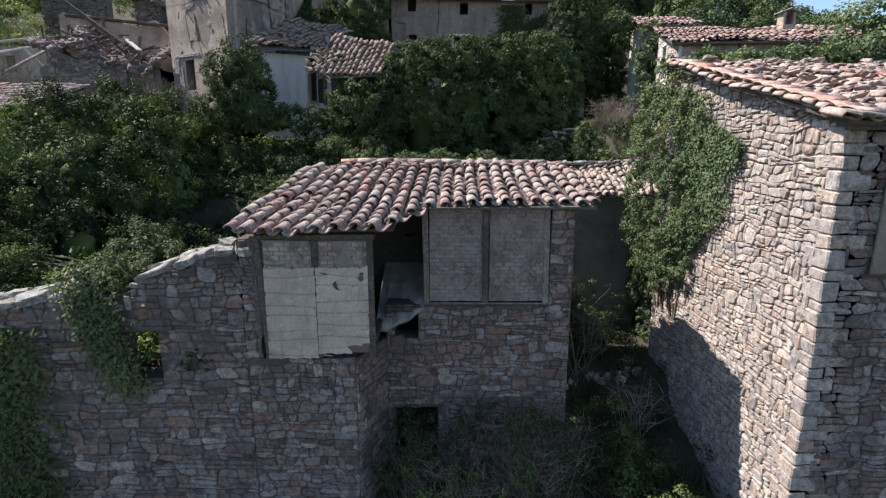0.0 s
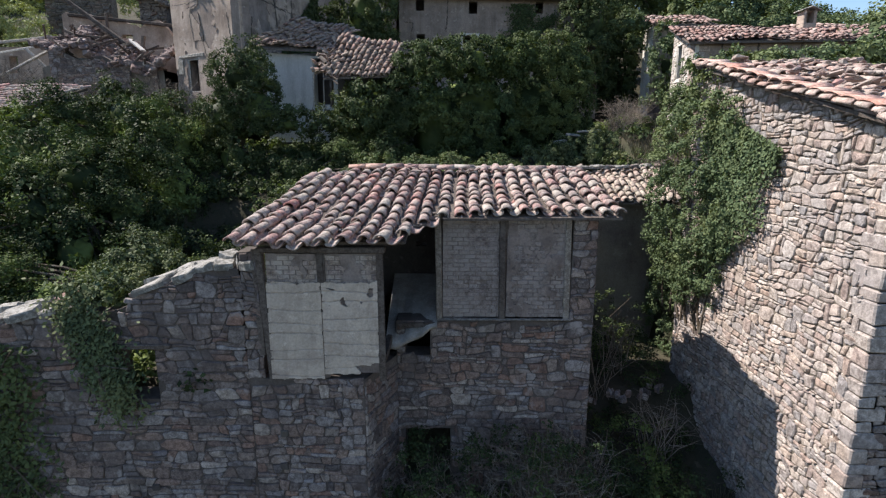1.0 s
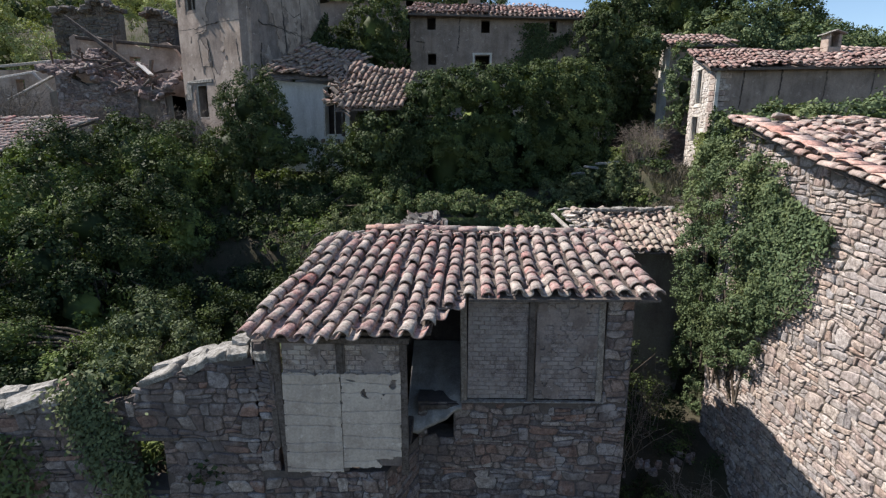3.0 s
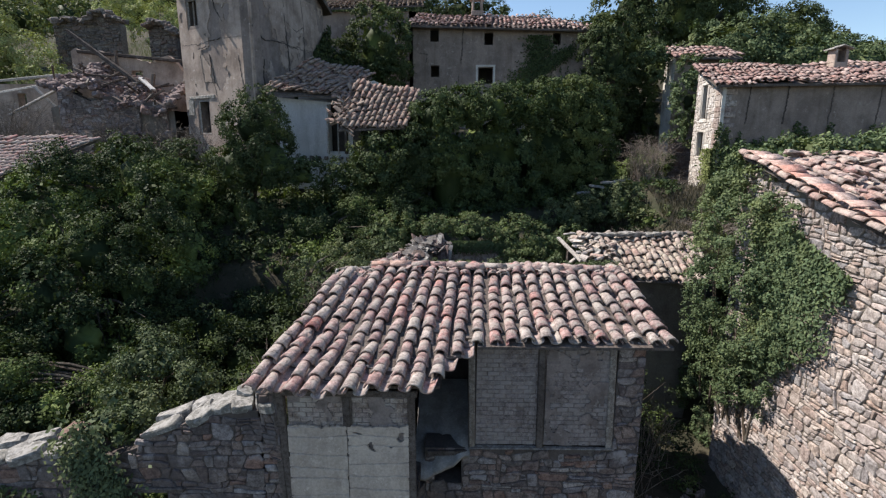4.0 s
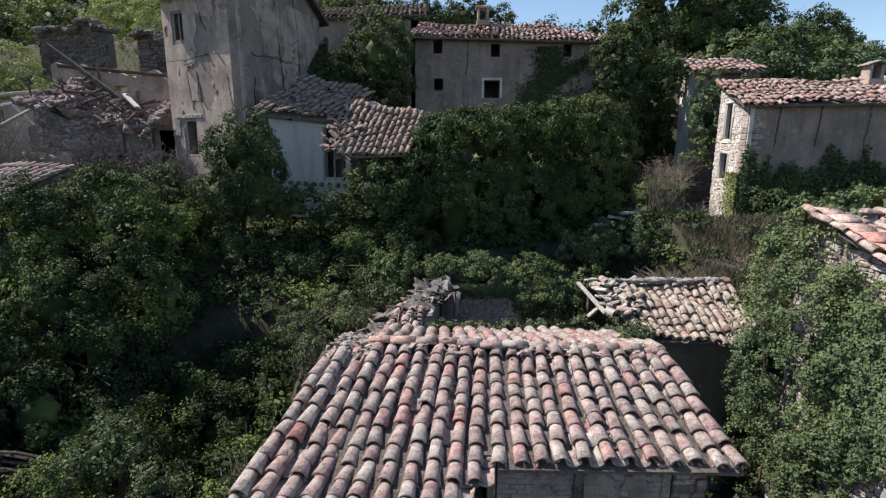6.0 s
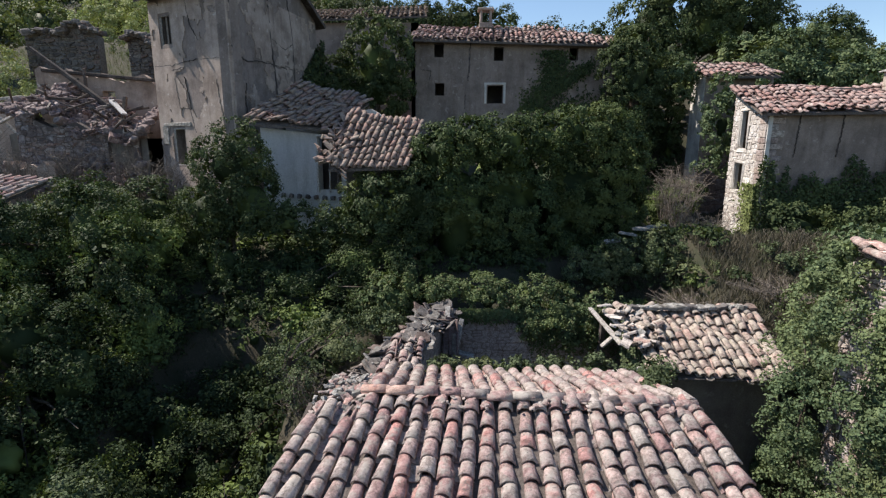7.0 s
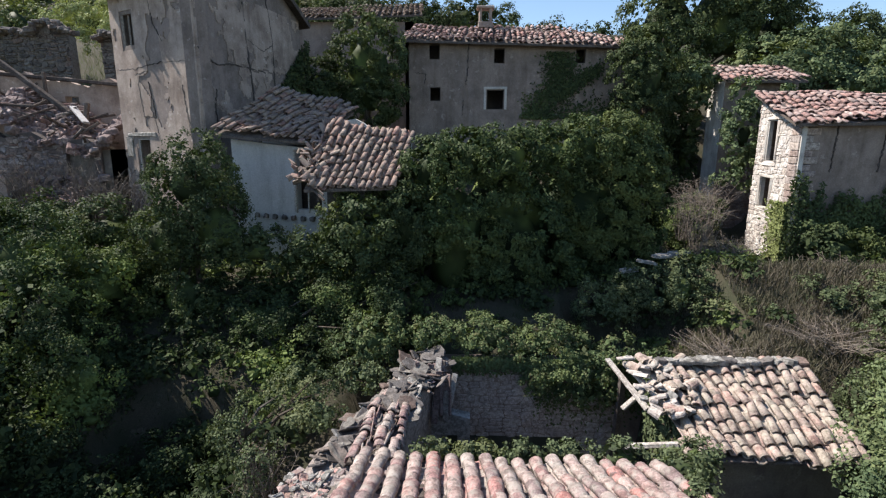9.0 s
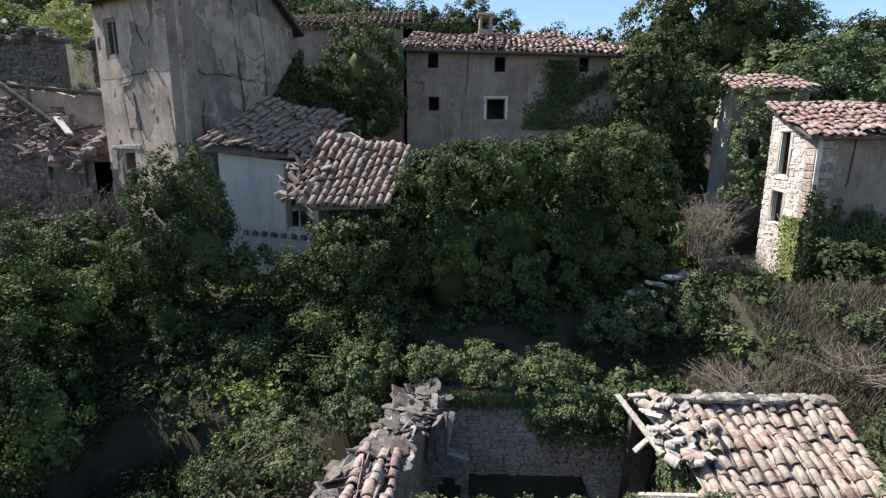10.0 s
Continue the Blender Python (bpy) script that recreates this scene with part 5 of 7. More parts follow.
tagged(part("tile_shards", g, M_TILE, heap), kind="stuff")
runs = part("tile_run", deck_geo([(-2.5, 15.35, 6.70), (-1.9, 15.35, 6.70), (-1.85, 17.3, 6.62), (-2.4, 17.3, 6.66)], 0.06), M_WOOD, heap, "two leftover runs of clay tiles")
tiled(runs, [(-2.5, 15.35, 6.74), (-1.9, 15.35, 6.74), (-1.85, 17.3, 6.66), (-2.4, 17.3, 6.70)], 2, 0.3, M_TILE, True, seed=31, jitter=2.2)
for k in range(15):
    x = -1.7 + 0.06 * k + rd.uniform(-0.05, 0.05)
    mat = M_WOOD_PALE if k in (8, 11, 14) else (M_WOOD_WORN if k % 3 == 0 else M_PLANK)
    l = rd.uniform(0.7, 1.35)
    g = Geo()
    add_box(g, pose(x, 18.68 + rd.uniform(-0.1, 0.2), 5.72 + l / 2 + rd.uniform(-0.1, 0.1), rd.uniform(-16, -3), rd.uniform(-9, 9), rd.uniform(-35, 35)), rd.uniform(0.07, 0.17), 0.03, l, 0.006, 0.015)
    tagged(part("plank", g, mat), "bleached upright plank among the rubble" if mat is M_WOOD_PALE else "weathered brown upright plank among the rubble", "plank", "fallen planks")
g = Geo()
cell_wall(g, (-1.75, 18.7, 0), (1, 0, 0), 1.3, (3.6, 5.85), 0.3, [(0.62, 0.74, 3.6, 5.05), (0.74, 1.0, 3.6, 5.22), (1.0, 1.14, 3.6, 5.05)], top=lambda u: 5.85 - 0.25 * abs(u - 0.5), steps=6)
tagged(part("broken_partition", g, M_CAP), "broken grey plaster partition with an arched hole", "wall", kind="structure")

# ---- shed details ----
for k in range(13):
    g = Geo()
    x = 3.95 + k * 0.25
    add_slab(g, pose(x, 18.82 - 0.012 * k + rd.uniform(-0.05, 0.05), 7.15 + 0.008 * k + rd.uniform(-0.02, 0.02), rd.uniform(-10, 10), rd.uniform(-10, 10), rd.uniform(-30, 30)), rd.uniform(0.28, 0.48), rd.uniform(0.24, 0.36), 0.10, rd)
    part("ridge_slab", g, M_CAP if k % 3 else M_SLATE, shed)
for a, b in (((2.85, 19.3, 6.95), (3.3, 17.75, 6.5)), ((3.15, 19.0, 7.0), (3.65, 17.3, 6.62)), ((2.75, 17.4, 5.85), (3.6, 16.8, 6.3)), ((2.95, 18.3, 6.2), (3.6, 18.5, 6.7))):
    g = Geo()
    add_span(g, a, b, 0.12, 0.08, 0.01, 0.012)
    part("broken_rafter", g, M_WOOD_PALE, shed, "bleached broken rafter end")
for k in range(30):
    g = Geo()
    x, y = rd.uniform(3.1, 4.0), rd.uniform(17.2, 18.9)
    w = rd.uniform(0.16, 0.5)
    add_slab(g, pose(x, y, 6.66 + (y - 17.2) * 0.25 + rd.uniform(0, 0.12), rd.uniform(-30, 30), rd.uniform(-30, 30), rd.uniform(0, 180)), w, w * rd.uniform(0.4, 0.9), rd.uniform(0.025, 0.07), rd)
    part("plaster_fragment", g, M_BRICK_PALE if k % 3 else M_CAP, shed)
for k in range(20):
    x, y = rd.uniform(3.15, 4.2), rd.uniform(17.1, 18.8)
    m = pose(x, y, 6.68 + (y - 17.2) * 0.26 + rd.uniform(0, 0.08), rd.uniform(-20, 25), rd.uniform(-40, 40), rd.uniform(-60, 60))
    part("loose_tile", tile_geo(0.22, 0.09, rd.uniform(0.2, 0.4), 0.018, 5, 0.85), M_TILE_SHED if k % 3 else M_TILE_PALE, shed, m=m)
g = Geo()
add_span(g, (3.2, 19.5, 3.6), (3.25, 19.3, 6.5), 0.14, 0.14, 0.01, 0.01)
part("post", g, M_WOOD, shed)
for k, (x, y, z, s) in enumerate(((5.9, 24.0, 8.47, 0.9), (6.4, 24.2, 8.52, 0.8), (5.3, 23.8, 8.3, 0.7), (4.7, 23.7, 8.05, 0.6))):
    g = Geo()
    add_slab(g, pose(x, y, z, rd.uniform(-8, 8), rd.uniform(-8, 8), rd.uniform(-20, 20)), s, s * 0.6, 0.09, rd)
    tagged(part("fallen_slab", g, M_CAP), "pale flat slab lying on the ivy bank", "slab", "fallen slabs")

# ---- tower house details ----
tf = lambda u, z, o=0.0: TL + e1 * u - Vector((-e1.y, e1.x, 0)) * o + up * z
tg = lambda u, z, o=0.0: TC + e2 * u - Vector((-e2.y, e2.x, 0)) * o + up * z


def framed_opening(parent, at_f, u0, u1, z0, z1, wood, w=0.07, name="window", mullion=False):
    win = new(name)
    win.parent = parent
    for a, b in (((u0, z0), (u0, z1)), ((u1, z0), (u1, z1)), ((u0, z1), (u1, z1)), ((u0, z0), (u1, z0))):
        g = Geo()
        add_span(g, at_f(*a, -0.06), at_f(*b, -0.06), w, w, 0.006)
        part("frame_bar", g, wood, win)
    if mullion:
        g = Geo()
        add_span(g, at_f((u0 + u1) / 2, z0, -0.1), at_f((u0 + u1) / 2, z1, -0.1), w * 0.8, w * 0.8, 0.006)
        part("frame_bar", g, wood, win)
    return win


coat = lambda u, z, sd: noise.noise(Vector((u * 0.55, z * 0.45, sd))) + 0.55 * noise.noise(Vector((u * 1.7, z * 1.3, sd + 3))) + 0.3 * noise.noise(Vector((u * 5, z * 4, sd + 5)))
t_open = lambda u, z: (0.65 < u < 1.55 and 15.45 < z < 16.85) or (0.85 < u < 1.85 and 10.4 < z < 12.2)
skin(tower, tf, 0.0, fl, 9.0, 17.35, lambda u, z: coat(u, z, 2) > -0.22 and not t_open(u, z), M_TOWER, 84, 130, label="peeling lime render")
skin(tower, tg, 0.0, gl, 9.0, 17.5, lambda u, z: coat(u, z, 6) > -0.12 and abs(z - 14.9 + 0.05 * math.sin(u * 4)) > 0.04, M_TOWER, 96, 116, label="peeling lime render")
framed_opening(tower, tf, 0.75, 1.45, 15.55, 16.75, M_WOOD_WORN, 0.1, mullion=True)
framed_opening(tower, tf, 0.95, 1.75, 10.5, 12.1, M_WOOD_PALE, 0.09)


def crack(parent, at_f, pts, w, material=None, name="crack"):
    """A ragged dark line along a wall, open here and closing there."""
    g, side = Geo(), []
    for (u0, z0), (u1, z1) in zip(pts, pts[1:]):
        n = 12
        for k in range(n):
            t = k / n
            j = 0.05 * noise.noise(Vector((u0 * 3 + t * 9, z0 * 3 + t * 7, 1))) + rd.uniform(-0.02, 0.02)
            du, dz = u1 - u0, z1 - z0
            l = math.hypot(du, dz)
            h = w * 0.5 * max(0.12, 0.6 + 1.3 * noise.noise(Vector((u0 + t * 5, z1 + t * 6, 7))))
            nu_, nz_ = -dz / l, du / l
            side.append(((u0 + du * t + nu_ * (j + h), z0 + dz * t + nz_ * (j + h)), (u0 + du * t + nu_ * (j - h), z0 + dz * t + nz_ * (j - h))))
    for a, b in side:
        for o_ in (0.035, -0.01):
            g.v += [tuple(at_f(*a, o_)), tuple(at_f(*b, o_))]
    for k in range(len(side) - 1):
        p, q = 4 * k, 4 * k + 4
        g.f += [(p, q, q + 1, p + 1), (p + 2, q + 2, q, p), (p + 1, q + 1, q + 3, p + 3)]
    return part(name, g, material or M_DARK, parent)


crack(tower, tf, [(1.3, 14.5), (2.2, 14.6)], 0.06)
crack(tower, tf, [(1.45, 14.4), (1.6, 12.95), (2.35, 12.9), (2.3, 13.3), (2.1, 14.3)], 0.05)
crack(tower, tf, [(2.3, 12.9), (2.6, 11.8)], 0.04)
crack(tower, tf, [(4.2, 14.0), (4.35, 13.0), (4.6, 11.6)], 0.10)
crack(tower, tg, [(0.12, 17.5), (0.3, 16.2), (0.16, 15.0), (0.5, 14.6)], 0.32)
crack(tower, tg, [(0.1, 14.9), (1.2, 14.78), (2.0, 14.92), (4.5, 14.85)], 0.06)
crack(tower, tg, [(0.9, 13.9), (0.75, 13.1), (1.0, 12.0)], 0.06)
crack(tower, tg, [(3.1, 16.0), (4.2, 15.7), (5.0, 16.1)], 0.05)
crack(tower, tf, [(2.6, 17.2), (2.75, 16.2), (3.3, 15.5)], 0.04)
crack(tower, tf, [(0.1, 14.75), (1.4, 14.72), (2.6, 14.85), (4.9, 14.8)], 0.035)
crack(tower, tg, [(2.9, 18.0), (3.0, 16.0), (3.3, 14.0), (3.2, 12.8)], 0.09)
crack(tower, tg, [(4.6, 18.2), (5.0, 16.2), (5.0, 14.0)], 0.06)
g = Geo()
for u0, u1, z0, z1 in ((0.3, 2.3, 12.2, 12.34), (0.2, 0.6, 11.4, 12.2)):
    add_span(g, tf(u0, (z0 + z1) / 2, 0.02), tf(u1, (z0 + z1) / 2, 0.02), 0.08, z1 - z0, 0.02, 0.02)
part("render_ledge", g, M_CAP, tower, "pale broken render ledge")
for k in range(8):
    g = Geo()
    u = 0.2 + k * 0.72
    add_span(g, tf(u, 17.42, 0.62), tf(u, 17.5, -0.2), 0.09, 0.12, 0.01)
    part("rafter_end", g, M_WOOD, tower)
g = Geo()
for s, a in ((0, T1[1]), (1, T2[0])):
    add_span(g, a - up * 0.05, T1[2] - up * 0.05, 0.06, 0.20, 0.01)
part("barge_board", g, M_WOOD, tower, "dark wooden barge board")

# ---- far house details ----
ff = lambda u, z, o=0.0: Vector((u, FY - o, z))
for x, z, w, h in FWIN:
    big = w > 0.8
    win = framed_opening(far, ff, x - w / 2, x + w / 2, z - h / 2, z + h / 2, M_WOOD, 0.05)
    if big:
        for a, b in (((x - 0.55, z - 0.5), (x - 0.55, z + 0.62)), ((x + 0.55, z - 0.5), (x + 0.55, z + 0.62)), ((x - 0.62, z + 0.6), (x + 0.62, z + 0.6))):
            g = Geo()
            add_span(g, ff(*a, 0.01), ff(*b, 0.01), 0.06, 0.12, 0.01, 0.01)
            part("surround", g, M_SURROUND, win, "pale stone window surround")
crack(far, ff, [(-0.25, 17.0), (-0.3, 15.6), (-0.4, 14.9)], 0.07)
crack(far, ff, [(-0.5, 14.2), (-0.55, 13.3)], 0.05)
crack(far, ff, [(-3.1, 15.6), (-2.5, 15.5), (-2.6, 14.9)], 0.05)
chim = part("chimney", Geo(), M_TOWER, far, "small square chimney")
g = Geo()
for dx in (-0.28, 0.28):
    add_box(g, pose(0.7 + dx, 38.4, 18.75), 0.14, 0.6, 0.9, 0.02, 0.01)
add_box(g, pose(0.7, 38.4, 18.35), 0.8, 0.7, 0.3, 0.02, 0.01)
add_box(g, pose(0.7, 38.4, 19.25), 0.95, 0.85, 0.12, 0.02, 0.02)
chim.data.from_pydata(g.v, [], g.f)

# ---- white house details ----
wf = lambda u, z, o=0.0: WA + wd * u - wback * o + up * z
for u, w in ((2.46, 0.10), (2.95, 0.05), (3.34, 0.12)):
    g = Geo()
    add_span(g, wf(u, 9.6, 0.03), wf(u + 0.05, 11.75, 0.05), w, w, 0.01, 0.01)
    part("door_post", g, M_WOOD_PALE if u < 3 else M_WOOD, white, "leaning weathered door post")
g = Geo()
for k in range(9):
    u = 0.9 + k * 0.36
    add_box(g, Matrix.Translation(wf(u, 9.45 - 0.012 * k, 0.06)) @ pose(0, 0, 0, 0, 0, -30), 0.2, 0.12, 0.16, 0.02, 0.02)
tagged(part("base_stones", g, M_SLATE, white, "exposed grey base stones"), kind="stuff")
for k in range(9):
    a = Vector((-5.75 + 0.07 * k, 24.6 - 0.2 * k, 12.05 - 0.17 * k))
    g = Geo()
    add_span(g, a, a + Vector((rd.uniform(0.3, 0.6), rd.uniform(-0.6, -0.1), rd.uniform(-0.8, -0.3))), 0.05, 0.05, 0.005, 0.01)
    part("broken_batten", g, M_WOOD_PALE if k % 3 == 0 else M_WOOD, white, "splintered roof batten")
fallen = [tile_geo(0.2, 0.07, l, 0.02, 5, 0.85) for l in (0.16, 0.26, 0.36)]
for k in range(90):
    v = rd.random()
    x, y = -5.55 + 0.65 * v + rd.gauss(0, 0.28), 23.0 + 2.7 * v + rd.uniform(-0.2, 0.2)
    m = pose(x, y, 10.75 + (y - 23.0) * 0.68 + rd.uniform(0.05, 0.3), rd.uniform(-10, 70), rd.uniform(-60, 60), rd.uniform(-120, 120))
    part("slipped_tile", fallen[k % 3], M_TILE_PORCH, white, m=m)
g = Geo()
cell_wall(g, (-4.6, 25.75, 0), (1, -0.05, 0), 2.2, (9, 12.6), 0.3, top=lambda u: 12.75 - 0.25 * u + 0.12 * math.sin(u * 5), steps=8)
part("wall_stub", g, M_SURROUND, white, "broken render stub above the roof")

# wall under the porch roof, the shade there put into its dark colour
g = Geo()
cell_wall(g, (-5.2, 24.9, 0), (1, 0, 0), 2.6, (8.0, 12.2), 0.25)
part("porch_wall", g, M_DARK, white)

# ---- corner house details ----
cdir = Vector((-0.1, -1, 0)).normalized()
cf = lambda u, z, o=0.0: Vector((CX + 0.35, 30.6, 0)) + cdir * u + Vector((cdir.y, -cdir.x, 0)) * o + up * z
for u0, u1, z0, z1 in ((0.9, 1.6, 11.3, 12.9), (0.8, 1.6, 9.4, 10.6)):
    win = new("window")
    win.parent = corner
    for a, b in (((u0 - 0.1, z0), (u0 - 0.1, z1)), ((u1 + 0.1, z0), (u1 + 0.1, z1)), ((u0 - 0.2, z1 + 0.1), (u1 + 0.2, z1 + 0.1)), ((u0 - 0.2, z0 - 0.1), (u1 + 0.2, z0 - 0.1))):
        g = Geo()
        add_span(g, cf(*a, -0.01), cf(*b, -0.01), 0.10, 0.15, 0.02, 0.035)
        part("surround", g, M_SURROUND, win, "whitewashed stone surround")
z, k = 7.5, 0
while z < 12.6:
    h = rd.uniform(0.2, 0.3)
    lx = 0.78 if k % 2 else 0.54
    g = Geo()
    add_box(g, pose(CX + lx / 2 - 0.03, CY + 0.22, z + h / 2), lx, 0.5, h - 0.015, 0.02, 0.015)
    part("quoin", g, M_STONE_PALE, corner)
    z, k = z + h, k + 1
ch = lambda u, z, o=0.0: Vector((CX + u, CY - o, z))
for u, w in ((1.35, 0.05), (3.1, 0.07), (5.2, 0.06), (7.4, 0.05)):
    crack(corner, ch, [(u, 12.7), (u - 0.05, 11.8), (u - 0.12, 10.9)], w, M_WOOD, "split_post")
g = Geo()
add_box(g, pose(18.5, 29.6, 13.9), 0.7, 0.57, 0.3, 0.03, 0.02)
chim2 = part("chimney", g, M_TOWER, corner, "pale square chimney with two leaning cap slabs")
for dx, dy, sx, sy in ((-0.27, 0, 0.16, 0.55), (0.27, 0, 0.16, 0.55), (0, 0.22, 0.38, 0.1)):
    g = Geo()
    add_box(g, pose(18.5 + dx, 29.6 + dy, 14.35), sx, sy, 0.66, 0.03, 0.015)
    part("chimney_side", g, M_TOWER, chim2)
for sgn in (-1, 1):
    g = Geo()
    add_box(g, pose(18.5 + sgn * 0.24, 29.6, 14.76, 0, sgn * 18, 0), 0.58, 0.78, 0.06, 0.02, 0.015)
    part("cap_slab", g, M_CAP, chim2)

# ---- ruins: rubble, beams, walls ----
rub = lambda x, y: 12.0 + 0.45 * math.sin(x * 0.9 + 0.6) + 0.42 * (y - 28.5) + 0.25 * math.sin(x * 2.7 + y) + 0.5 * max(0, -18.5 - x) * 0.35
g = Geo()
cell_wall(g, (-21.5, 28.8, 0), (1, 0, 0), 6.4, (8.5, 12.0), 2.4, top=lambda u: 11.95 + 0.35 * math.sin(u * 0.9 - 19.3), steps=12)
part("rubble_core", g, M_DARKPLASTER, ruin)
g = Geo()
scatter(g, 1100, (-21.8, 28.4), (-15.0, 31.3), (0.12, 0.5), rub, 0.6, lift=0.02)
scatter(g, 260, (-21.5, 27.2), (-15.0, 28.6), (0.15, 0.5), lambda x, y: 9.2 + (y - 27.2) * 0.9, 0.5)
tagged(part("rubble", g, M_RUBBLE, ruin, "broken stones, earth and tiles"), kind="stuff")
for k in range(64):
    a = Vector((rd.uniform(-21.6, -15.6), rd.uniform(28.6, 31.0), 0))
    a.z = rub(a.x, a.y) + rd.uniform(0.1, 0.5)
    ang = rd.uniform(-1.6, 1.6)
    l = rd.uniform(0.4, 1.5)
    g = Geo()
    add_span(g, a, a + Vector((math.cos(ang) * l, math.sin(ang) * l, rd.uniform(-0.6, 0.6))), rd.uniform(0.05, 0.11), 0.09, 0.01, 0.012)
    part("fallen_beam", g, M_WOOD_WORN if k % 6 == 0 else M_WOOD, ruin)
for a, b, w, mat in (((-21.6, 30.9, 15.9), (-17.9, 30.6, 13.2), 0.2, M_WOOD), ((-21.0, 30.2, 13.9), (-18.6, 30.0, 12.9), 0.16, M_WOOD), ((-19.3, 31.2, 12.5), (-19.3, 31.2, 15.0), 0.14, M_WOOD), ((-17.0, 30.0, 12.0), (-16.7, 30.1, 13.6), 0.16, M_WOOD), ((-25.8, 30.6, 13.3), (-21.9, 30.4, 13.6), 0.14, M_WOOD_PALE), ((-25.8, 30.2, 12.6), (-21.9, 30.2, 13.2), 0.12, M_WOOD_PALE), ((-24.6, 29.8, 11.5), (-21.6, 29.8, 12.9), 0.12, M_WOOD_PALE), ((-23.0, 29.6, 10.4), (-20.8, 29.4, 10.9), 0.14, M_WOOD_PALE), ((-23.2, 30.0, 13.0), (-21.6, 29.8, 11.5), 0.1, M_WOOD_PALE), ((-21.5, 31.3, 14.95), (-15.9, 32.0, 14.5), 0.16, M_WOOD)):
    g = Geo()
    add_span(g, a, b, w, w, 0.02, 0.02)
    part("roof_beam", g, mat, ruin)
g = Geo()
add_span(g, (-17.6, 30.4, 13.45), (-16.5, 29.6, 12.75), 0.25, 0.10, 0.02, 0.03)
tagged(part("white_board", g, M_WHITE_WALL), "bright white board on the rubble", "board")
g = Geo()
cell_wall(g, (-20.9, 27.6, 0), (1, 0.02, 0), 2.2, (8.0, 11.4), 0.6, top=lambda u: 10.5 + 0.5 * noise.noise(Vector((u * 1.9, 3, 0))) + 0.3 * noise.noise(Vector((u * 5, 1, 0))), steps=14)
part("wall_stump", g, M_TOWER, ruin, "eroded pale wall stump")
for x0, x1, y, z1 in ((-29.1, -24.3, 40, 18.8), (-22.1, -20.2, 39.6, 18.2), (-19, -12.5, 38.5, 16.8)):
    g = Geo()
    cell_wall(g, (x0, y, 0), (1, 0, 0), x1 - x0, (9, z1), 0.6, top=lambda u: z1 - 0.4 + 0.9 * noise.noise(Vector((u * 0.7, x0, 0))) + 0.5 * noise.noise(Vector((u * 2.6, x0, 1))), steps=60)
    scatter(g, 160, (x0, y - 0.5), (x1, y + 0.8), (0.2, 0.6), lambda x, yy: z1 - 0.5 + 0.9 * noise.noise(Vector(((x - x0) * 0.7, x0, 0))), 0.5)
    broken = part("ruined_wall", g, M_SLATE)
    tagged(broken, "dark broken stone wall on the slope", "wall", kind="structure")
    lay_stones(broken, (x0, y, 0), (1, 0, 0), x1 - x0, 11.0, z1 + 0.6, M_SLATE, (0.16, 0.36), (0.2, 0.7), top=lambda u: z1 - 0.35 + 0.9 * noise.noise(Vector((u * 0.7, x0, 0))) + 0.5 * noise.noise(Vector((u * 2.6, x0, 1))), near=lambda u, z: False, seed=int(60 + x1), proud=(0.02, 0.12), wave=0.09, joint=0.03)
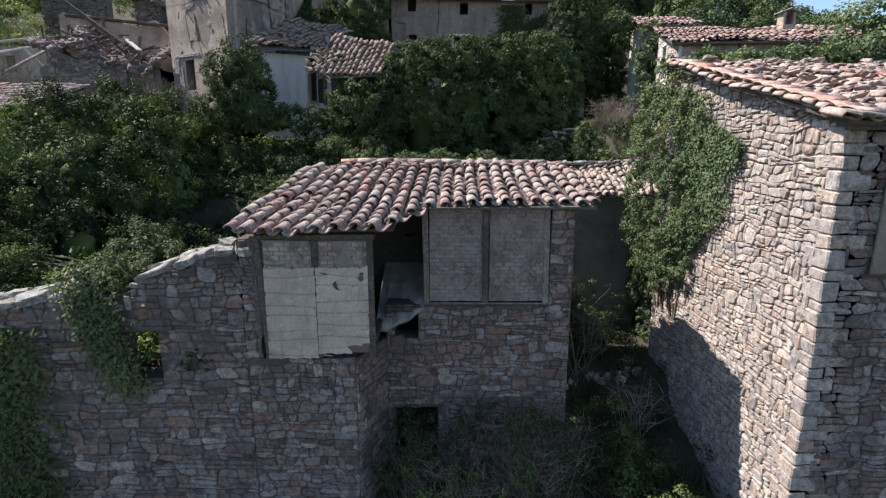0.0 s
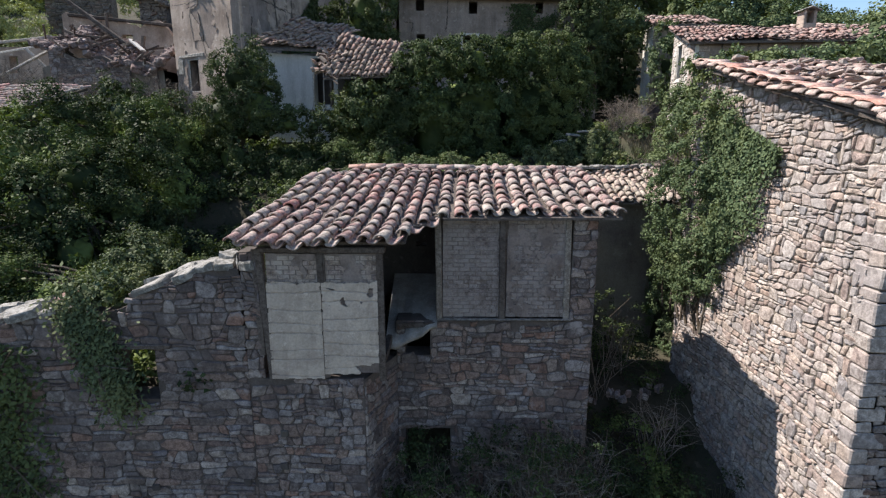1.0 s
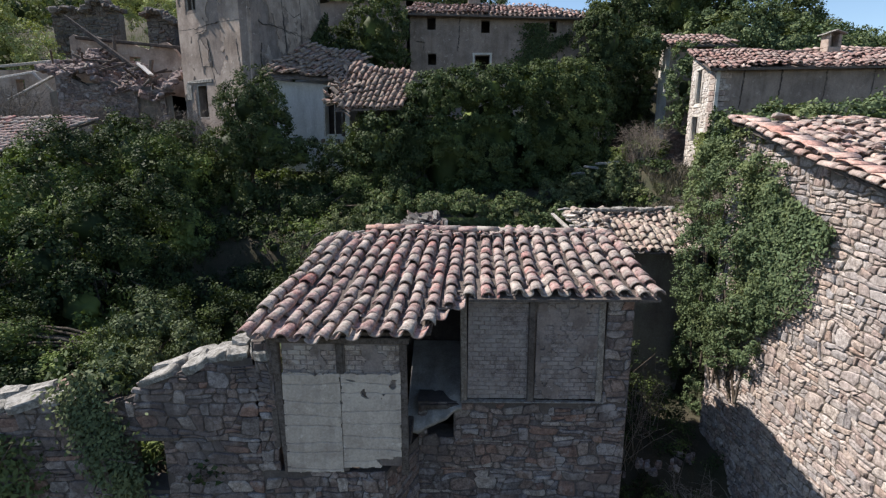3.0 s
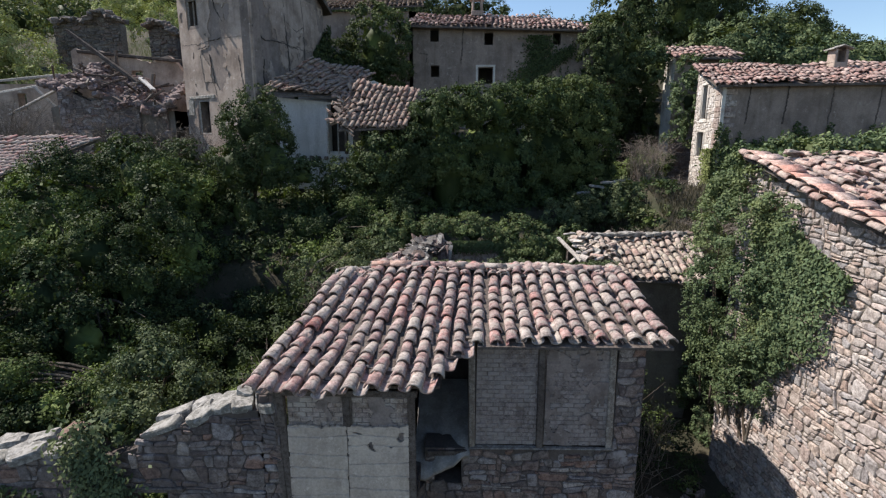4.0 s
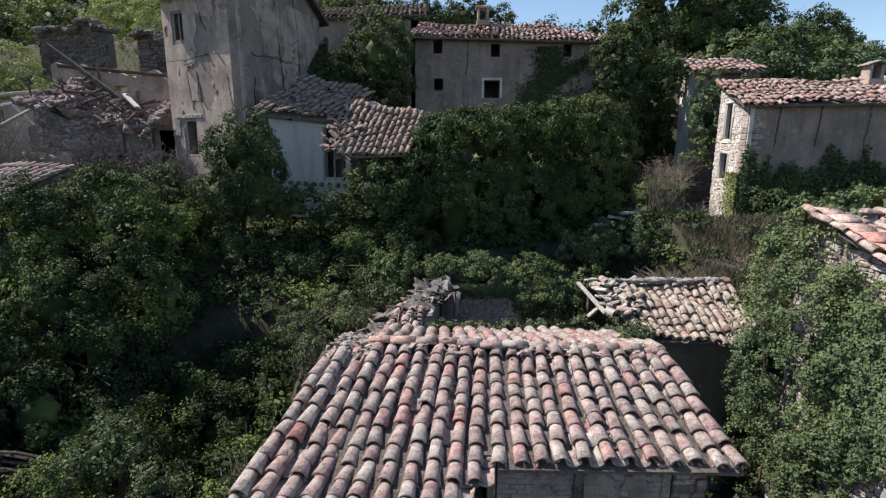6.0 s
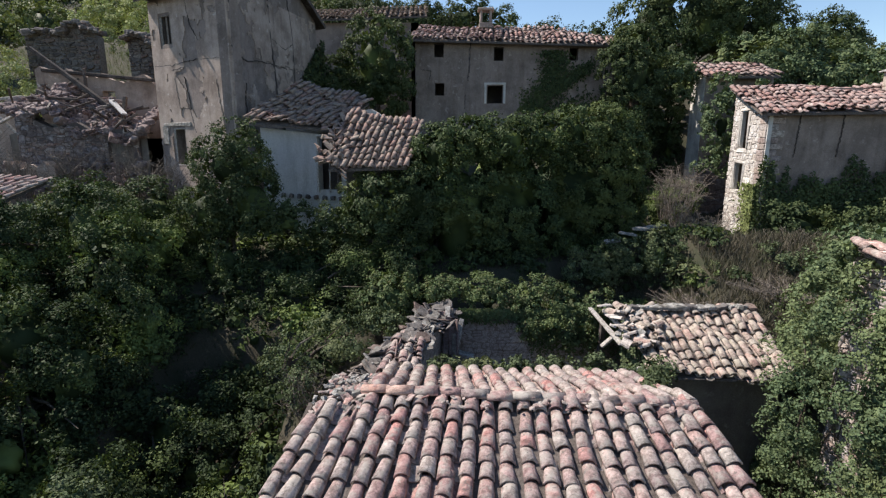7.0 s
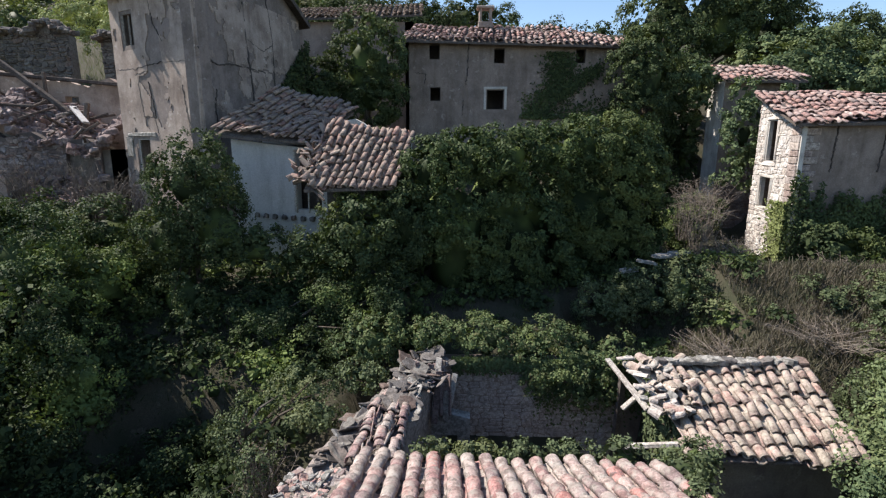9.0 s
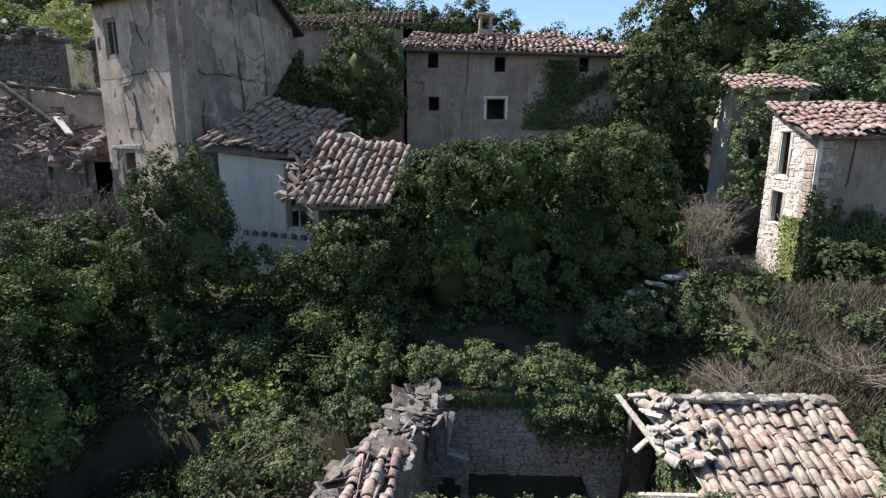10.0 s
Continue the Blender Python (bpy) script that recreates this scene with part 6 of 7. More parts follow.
T = [
    ("dense dark green elder tree behind the garden wall", (-11.6, 15.8, 3.6), [(-11.6, 16.6, 6.9, 1.3, 1.2, 1.6), (-10.3, 16.6, 5.9, 1.0, 1.0, 1.6), (-11.8, 15.0, 5.9, 1.2, 1.0, 1.4), (-10.6, 14.6, 4.9, 1.0, 0.9, 1.3), (-13.4, 15.8, 6.9, 1.4, 1.2, 1.7), (-13.6, 17.8, 7.3, 1.4, 1.2, 1.8), (-9.7, 15.6, 4.9, 0.8, 0.8, 1.2), (-13.2, 13.8, 5.7, 1.2, 1.0, 1.4), (-9.7, 17.2, 5.2, 0.8, 0.9, 1.3)]),
    ("tall dark green tree beside the low roof", (-12.2, 20.2, 5.5), [(-12.4, 20.9, 8.8, 1.5, 1.3, 1.7), (-11.0, 19.4, 7.5, 1.2, 1.1, 1.5), (-9.9, 18.9, 6.2, 0.9, 0.9, 1.2), (-14.2, 19.6, 8.2, 1.5, 1.2, 1.6), (-11.2, 21.9, 7.9, 1.2, 1.1, 1.3), (-15.6, 18.4, 7.9, 1.2, 1.0, 1.3), (-11.2, 23.5, 7.9, 1.2, 1.0, 1.1), (-13.0, 22.6, 8.2, 1.2, 1.0, 1.2)]),
    ("round ivy-clad tree before the tower house", (-9.2, 23.6, 7.5), [(-8.9, 23.5, 10.75, 1.3, 1.2, 1.3), (-8.2, 23.2, 9.3, 1.4, 1.1, 1.2), (-9.8, 23.2, 9.1, 1.2, 1.0, 1.2), (-9.2, 22.6, 7.3, 1.2, 0.9, 1.1)]),
    ("dark spreading shrub tree on the slope", (-6.4, 21.2, 5.3), [(-6.6, 22.2, 6.6, 1.3, 1.1, 1.1), (-4.5, 22.2, 7.2, 1.2, 1.0, 1.1), (-7.9, 21.6, 5.8, 1.1, 1.0, 0.95), (-5.0, 20.9, 6.0, 0.9, 0.8, 0.8), (-2.6, 21.8, 7.4, 1.0, 0.8, 1.0), (-6.0, 20.0, 5.1, 0.9, 0.8, 0.7), (-3.4, 20.9, 6.8, 0.8, 0.7, 0.7)]),
    ("grey green bush behind the broken roof corner", (-5.2, 17.3, 4.6), [(-5.3, 17.3, 6.2, 0.55, 0.5, 0.65), (-4.3, 18.2, 6.5, 0.65, 0.6, 0.55), (-4.7, 16.6, 5.7, 0.45, 0.4, 0.6)]),
    ("green tree rooted behind the garden wall", (-8.2, 13.2, 3.4), [(-7.9, 13.6, 4.8, 0.9, 0.8, 0.85), (-9.0, 12.8, 4.2, 0.8, 0.7, 0.8), (-9.9, 12.0, 4.2, 0.8, 0.7, 0.7), (-11.2, 12.6, 4.8, 1.1, 0.9, 0.9), (-12.9, 12.2, 4.8, 1.1, 0.9, 1.0)]),
]
T.append(("dark bushes filling the hollow beside the house", (-7.2, 15.4, 1.5), [(-8.1, 14.9, 3.5, 1.1, 0.9, 1.1), (-7.2, 16.4, 3.6, 1.1, 1.0, 1.1), (-6.2, 14.9, 3.2, 1.0, 0.9, 1.0), (-6.3, 17.6, 4.0, 1.0, 0.9, 0.9), (-7.5, 18.6, 4.3, 1.1, 0.9, 1.0), (-5.7, 13.2, 3.4, 0.9, 0.8, 0.9), (-8.6, 17.3, 4.0, 1.0, 0.9, 1.1), (-6.8, 12.3, 3.4, 1.0, 0.8, 0.9), (-5.3, 15.8, 3.9, 0.6, 0.9, 0.8), (-5.1, 18.9, 4.6, 0.8, 0.8, 0.7)]))
for k, (lab, base, blobs) in enumerate(T):
    tree(lab, base, blobs, M_IVY if k == 2 else (M_SHRUB if k == 4 else M_TREE), seed=20 + k, size=0.044 if k in (4, 5) else 0.055, amount=0.14 if k == 2 else 0.25, tuft=0.26 if k == 2 else (0.2 if k == 4 else 0.36), density=0.26, depth=0.2 if k == 2 else 0.3, gaps=0.0 if k == 2 else 0.2, core=k != 4, low=-0.8)
for k, (lab, blobs, mat) in enumerate([
    ("leafy yellow-green ivy hedge over the yard wall", [(-2.9, 20.3, 6.7, 0.9, 0.7, 0.8), (-1.4, 20.5, 7.0, 0.9, 0.6, 0.55), (0.0, 20.4, 6.95, 1.0, 0.6, 0.6), (1.2, 20.3, 6.75, 0.9, 0.6, 0.75), (2.3, 20.2, 6.5, 0.9, 0.6, 0.85), (3.3, 20.1, 6.4, 0.7, 0.5, 0.75), (1.5, 19.75, 6.1, 0.8, 0.35, 0.6), (2.5, 19.7, 5.9, 0.7, 0.35, 0.7)], M_HEDGE),
    ("dark ivy bank beside a fallen slab", [(4.0, 23.2, 7.0, 0.9, 0.6, 0.85), (5.1, 23.3, 7.3, 0.9, 0.6, 0.95), (6.1, 23.4, 7.45, 0.9, 0.6, 1.0), (6.9, 23.7, 7.45, 0.7, 0.6, 0.9)], M_SHRUB),
    ("green brambles behind the shed", [(9.6, 18.2, 6.5, 1.5, 1.4, 0.8), (8.0, 17.2, 5.8, 1.0, 1.2, 0.9), (10.8, 20.0, 7.1, 1.2, 1.0, 0.6)], M_SHRUB),
]):
    t = thing("ivy_bank" if "ivy" in lab else "bramble", lab, "bush")
    foliage("leaves", t, blobs, mat, size=0.05, seed=60 + k, amount=0.3, tuft=0.19, density=0.26)
# undergrowth that hides the earth under the trees
ru = random.Random(12)
blobs = []
for i in range(14):
    for j in range(17):
        x, y = -16 + 0.86 * i + ru.uniform(-0.35, 0.35), 10.6 + 0.88 * j + ru.uniform(-0.35, 0.35)
        s = ru.uniform(0.5, 0.8)
        blobs.append((x, y, land(x, y) + 0.12 * s, s, s, s * 0.7))
for k in range(46):
    x, y = ru.uniform(-4, 8), ru.uniform(21.2, 24.2)
    s = ru.uniform(0.35, 0.6)
    blobs.append((x, y, land(x, y) + 0.1, s, s, s * 0.6))
for k in range(26):
    x, y = ru.uniform(6.3, 11.3), ru.uniform(24.3, 33)
    s = ru.uniform(0.3, 0.65)
    blobs.append((x, y, land(x, y) + 0.1, s, s, s * 0.7))
under = thing("undergrowth", "tangled dark green undergrowth covering the slope", "undergrowth", kind="stuff")
foliage("leaves", under, blobs, M_TREE, size=0.085, seed=140, amount=0.3, low=0.0, tuft=0.26, density=0.11)
porch_ivy = thing("ivy_bank", "dark ivy growing up to the broken porch eave", "bush")
foliage("leaves", porch_ivy, [(-4.3, 23.7, 8.9, 0.9, 0.8, 1.5), (-3.2, 23.6, 9.1, 1.0, 0.8, 1.45), (-2.4, 23.5, 9.4, 0.8, 0.8, 1.5), (-3.8, 23.2, 7.6, 1.3, 0.8, 0.9)], M_IVY, size=0.055, seed=71, amount=0.14, low=-0.9, power=2.4, tuft=0.26, density=0.26)
wall_ivy = thing("wall_ivy", "thick sunlit ivy climbing the stone wall", "ivy")
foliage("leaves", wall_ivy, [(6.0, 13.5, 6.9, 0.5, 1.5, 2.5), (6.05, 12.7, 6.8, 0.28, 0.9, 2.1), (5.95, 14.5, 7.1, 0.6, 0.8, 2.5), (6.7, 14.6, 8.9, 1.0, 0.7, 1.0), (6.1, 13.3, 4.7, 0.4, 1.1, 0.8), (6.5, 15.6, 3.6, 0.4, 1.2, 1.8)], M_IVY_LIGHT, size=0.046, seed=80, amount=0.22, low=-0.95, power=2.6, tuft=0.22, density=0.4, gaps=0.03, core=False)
rv = random.Random(81)
for k in range(9):
    y, z, pts = rv.uniform(12.6, 15.0), 3.4, []
    while z < 8.2:
        pts.append((SIDE_X - 0.06, y, z))
        y, z = y + rv.uniform(-0.28, 0.28), z + rv.uniform(0.4, 0.7)
    g = Geo()
    add_tube(g, pts, [0.035 - 0.026 * q / len(pts) for q in range(len(pts))], 5)
    part("stem", g, M_BARK, wall_ivy)
for k, (lab, base, blobs) in enumerate([
    ("ivy-smothered tree beside the far house", (-5.6, 35, 11), [(-5.4, 35.0, 15.2, 2.0, 1.5, 3.0), (-7.6, 34.6, 13.6, 1.5, 1.2, 2.4)]),
    ("tall ivy-smothered tree by the farmhouse corner", (9.0, 35, 11), [(8.5, 35.0, 15.1, 1.6, 1.3, 2.7), (9.8, 38.4, 14.4, 1.7, 1.4, 3.8), (9.4, 35.6, 12.6, 1.1, 1.0, 2.2)]),
    ("tall dark evergreen on the slope", (14, 44, 14), [(17.0, 44, 20.2, 3.4, 2.8, 4.4), (12.8, 44, 19.0, 2.6, 2.2, 4.2), (21, 46, 18.6, 3.2, 2.8, 2.8), (26.6, 46.4, 18.7, 2.3, 2.0, 2.1)]),
    ("broad green tree behind the corner house", (20, 38, 12), [(17.5, 38, 15.6, 2.8, 2.4, 2.4), (21, 37, 14.9, 3.2, 2.6, 2.1), (25.5, 38, 14.8, 3.4, 2.6, 2.0)]),
    ("row of dark trees above the upper house", (-4, 53, 17), [(-11, 53, 21.2, 2.6, 2.0, 2.4), (-7.5, 53, 21.4, 2.6, 2.0, 2.4), (-4, 53, 21.4, 2.4, 2.0, 2.2), (-0.5, 53, 21.2, 2.4, 2.0, 2.1), (2.4, 53, 20.6, 2.0, 1.8, 2.0)]),
    ("broad green tree on the hillside", (30, 44, 14), [(27, 46, 15.6, 4, 3, 2.0), (34, 46, 15.8, 4.4, 3, 2.4)]),
]):
    tree(lab, base, blobs, M_IVY_LIGHT if k in (3, 5) else M_IVY, trunk=0.3, seed=90 + k, size=0.09 if k < 2 else 0.115, amount=0.16, low=-0.9, tuft=0.36 if k < 2 else 0.62, density=0.38 if k < 2 else 0.27, depth=0.12, gaps=0.0, lift=0.12 if k < 3 else 0.28, spread=0.5)
# woods on the hill
rw = random.Random(3)
blobs = []
for k in range(130):
    y = rw.uniform(50, 84)
    x = rw.uniform(-70, 85)
    r = rw.uniform(0.8, 1.7) * (2.0 if x < -12 else 1.0)
    if -48 < x < -12 and y < 62:
        continue
    blobs.append((x, y, land(x, y) + r * 0.35, r * 1.4, r * 1.4, r))
for k in range(115):
    x, y = -8 + k * 0.76 + rw.uniform(-0.5, 0.5), rw.uniform(70, 80)
    r = rw.uniform(0.7, 1.3)
    blobs.append((x, y, land(x, y) + r * 0.3, r * 1.3, r * 1.3, r))
woods = thing("hillside_woods", "mixed green and brown woods on the hill", "woods", kind="stuff")
foliage("woods_leaves", woods, blobs, M_WOODS, size=0.19, seed=200, amount=0.3, low=-0.1, tuft=0.6, density=0.085)

# ---- smaller growth ----


def wall_leaves(label, material, n, place, size, seed, name="creeper", category="ivy"):
    """Leaves laid close over a wall: place(r) gives a point and its outward way."""
    r = random.Random(seed)
    pts, nr = [], []
    for _ in range(n):
        q = place(r)
        if q:
            pts.append(q[0])
            nr.append([q[1][i] + r.gauss(0, 0.45) + (0.35 if i == 2 else 0) for i in range(3)])
    t = thing(name, label, category)
    part("leaves", leaf_mesh("leaves", np.array(pts), np.array(nr), size, material), material, t)
    for _ in range(6):
        a, b = r.choice(pts), r.choice(pts)
        if a[2] > b[2]:
            a, b = b, a
        g = Geo()
        line = [Vector(a).lerp(Vector(b), k / 4) + Vector((r.uniform(-0.05, 0.05), 0, r.uniform(-0.05, 0.05))) for k in range(5)]
        add_tube(g, line, [0.02, 0.017, 0.014, 0.011, 0.007], 4)
        part("stem", g, M_BARK, t)
    return t


def side_ivy(r):
    y = r.uniform(10.4, 13.4)
    lim_lo = 4.4 + (13.4 - y) * 0.75
    z = lim_lo + (r.random() ** 0.8) * (9.0 - (13.4 - y) * 0.35 - lim_lo)
    edge = (y - 10.4) / 1.3
    if r.random() > edge + 0.12 * math.sin(z * 5) + 0.25 * math.sin(z * 1.7):
        return None
    return (SIDE_X - 0.09 - r.random() * 0.16, y, z), (-1, 0, 0)


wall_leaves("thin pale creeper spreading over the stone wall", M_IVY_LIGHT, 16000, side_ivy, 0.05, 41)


def gable_ivy(r):
    u, v = r.uniform(3.6, 8.0), r.random()
    z = 11.5 + v * (1.2 + (u - 3.6) * 0.95)
    p = tg(u, z, 0.05 + 0.25 * r.random())
    return tuple(p), (0.95, -0.2, 0)


wall_leaves("dark ivy covering the foot of the gable", M_IVY, 9000, gable_ivy, 0.13, 42)


def far_ivy(r):
    k = r.random()
    if k < 0.55:
        z = r.uniform(13.2, 16.6)
        x = 4.1 + r.gauss(0, 0.42) + 0.5 * math.sin(z * 1.3)
    elif k < 0.8:
        v = r.random()
        x, z = 4.4 + v * 2.2 + r.gauss(0, 0.18), 14.3 + v * 1.5 + r.gauss(0, 0.18)
    else:
        x, z = r.uniform(2.6, 7.8), 13.2 + abs(r.gauss(0, 0.55))
    return (x, FY - 0.04 - 0.12 * r.random(), z), (0, -1, 0)


wall_leaves("dark ivy streaks climbing the farmhouse wall", M_IVY, 4600, far_ivy, 0.10, 43)


def corner_ivy(r):
    x = CX + r.uniform(-0.2, 10)
    z = 7.6 + r.random() * (2.7 + 1.5 * noise.noise(Vector((x * 0.8, 3, 0))) + 1.1 * noise.noise(Vector((x * 3.1, 5, 0))))
    return (x, CY - 0.05 - 0.3 * r.random(), z), (0, -1, 0)


wall_leaves("dark ivy over the lower wall of the corner house", M_IVY, 14000, corner_ivy, 0.09, 44)


def end_ivy(r):
    u = 3.42 - abs(r.gauss(0, 0.55))
    z = 7.2 + r.random() * 2.6
    return tuple(cf(u, z, 0.04 + 0.25 * r.random())), (-1, 0, 0)


wall_leaves("pale creeper on the sunlit stone end wall", M_BRIGHT, 3200, end_ivy, 0.10, 45)


def yard_ivy(r):
    x = r.uniform(-0.9, 4.0)
    z = 6.7 - abs(r.gauss(0, 0.5)) * (1.2 if x > 1.2 else 0.3)
    return (x, 19.9 - 0.2 * r.random(), z), (0, -1, 0)


wall_leaves("ivy curtain hanging over the yard wall", M_HEDGE, 9000, yard_ivy, 0.06, 46)


def shed_ivy(r):
    y = r.uniform(16.5, 19.2)
    return (3.92 - 0.2 * r.random(), y, 6.3 - abs(r.gauss(0, 0.9)) + 0.2 * (y - 16.5)), (-1, 0, 0)


wall_leaves("ivy hanging on the broken end of the shed", M_SHRUB, 4200, shed_ivy, 0.075, 49)


def left_ivy(r):
    x = r.uniform(-10.5, -7.6)
    z = r.uniform(0.5, 4.4)
    if r.random() > 0.75 * smooth(-7.6, -8.7, x) + 0.05:
        return None
    return (x, BAY_Y - 0.06 - 0.18 * r.random(), z), (0, -1, 0)


wall_leaves("dark creeper on the garden wall", M_IVY, 9000, left_ivy, 0.07, 47)


def window_ivy(r):
    a = r.random()
    x = -7.0 + 0.75 * a + r.gauss(0, 0.22)
    z = 5.3 - 2.0 * a ** 1.1 + r.gauss(0, 0.28)
    return (x, BAY_Y - 0.08 - 0.2 * r.random(), z), (-0.2, -1, 0.2)


wall_leaves("ivy spilling over the garden wall beside the window hole", M_SHRUB, 3600, window_ivy, 0.06, 48)

for lab, blobs, mat, sz, nm in (
    ("bright shrub growing over the garden wall", [(-6.7, 10.0, 5.2, 0.5, 0.4, 0.35), (-6.9, 10.8, 5.2, 0.7, 0.5, 0.5), (-7.6, 12.6, 5.3, 0.8, 0.6, 0.6), (-6.3, 12.0, 5.0, 0.5, 0.45, 0.5)], M_SHRUB, 0.05, "shrub"),
    ("green plants sprouting along the back eave", [(-1.3, 15.65, 6.7, 0.35, 0.25, 0.25), (-0.5, 15.7, 6.72, 0.42, 0.25, 0.28), (0.35, 15.65, 6.75, 0.4, 0.25, 0.3), (1.2, 15.7, 6.75, 0.45, 0.25, 0.28), (2.1, 15.6, 6.75, 0.45, 0.25, 0.3), (3.0, 15.3, 6.8, 0.45, 0.35, 0.32), (3.5, 16.0, 6.6, 0.4, 0.35, 0.3), (2.75, 14.3, 7.15, 0.22, 0.3, 0.14)], M_SHRUB, 0.055, "shrub"),
    ("low shrub at the broken roof corner", [(-3.7, 17.4, 6.35, 0.5, 0.45, 0.4), (-3.0, 19.0, 6.6, 0.5, 0.5, 0.4)], M_SHRUB, 0.06, "shrub"),
    ("ivy crown over the barn ridge", [(7.2, 14.2, 9.9, 1.2, 0.5, 0.4), (9.5, 14.3, 10.0, 1.4, 0.5, 0.45), (12.0, 14.3, 10.1, 1.5, 0.6, 0.6)], M_IVY_LIGHT, 0.075, "ivy_bank"),
    ("round green bush beside the barn roof", [(12.6, 16.0, 10.4, 1.6, 1.4, 1.3)], M_IVY_LIGHT, 0.08, "shrub"),
    ("light ivy bush at the narrow house eave", [(11.45, 35.3, 15.3, 0.75, 0.6, 0.75), (11.7, 35.6, 14.3, 0.5, 0.5, 0.8)], M_IVY_LIGHT, 0.11, "ivy_bank"),
    ("ivy curtain on the narrow house", [(12.8, 33.0, 13.6, 0.95, 0.6, 1.1), (12.5, 32.5, 12.3, 1.0, 0.6, 1.3), (12.2, 32.0, 10.9, 0.95, 0.6, 1.3), (15.0, 33.7, 12.8, 1.0, 0.7, 2.0), (13.9, 31.6, 10.2, 0.9, 0.7, 1.4)], M_IVY_LIGHT, 0.11, "ivy_bank"),
    ("ivy mass beside the narrow house", [(11.5, 39.0, 14.4, 1.1, 1.0, 1.9), (10.9, 38.6, 11.6, 1.2, 1.1, 3.0), (11.9, 37.4, 11.2, 0.6, 1.3, 3.9), (12.6, 39.9, 15.8, 1.3, 1.0, 1.4)], M_IVY, 0.15, "ivy_bank"),
    ("shrubs along the yard behind", [(7.0, 22.1, 7.1, 0.8, 0.6, 0.5), (8.1, 21.6, 7.2, 0.6, 0.5, 0.35), (8.4, 23.4, 7.5, 0.8, 0.7, 0.5), (9.8, 22.4, 7.6, 0.9, 0.8, 0.6), (11.5, 21.6, 7.8, 1.1, 0.9, 0.7), (13.5, 22.5, 8.0, 1.3, 1.1, 0.8), (11.2, 19.6, 7.4, 1.3, 1.1, 0.8)], M_SHRUB, 0.065, "shrub"),
    ("low dark scrub along the alley path", [(9.6, 30.6, 8.6, 1.2, 1.0, 0.7), (10.8, 32.6, 9.0, 1.2, 1.0, 0.8), (8.4, 29.8, 8.3, 0.8, 0.8, 0.6)], M_TREE, 0.08, "shrub"),
    ("dark ivy shrubs against the corner house", [(13.2, 26.4, 8.2, 1.3, 0.7, 1.0), (15.6, 26.2, 8.4, 1.5, 0.8, 1.2), (18.6, 26.2, 8.6, 1.8, 0.8, 1.2)], M_IVY, 0.1, "shrub"),
    ("dark bush behind the garden wall", [(-6.1, 11.5, 3.6, 0.9, 0.5, 0.9), (-4.8, 11.5, 4.3, 0.8, 0.6, 0.7)], M_TREE, 0.07, "shrub"),
    ("round sunlit bush below the ruin", [(-14.1, 24.1, 8.9, 1.3, 1.0, 1.0), (-15.6, 24.2, 8.9, 1.1, 1.0, 0.9), (-15.3, 21.3, 8.7, 1.0, 1.0, 0.9)], M_IVY_LIGHT, 0.07, "shrub"),
    ("lime green bushes above the broken wall", [(-26.4, 44.0, 19.6, 2.1, 1.5, 1.7), (-23.9, 43.4, 19.0, 1.7, 1.4, 2.2), (-22.6, 43.0, 17.2, 1.3, 1.2, 1.6), (-20.6, 42.6, 17.4, 1.3, 1.2, 1.8), (-25.0, 47.5, 21.4, 2.6, 1.6, 1.6)], M_LIME, 0.105, "shrub"),
    ("light green shrubs on the slope beside the ruins", [(-31.2, 38.2, 16.5, 1.9, 1.4, 1.9), (-29.3, 38.0, 15.4, 1.5, 1.2, 1.5), (-27.7, 37.2, 13.9, 1.5, 1.2, 1.4), (-33.4, 38.6, 17.2, 2.0, 1.5, 1.9)], M_LIME, 0.105, "shrub"),
    ("light green shrubs on the slope behind the ruins", [(-24.0, 37.0, 12.6, 2.0, 1.4, 1.5), (-34, 40, 14.5, 2.4, 1.6, 2.0), (-37, 42, 16.5, 3, 2, 2.2), (-29, 50, 21.0, 3, 2, 1.8), (-35, 50, 20.5, 3, 2, 2.0), (-41, 50, 20.5, 3, 2, 2.2), (-21, 54, 23.5, 2.6, 2, 1.8)], M_BRIGHT, 0.17, "shrub"),
    ("grey green growth between hedge and tower", [(-6.9, 22.9, 8.7, 1.3, 0.7, 0.75), (-5.2, 22.7, 8.7, 1.0, 0.6, 0.8), (-3.7, 22.4, 9.2, 1.1, 0.7, 1.2), (-12.6, 24.6, 9.0, 1.6, 1.0, 0.9), (-15.5, 25.0, 9.2, 1.6, 1.0, 0.9)], M_IVY, 0.085, "shrub"),
):
    t = thing(nm, lab, "bush")
    foliage("leaves", t, blobs, mat, size=sz * 0.85, seed=len(lab) * 7, amount=0.25, tuft=0.22 if sz < 0.08 else 0.42, low=-0.6, density=0.36 if mat is M_LIME else 0.26, core=mat is not M_LIME)

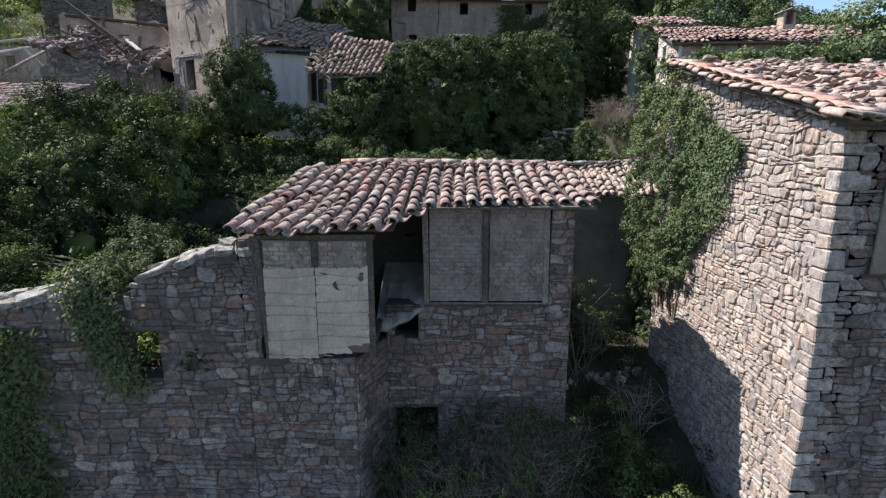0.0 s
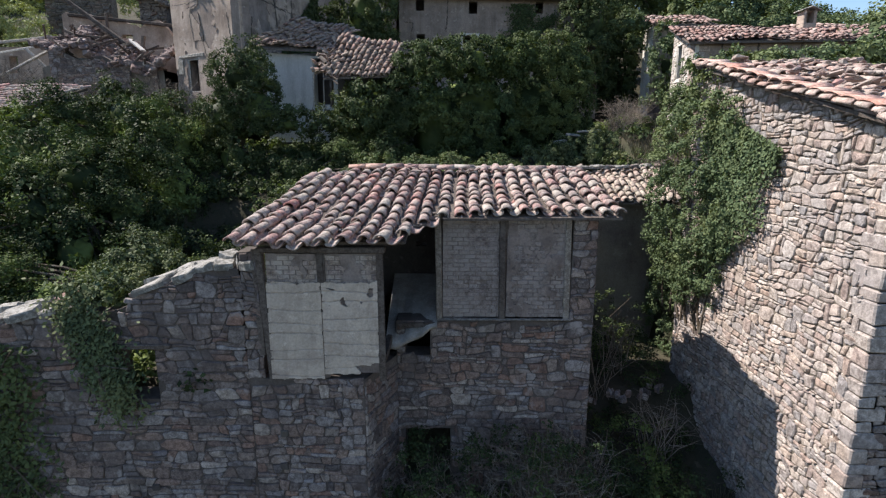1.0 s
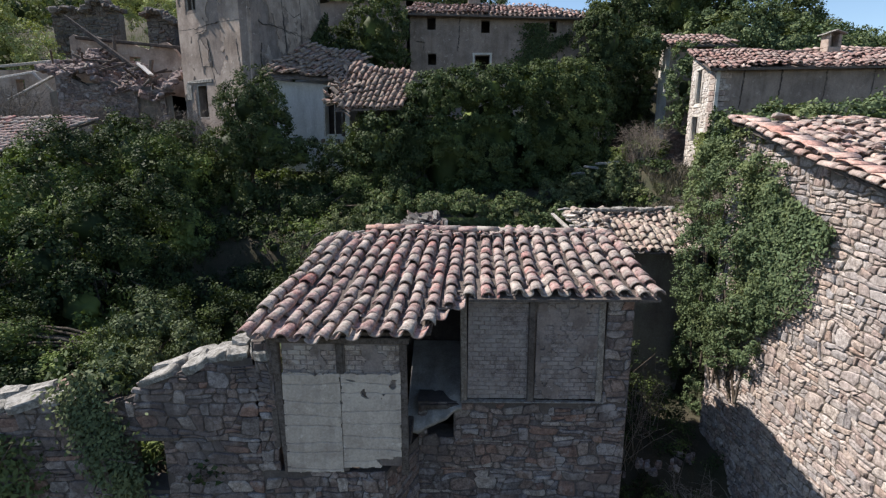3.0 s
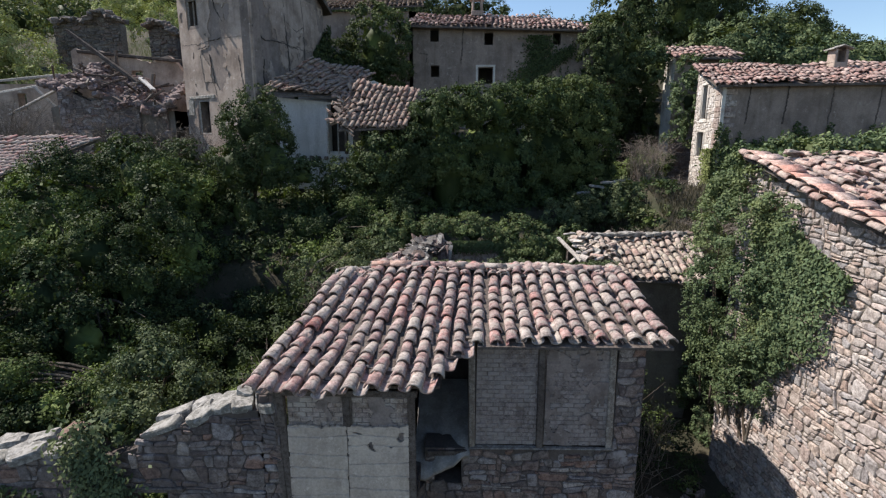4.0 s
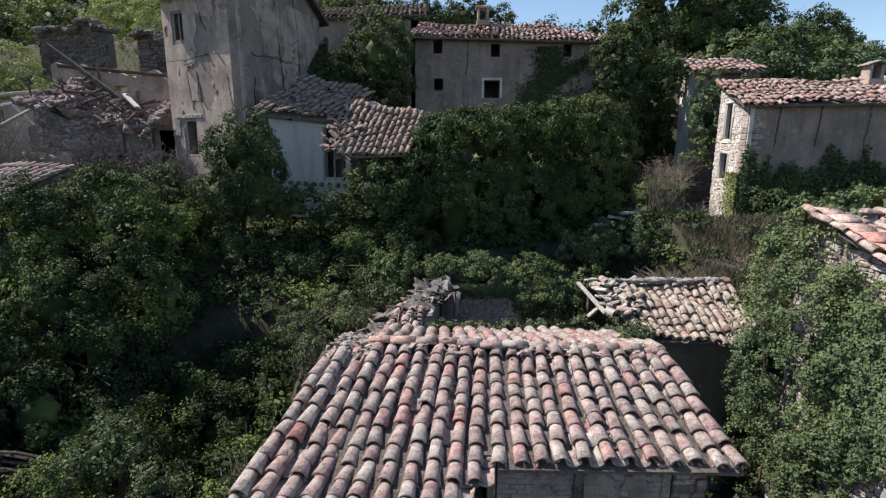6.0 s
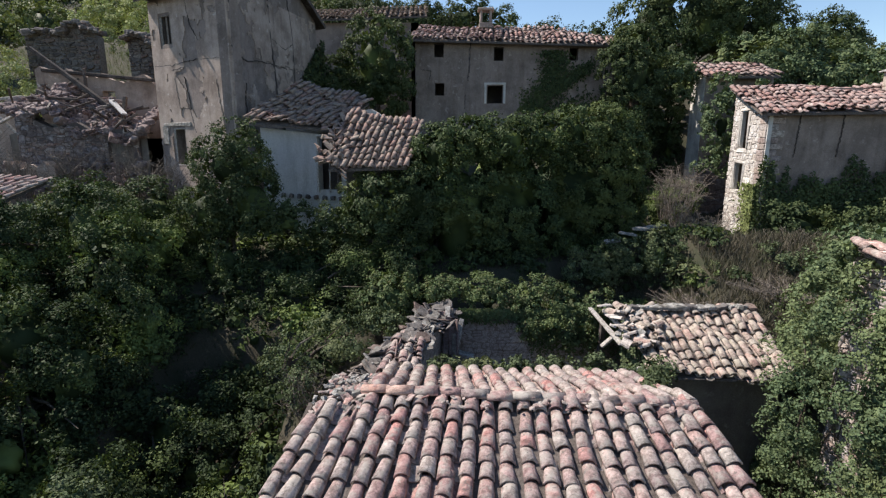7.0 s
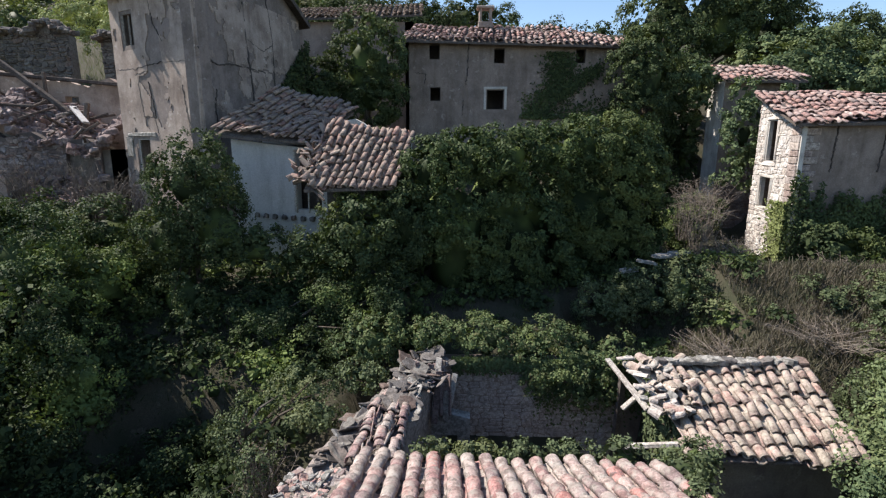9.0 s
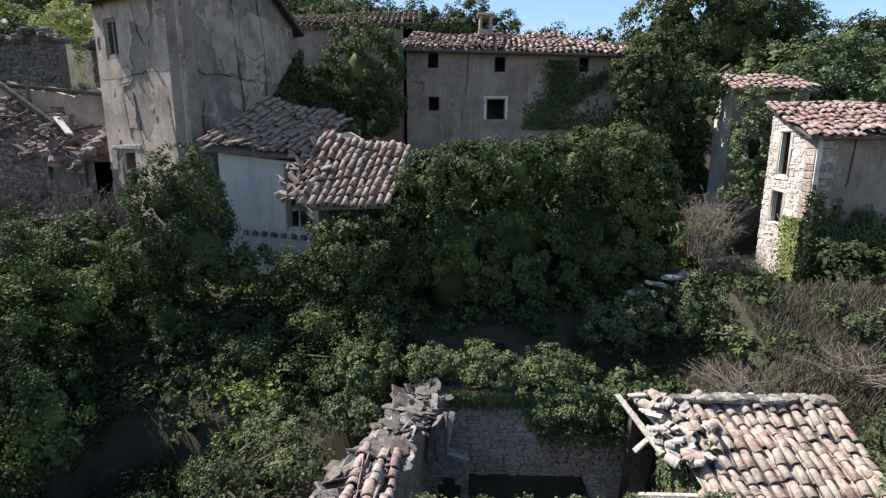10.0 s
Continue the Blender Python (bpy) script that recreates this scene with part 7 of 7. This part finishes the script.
for lab, base, hgt, spr, n, sd in (
    ("bare tangled twigs beside the roof", (-4.6, 12.6, 4.2), 1.5, 0.9, 34, 1),
    ("bare brown brambles on the wall top", (-4.3, 10.6, 5.3), 0.9, 0.5, 16, 2),
    ("grey leafless bush below the roof", (-4.6, 16.6, 4.6), 1.7, 0.9, 60, 3),
    ("bare branches by the alley path", (8.6, 27.5, 7.6), 2.4, 1.2, 40, 4),
    ("dry brambles by the alley path", (9.8, 29.6, 8.0), 2.6, 1.4, 40, 5),
    ("dry bramble stems before the ruin", (-15.6, 27.4, 9.3), 2.4, 1.5, 60, 6),
    ("dry bramble stems before the ruin", (-24.6, 27.4, 9.6), 3.0, 1.8, 120, 7),
    ("dry bramble stems below the tower house", (-12.8, 26.6, 9.2), 1.6, 1.2, 40, 8),
    ("dry bramble stems before the ruin", (-22.4, 27.0, 9.2), 3.0, 1.8, 120, 16),
    ("dry bramble stems before the ruin", (-22.8, 28.4, 9.6), 2.6, 1.6, 60, 18),
    ("thick dead brambles before the tower house", (-13.6, 26.0, 9.0), 2.0, 1.5, 100, 28),
    ("tangled dead brambles below the ruin wall", (-17.6, 27.4, 9.2), 2.4, 1.6, 90, 41),
    ("tangled dead brambles below the ruin wall", (-19.8, 27.0, 9.2), 2.2, 1.6, 90, 42),
    ("dry stems in the front yard", (0.4, 9.6, 0.0), 2.0, 1.1, 60, 9),
    ("dry stems in the front yard", (2.0, 9.4, 0.0), 2.2, 1.0, 60, 10),
    ("bare shoots leaning across the alley", (3.6, 12.6, 1.8), 2.2, 1.0, 14, 11),
    ("tangled bare shoots in the alley", (4.6, 11.4, 0.8), 1.8, 1.0, 34, 35),
    ("tangled bare shoots in the alley", (4.3, 13.9, 2.0), 2.0, 0.9, 26, 36),
    ("dry brown brambles behind the shed", (8.8, 20.3, land(8.8, 20.3)), 0.6, 1.7, 110, 12),
    ("dry brown brambles behind the shed", (6.4, 20.4, land(6.4, 20.4)), 0.6, 1.7, 110, 13),
    ("dry brown brambles on the path", (9.4, 26.4, 7.6), 1.3, 1.3, 60, 19),
    ("tangled dry scrub by the alley path", (8.6, 28.8, 8.2), 2.2, 1.2, 60, 22),
    ("tangled dry scrub by the alley path", (10.2, 31.2, 8.6), 2.0, 1.4, 60, 23),
    ("tall dry stems in the front yard", (1.6, 9.9, 0.0), 2.7, 1.0, 90, 24),
    ("tall dry stems in the front yard", (2.6, 10.1, 0.0), 2.4, 0.8, 70, 25),
    ("dry brown brambles on the path", (8.2, 25.2, 7.4), 1.0, 1.2, 50, 20),
    ("dry brown brambles on the path", (11.6, 24.4, 7.4), 1.0, 1.4, 60, 21),
    ("pale leafless shrub on the slope", (-26.5, 34.0, 11.5), 2.6, 1.6, 40, 14),
    ("bare tangled twigs in the hollow beside the house", (-5.7, 13.4, land(-5.7, 13.4)), 1.7, 1.1, 90, 31),
    ("bare tangled twigs in the hollow beside the house", (-5.8, 14.9, land(-5.8, 14.9)), 1.7, 1.1, 90, 32),
    ("bare tangled twigs in the hollow beside the house", (-6.2, 16.4, land(-6.2, 16.4)), 1.5, 1.1, 90, 33),
    ("dry stems along the foot of the wall", (-0.6, 9.9, 0.0), 1.8, 0.7, 40, 15),
):
    twig_bush(lab, base, hgt, spr, n, sd)
for lab, blobs, mat in (
    ("dark scrub filling the front yard", [(0.6, 9.7, 0.9, 1.2, 0.7, 1.1), (2.0, 9.7, 1.0, 1.0, 0.7, 1.3), (-0.9, 9.9, 0.9, 0.6, 0.5, 1.0), (1.2, 10.2, 1.5, 0.9, 0.35, 0.7), (-0.6, 10.3, 1.7, 0.5, 0.3, 0.5), (4.0, 10.4, 0.7, 0.9, 0.8, 0.7), (4.6, 8.8, 0.3, 1.2, 0.9, 0.6)], M_TREE),
    ("dark weeds filling the alley", [(4.4, 14.8, 2.2, 1.1, 1.0, 0.7), (4.3, 11.3, 0.9, 0.9, 0.6, 0.6), (3.5, 10.9, 0.8, 0.5, 0.5, 0.8), (5.2, 10.6, 0.5, 0.7, 0.7, 0.6), (3.5, 13.8, 2.1, 0.5, 0.6, 0.7), (5.3, 13.4, 1.9, 0.6, 0.7, 0.5), (3.9, 12.2, 1.3, 0.8, 0.4, 0.4), (5.0, 11.9, 1.0, 0.6, 0.5, 0.5), (4.6, 9.6, 0.3, 1.0, 0.7, 0.5), (4.4, 16.0, 2.4, 1.2, 0.4, 1.0)] , M_TREE),
):
    t = thing("scrub", lab, "scrub")
    for bx, by, bz, rx, ry, rz in blobs:
        for _ in range(4):
            g = Geo()
            a = Vector((bx + rd.uniform(-0.3, 0.3) * rx, by + rd.uniform(-0.3, 0.3) * ry, land(bx, by) - 0.05))
            b = Vector((bx + rd.uniform(-1, 1) * rx, by + rd.uniform(-1, 1) * ry, bz + rd.uniform(0.2, 1.1) * rz))
            add_tube(g, [a, a.lerp(b, 0.5) + Vector((0, 0, 0.15)), b], [0.018, 0.012, 0.004], 4)
            part("stem", g, M_BARK, t)
    foliage("leaves", t, blobs, mat, size=0.045, seed=len(lab) * 5, amount=0.35, tuft=0.2, low=-0.4, density=0.2, core=False)


def grass(label, material, n, place, height, seed):
    """Upright blades, one sheet of stuff."""
    r = np.random.default_rng(seed)
    xy = place(r, n)
    z = np.array([land(x, y) for x, y in xy])
    a = r.uniform(0, 6.28, n)
    h = height * r.uniform(0.4, 1.3, n)
    lean = r.normal(size=(n, 2)) * 0.35 * h[:, None]
    w = 0.013
    v = np.empty((n, 4, 3))
    base = np.column_stack([xy, z - 0.03])
    side = np.column_stack([np.cos(a) * w, np.sin(a) * w, np.zeros(n)])
    tip = base + np.column_stack([lean, h])
    v[:, 0], v[:, 1], v[:, 2], v[:, 3] = base - side, base + side, tip + side * 0.3, tip - side * 0.3
    me = bpy.data.meshes.new("grass")
    me.vertices.add(4 * n)
    me.vertices.foreach_set("co", v.ravel())
    me.loops.add(4 * n)
    me.loops.foreach_set("vertex_index", np.arange(4 * n, dtype=np.int32))
    me.polygons.add(n)
    me.polygons.foreach_set("loop_start", np.arange(0, 4 * n, 4, dtype=np.int32))
    me.polygons.foreach_set("loop_total", np.full(n, 4, dtype=np.int32))
    me.update(calc_edges=True)
    me.materials.append(material)
    return tagged(new("grass", me), label, "grass", kind="stuff")


rect = lambda x0, x1, y0, y1: (lambda r, n: np.column_stack([r.uniform(x0, x1, n), r.uniform(y0, y1, n)]))
grass("dry yellow grass and weeds behind the shed", M_DRY, 24000, rect(4.5, 15, 18.9, 23.5), 0.26, 1)
grass("rough dark undergrowth on the slope", M_TREE, 12000, rect(-8, 15, 18.9, 30), 0.13, 2)
grass("light green grass on the hillside", M_BRIGHT, 16000, rect(-48, -12, 32, 60), 0.6, 3)
grass("weedy undergrowth beneath the trees", M_TREE, 9000, rect(-18, -3.6, 10.3, 26), 0.16, 4)
grass("dead grass in the front yard", M_DRY, 9000, rect(-1.2, 6.0, 7.0, 10.6), 0.40, 5)

# ---- pieces: tiles and stones ----
tiled(roof, RF, 22, 0.35, M_TILE, True, roof_keep, seed=2, sag=0.07, jitter=1.9)
tiled(back_roof, RB, 17, 0.37, M_TILE, True, seed=3, jitter=1.5)
tiled(barn_roof, RBARN, 38, 0.36, M_TILE_BARN, True, seed=4, part_keep=lambda p: p.x < 8.4, jitter=2.6, missing=0.06)
tiled(shed_roof, RS, 14, 0.34, M_TILE_SHED, True, lambda p: p.x > 3.62, seed=5, jitter=2.4)
tiled(porch_roof, RW2, 11, 0.36, M_TILE_PORCH, True, lambda p: p.x > -5.1 + 0.35 * math.sin(p.y * 7), seed=6, jitter=2.0, segs=5)
tiled(white_roof, [p + Vector((0, 0, 0.12)) for p in RW1], 13, 0.34, M_TILE_PORCH, False, seed=7, jitter=2.6, segs=5, missing=0.06, sag=0.06)
tiled(far_roof, RFAR, 42, 0.42, M_TILE_FAR, False, far_keep, seed=8, jitter=3.2, segs=4, channels=False)
tiled(up_roof, RUP, 30, 0.45, M_TILE_DARK, False, seed=9, jitter=1.6, segs=4, channels=False)
tiled(corner_roof, RC, 40, 0.40, M_TILE_FAR, False, seed=10, jitter=3.2, segs=4, missing=0.05)
tiled(mid_roof, RM, 12, 0.42, M_TILE_FAR, False, seed=11, jitter=2, segs=4, channels=False)
tiled(left_roof, RL, 32, 0.42, M_TILE, False, seed=12, jitter=1.6, segs=4, channels=False)
tiled(tower_roof, T1, 20, 0.45, M_TILE_DARK, False, seed=13, segs=4, channels=False)
lay_stones(front, (-1.25, FRONT_Y, 0), (1, 0, 0), 4.05, 0.0, 4.44, M_STONE, (0.07, 0.24), (0.12, 0.5), holes=holes, near=lambda u, z: z > 2.0, seed=1)
lay_stones(front, (2.3, FRONT_Y, 0), (1, 0, 0), 0.5, 4.46, 6.6, M_STONE, (0.12, 0.24), (0.2, 0.4), seed=2)
lay_stones(bay_wall, (-3.9, BAY_Y, 0), (1, 0, 0), 2.15, 0.0, 3.72, M_STONE, (0.07, 0.24), (0.12, 0.5), near=lambda u, z: z > 1.5, seed=3)
lay_stones(bay_wall, (-1.75, BAY_Y, 0), (0.5, 1.15, 0), 1.25, 0.0, 3.68, M_STONE, (0.08, 0.24), (0.12, 0.4), seed=4)
lay_stones(bay_wall, (-3.92, BAY_Y, 0), (1, 0, 0), 0.33, 3.72, 6.15, M_STONE, (0.12, 0.22), (0.15, 0.3), seed=5)
lay_stones(garden_wall, (-12.5, BAY_Y, 0), (1, 0, 0), 8.6, 0.0, 6.0, M_STONE, (0.08, 0.27), (0.14, 0.6), holes=GW_HOLE, top=wall_top, near=lambda u, z: u > 5.0 and z > 2.3, seed=6)
# the barn's sunlit side also gets paler stones than its shaded front
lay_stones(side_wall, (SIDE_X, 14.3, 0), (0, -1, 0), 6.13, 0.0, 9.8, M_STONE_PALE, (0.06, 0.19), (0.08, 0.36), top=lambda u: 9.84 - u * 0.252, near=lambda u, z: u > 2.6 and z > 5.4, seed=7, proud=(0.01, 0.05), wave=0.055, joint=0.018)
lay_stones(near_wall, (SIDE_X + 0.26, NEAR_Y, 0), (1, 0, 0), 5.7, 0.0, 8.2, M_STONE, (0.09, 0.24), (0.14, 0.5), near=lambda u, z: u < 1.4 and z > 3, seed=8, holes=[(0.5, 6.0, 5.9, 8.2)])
lay_stones(ruin_front, (-20.8, 28.4, 0), (1, 0.05, 0), 5.4, 9.0, 12.4, M_STONE, (0.14, 0.3), (0.2, 0.5), holes=[(4.0, 5.1, 9.5, 11.6)], top=lambda u: 12.5 - 0.12 * u + 0.2 * math.sin(u * 3), seed=21, wave=0.1)
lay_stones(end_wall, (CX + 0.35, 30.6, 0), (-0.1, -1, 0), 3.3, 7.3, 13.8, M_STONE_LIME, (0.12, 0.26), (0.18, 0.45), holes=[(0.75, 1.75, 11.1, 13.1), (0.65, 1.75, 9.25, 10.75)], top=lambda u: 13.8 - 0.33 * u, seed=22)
lay_stones(yard_wall, (-1.5, 20.0, 0), (1, 0, 0), 5.0, 2.6, 6.4, M_YARD_STONE, (0.12, 0.3), (0.18, 0.55), holes=[(0.55, 0.95, 4.3, 5.0)], seed=23, proud=(0.004, 0.02))
lay_stones(mid_front, (12.45, 34.6, 0), (1, 0, 0), 3.4, 7.0, 11.2, M_STONE, (0.14, 0.3), (0.2, 0.5), keep=lambda u, z: z < 10.6 + 0.6 * noise.noise(Vector((u, 2, 0))), seed=24)
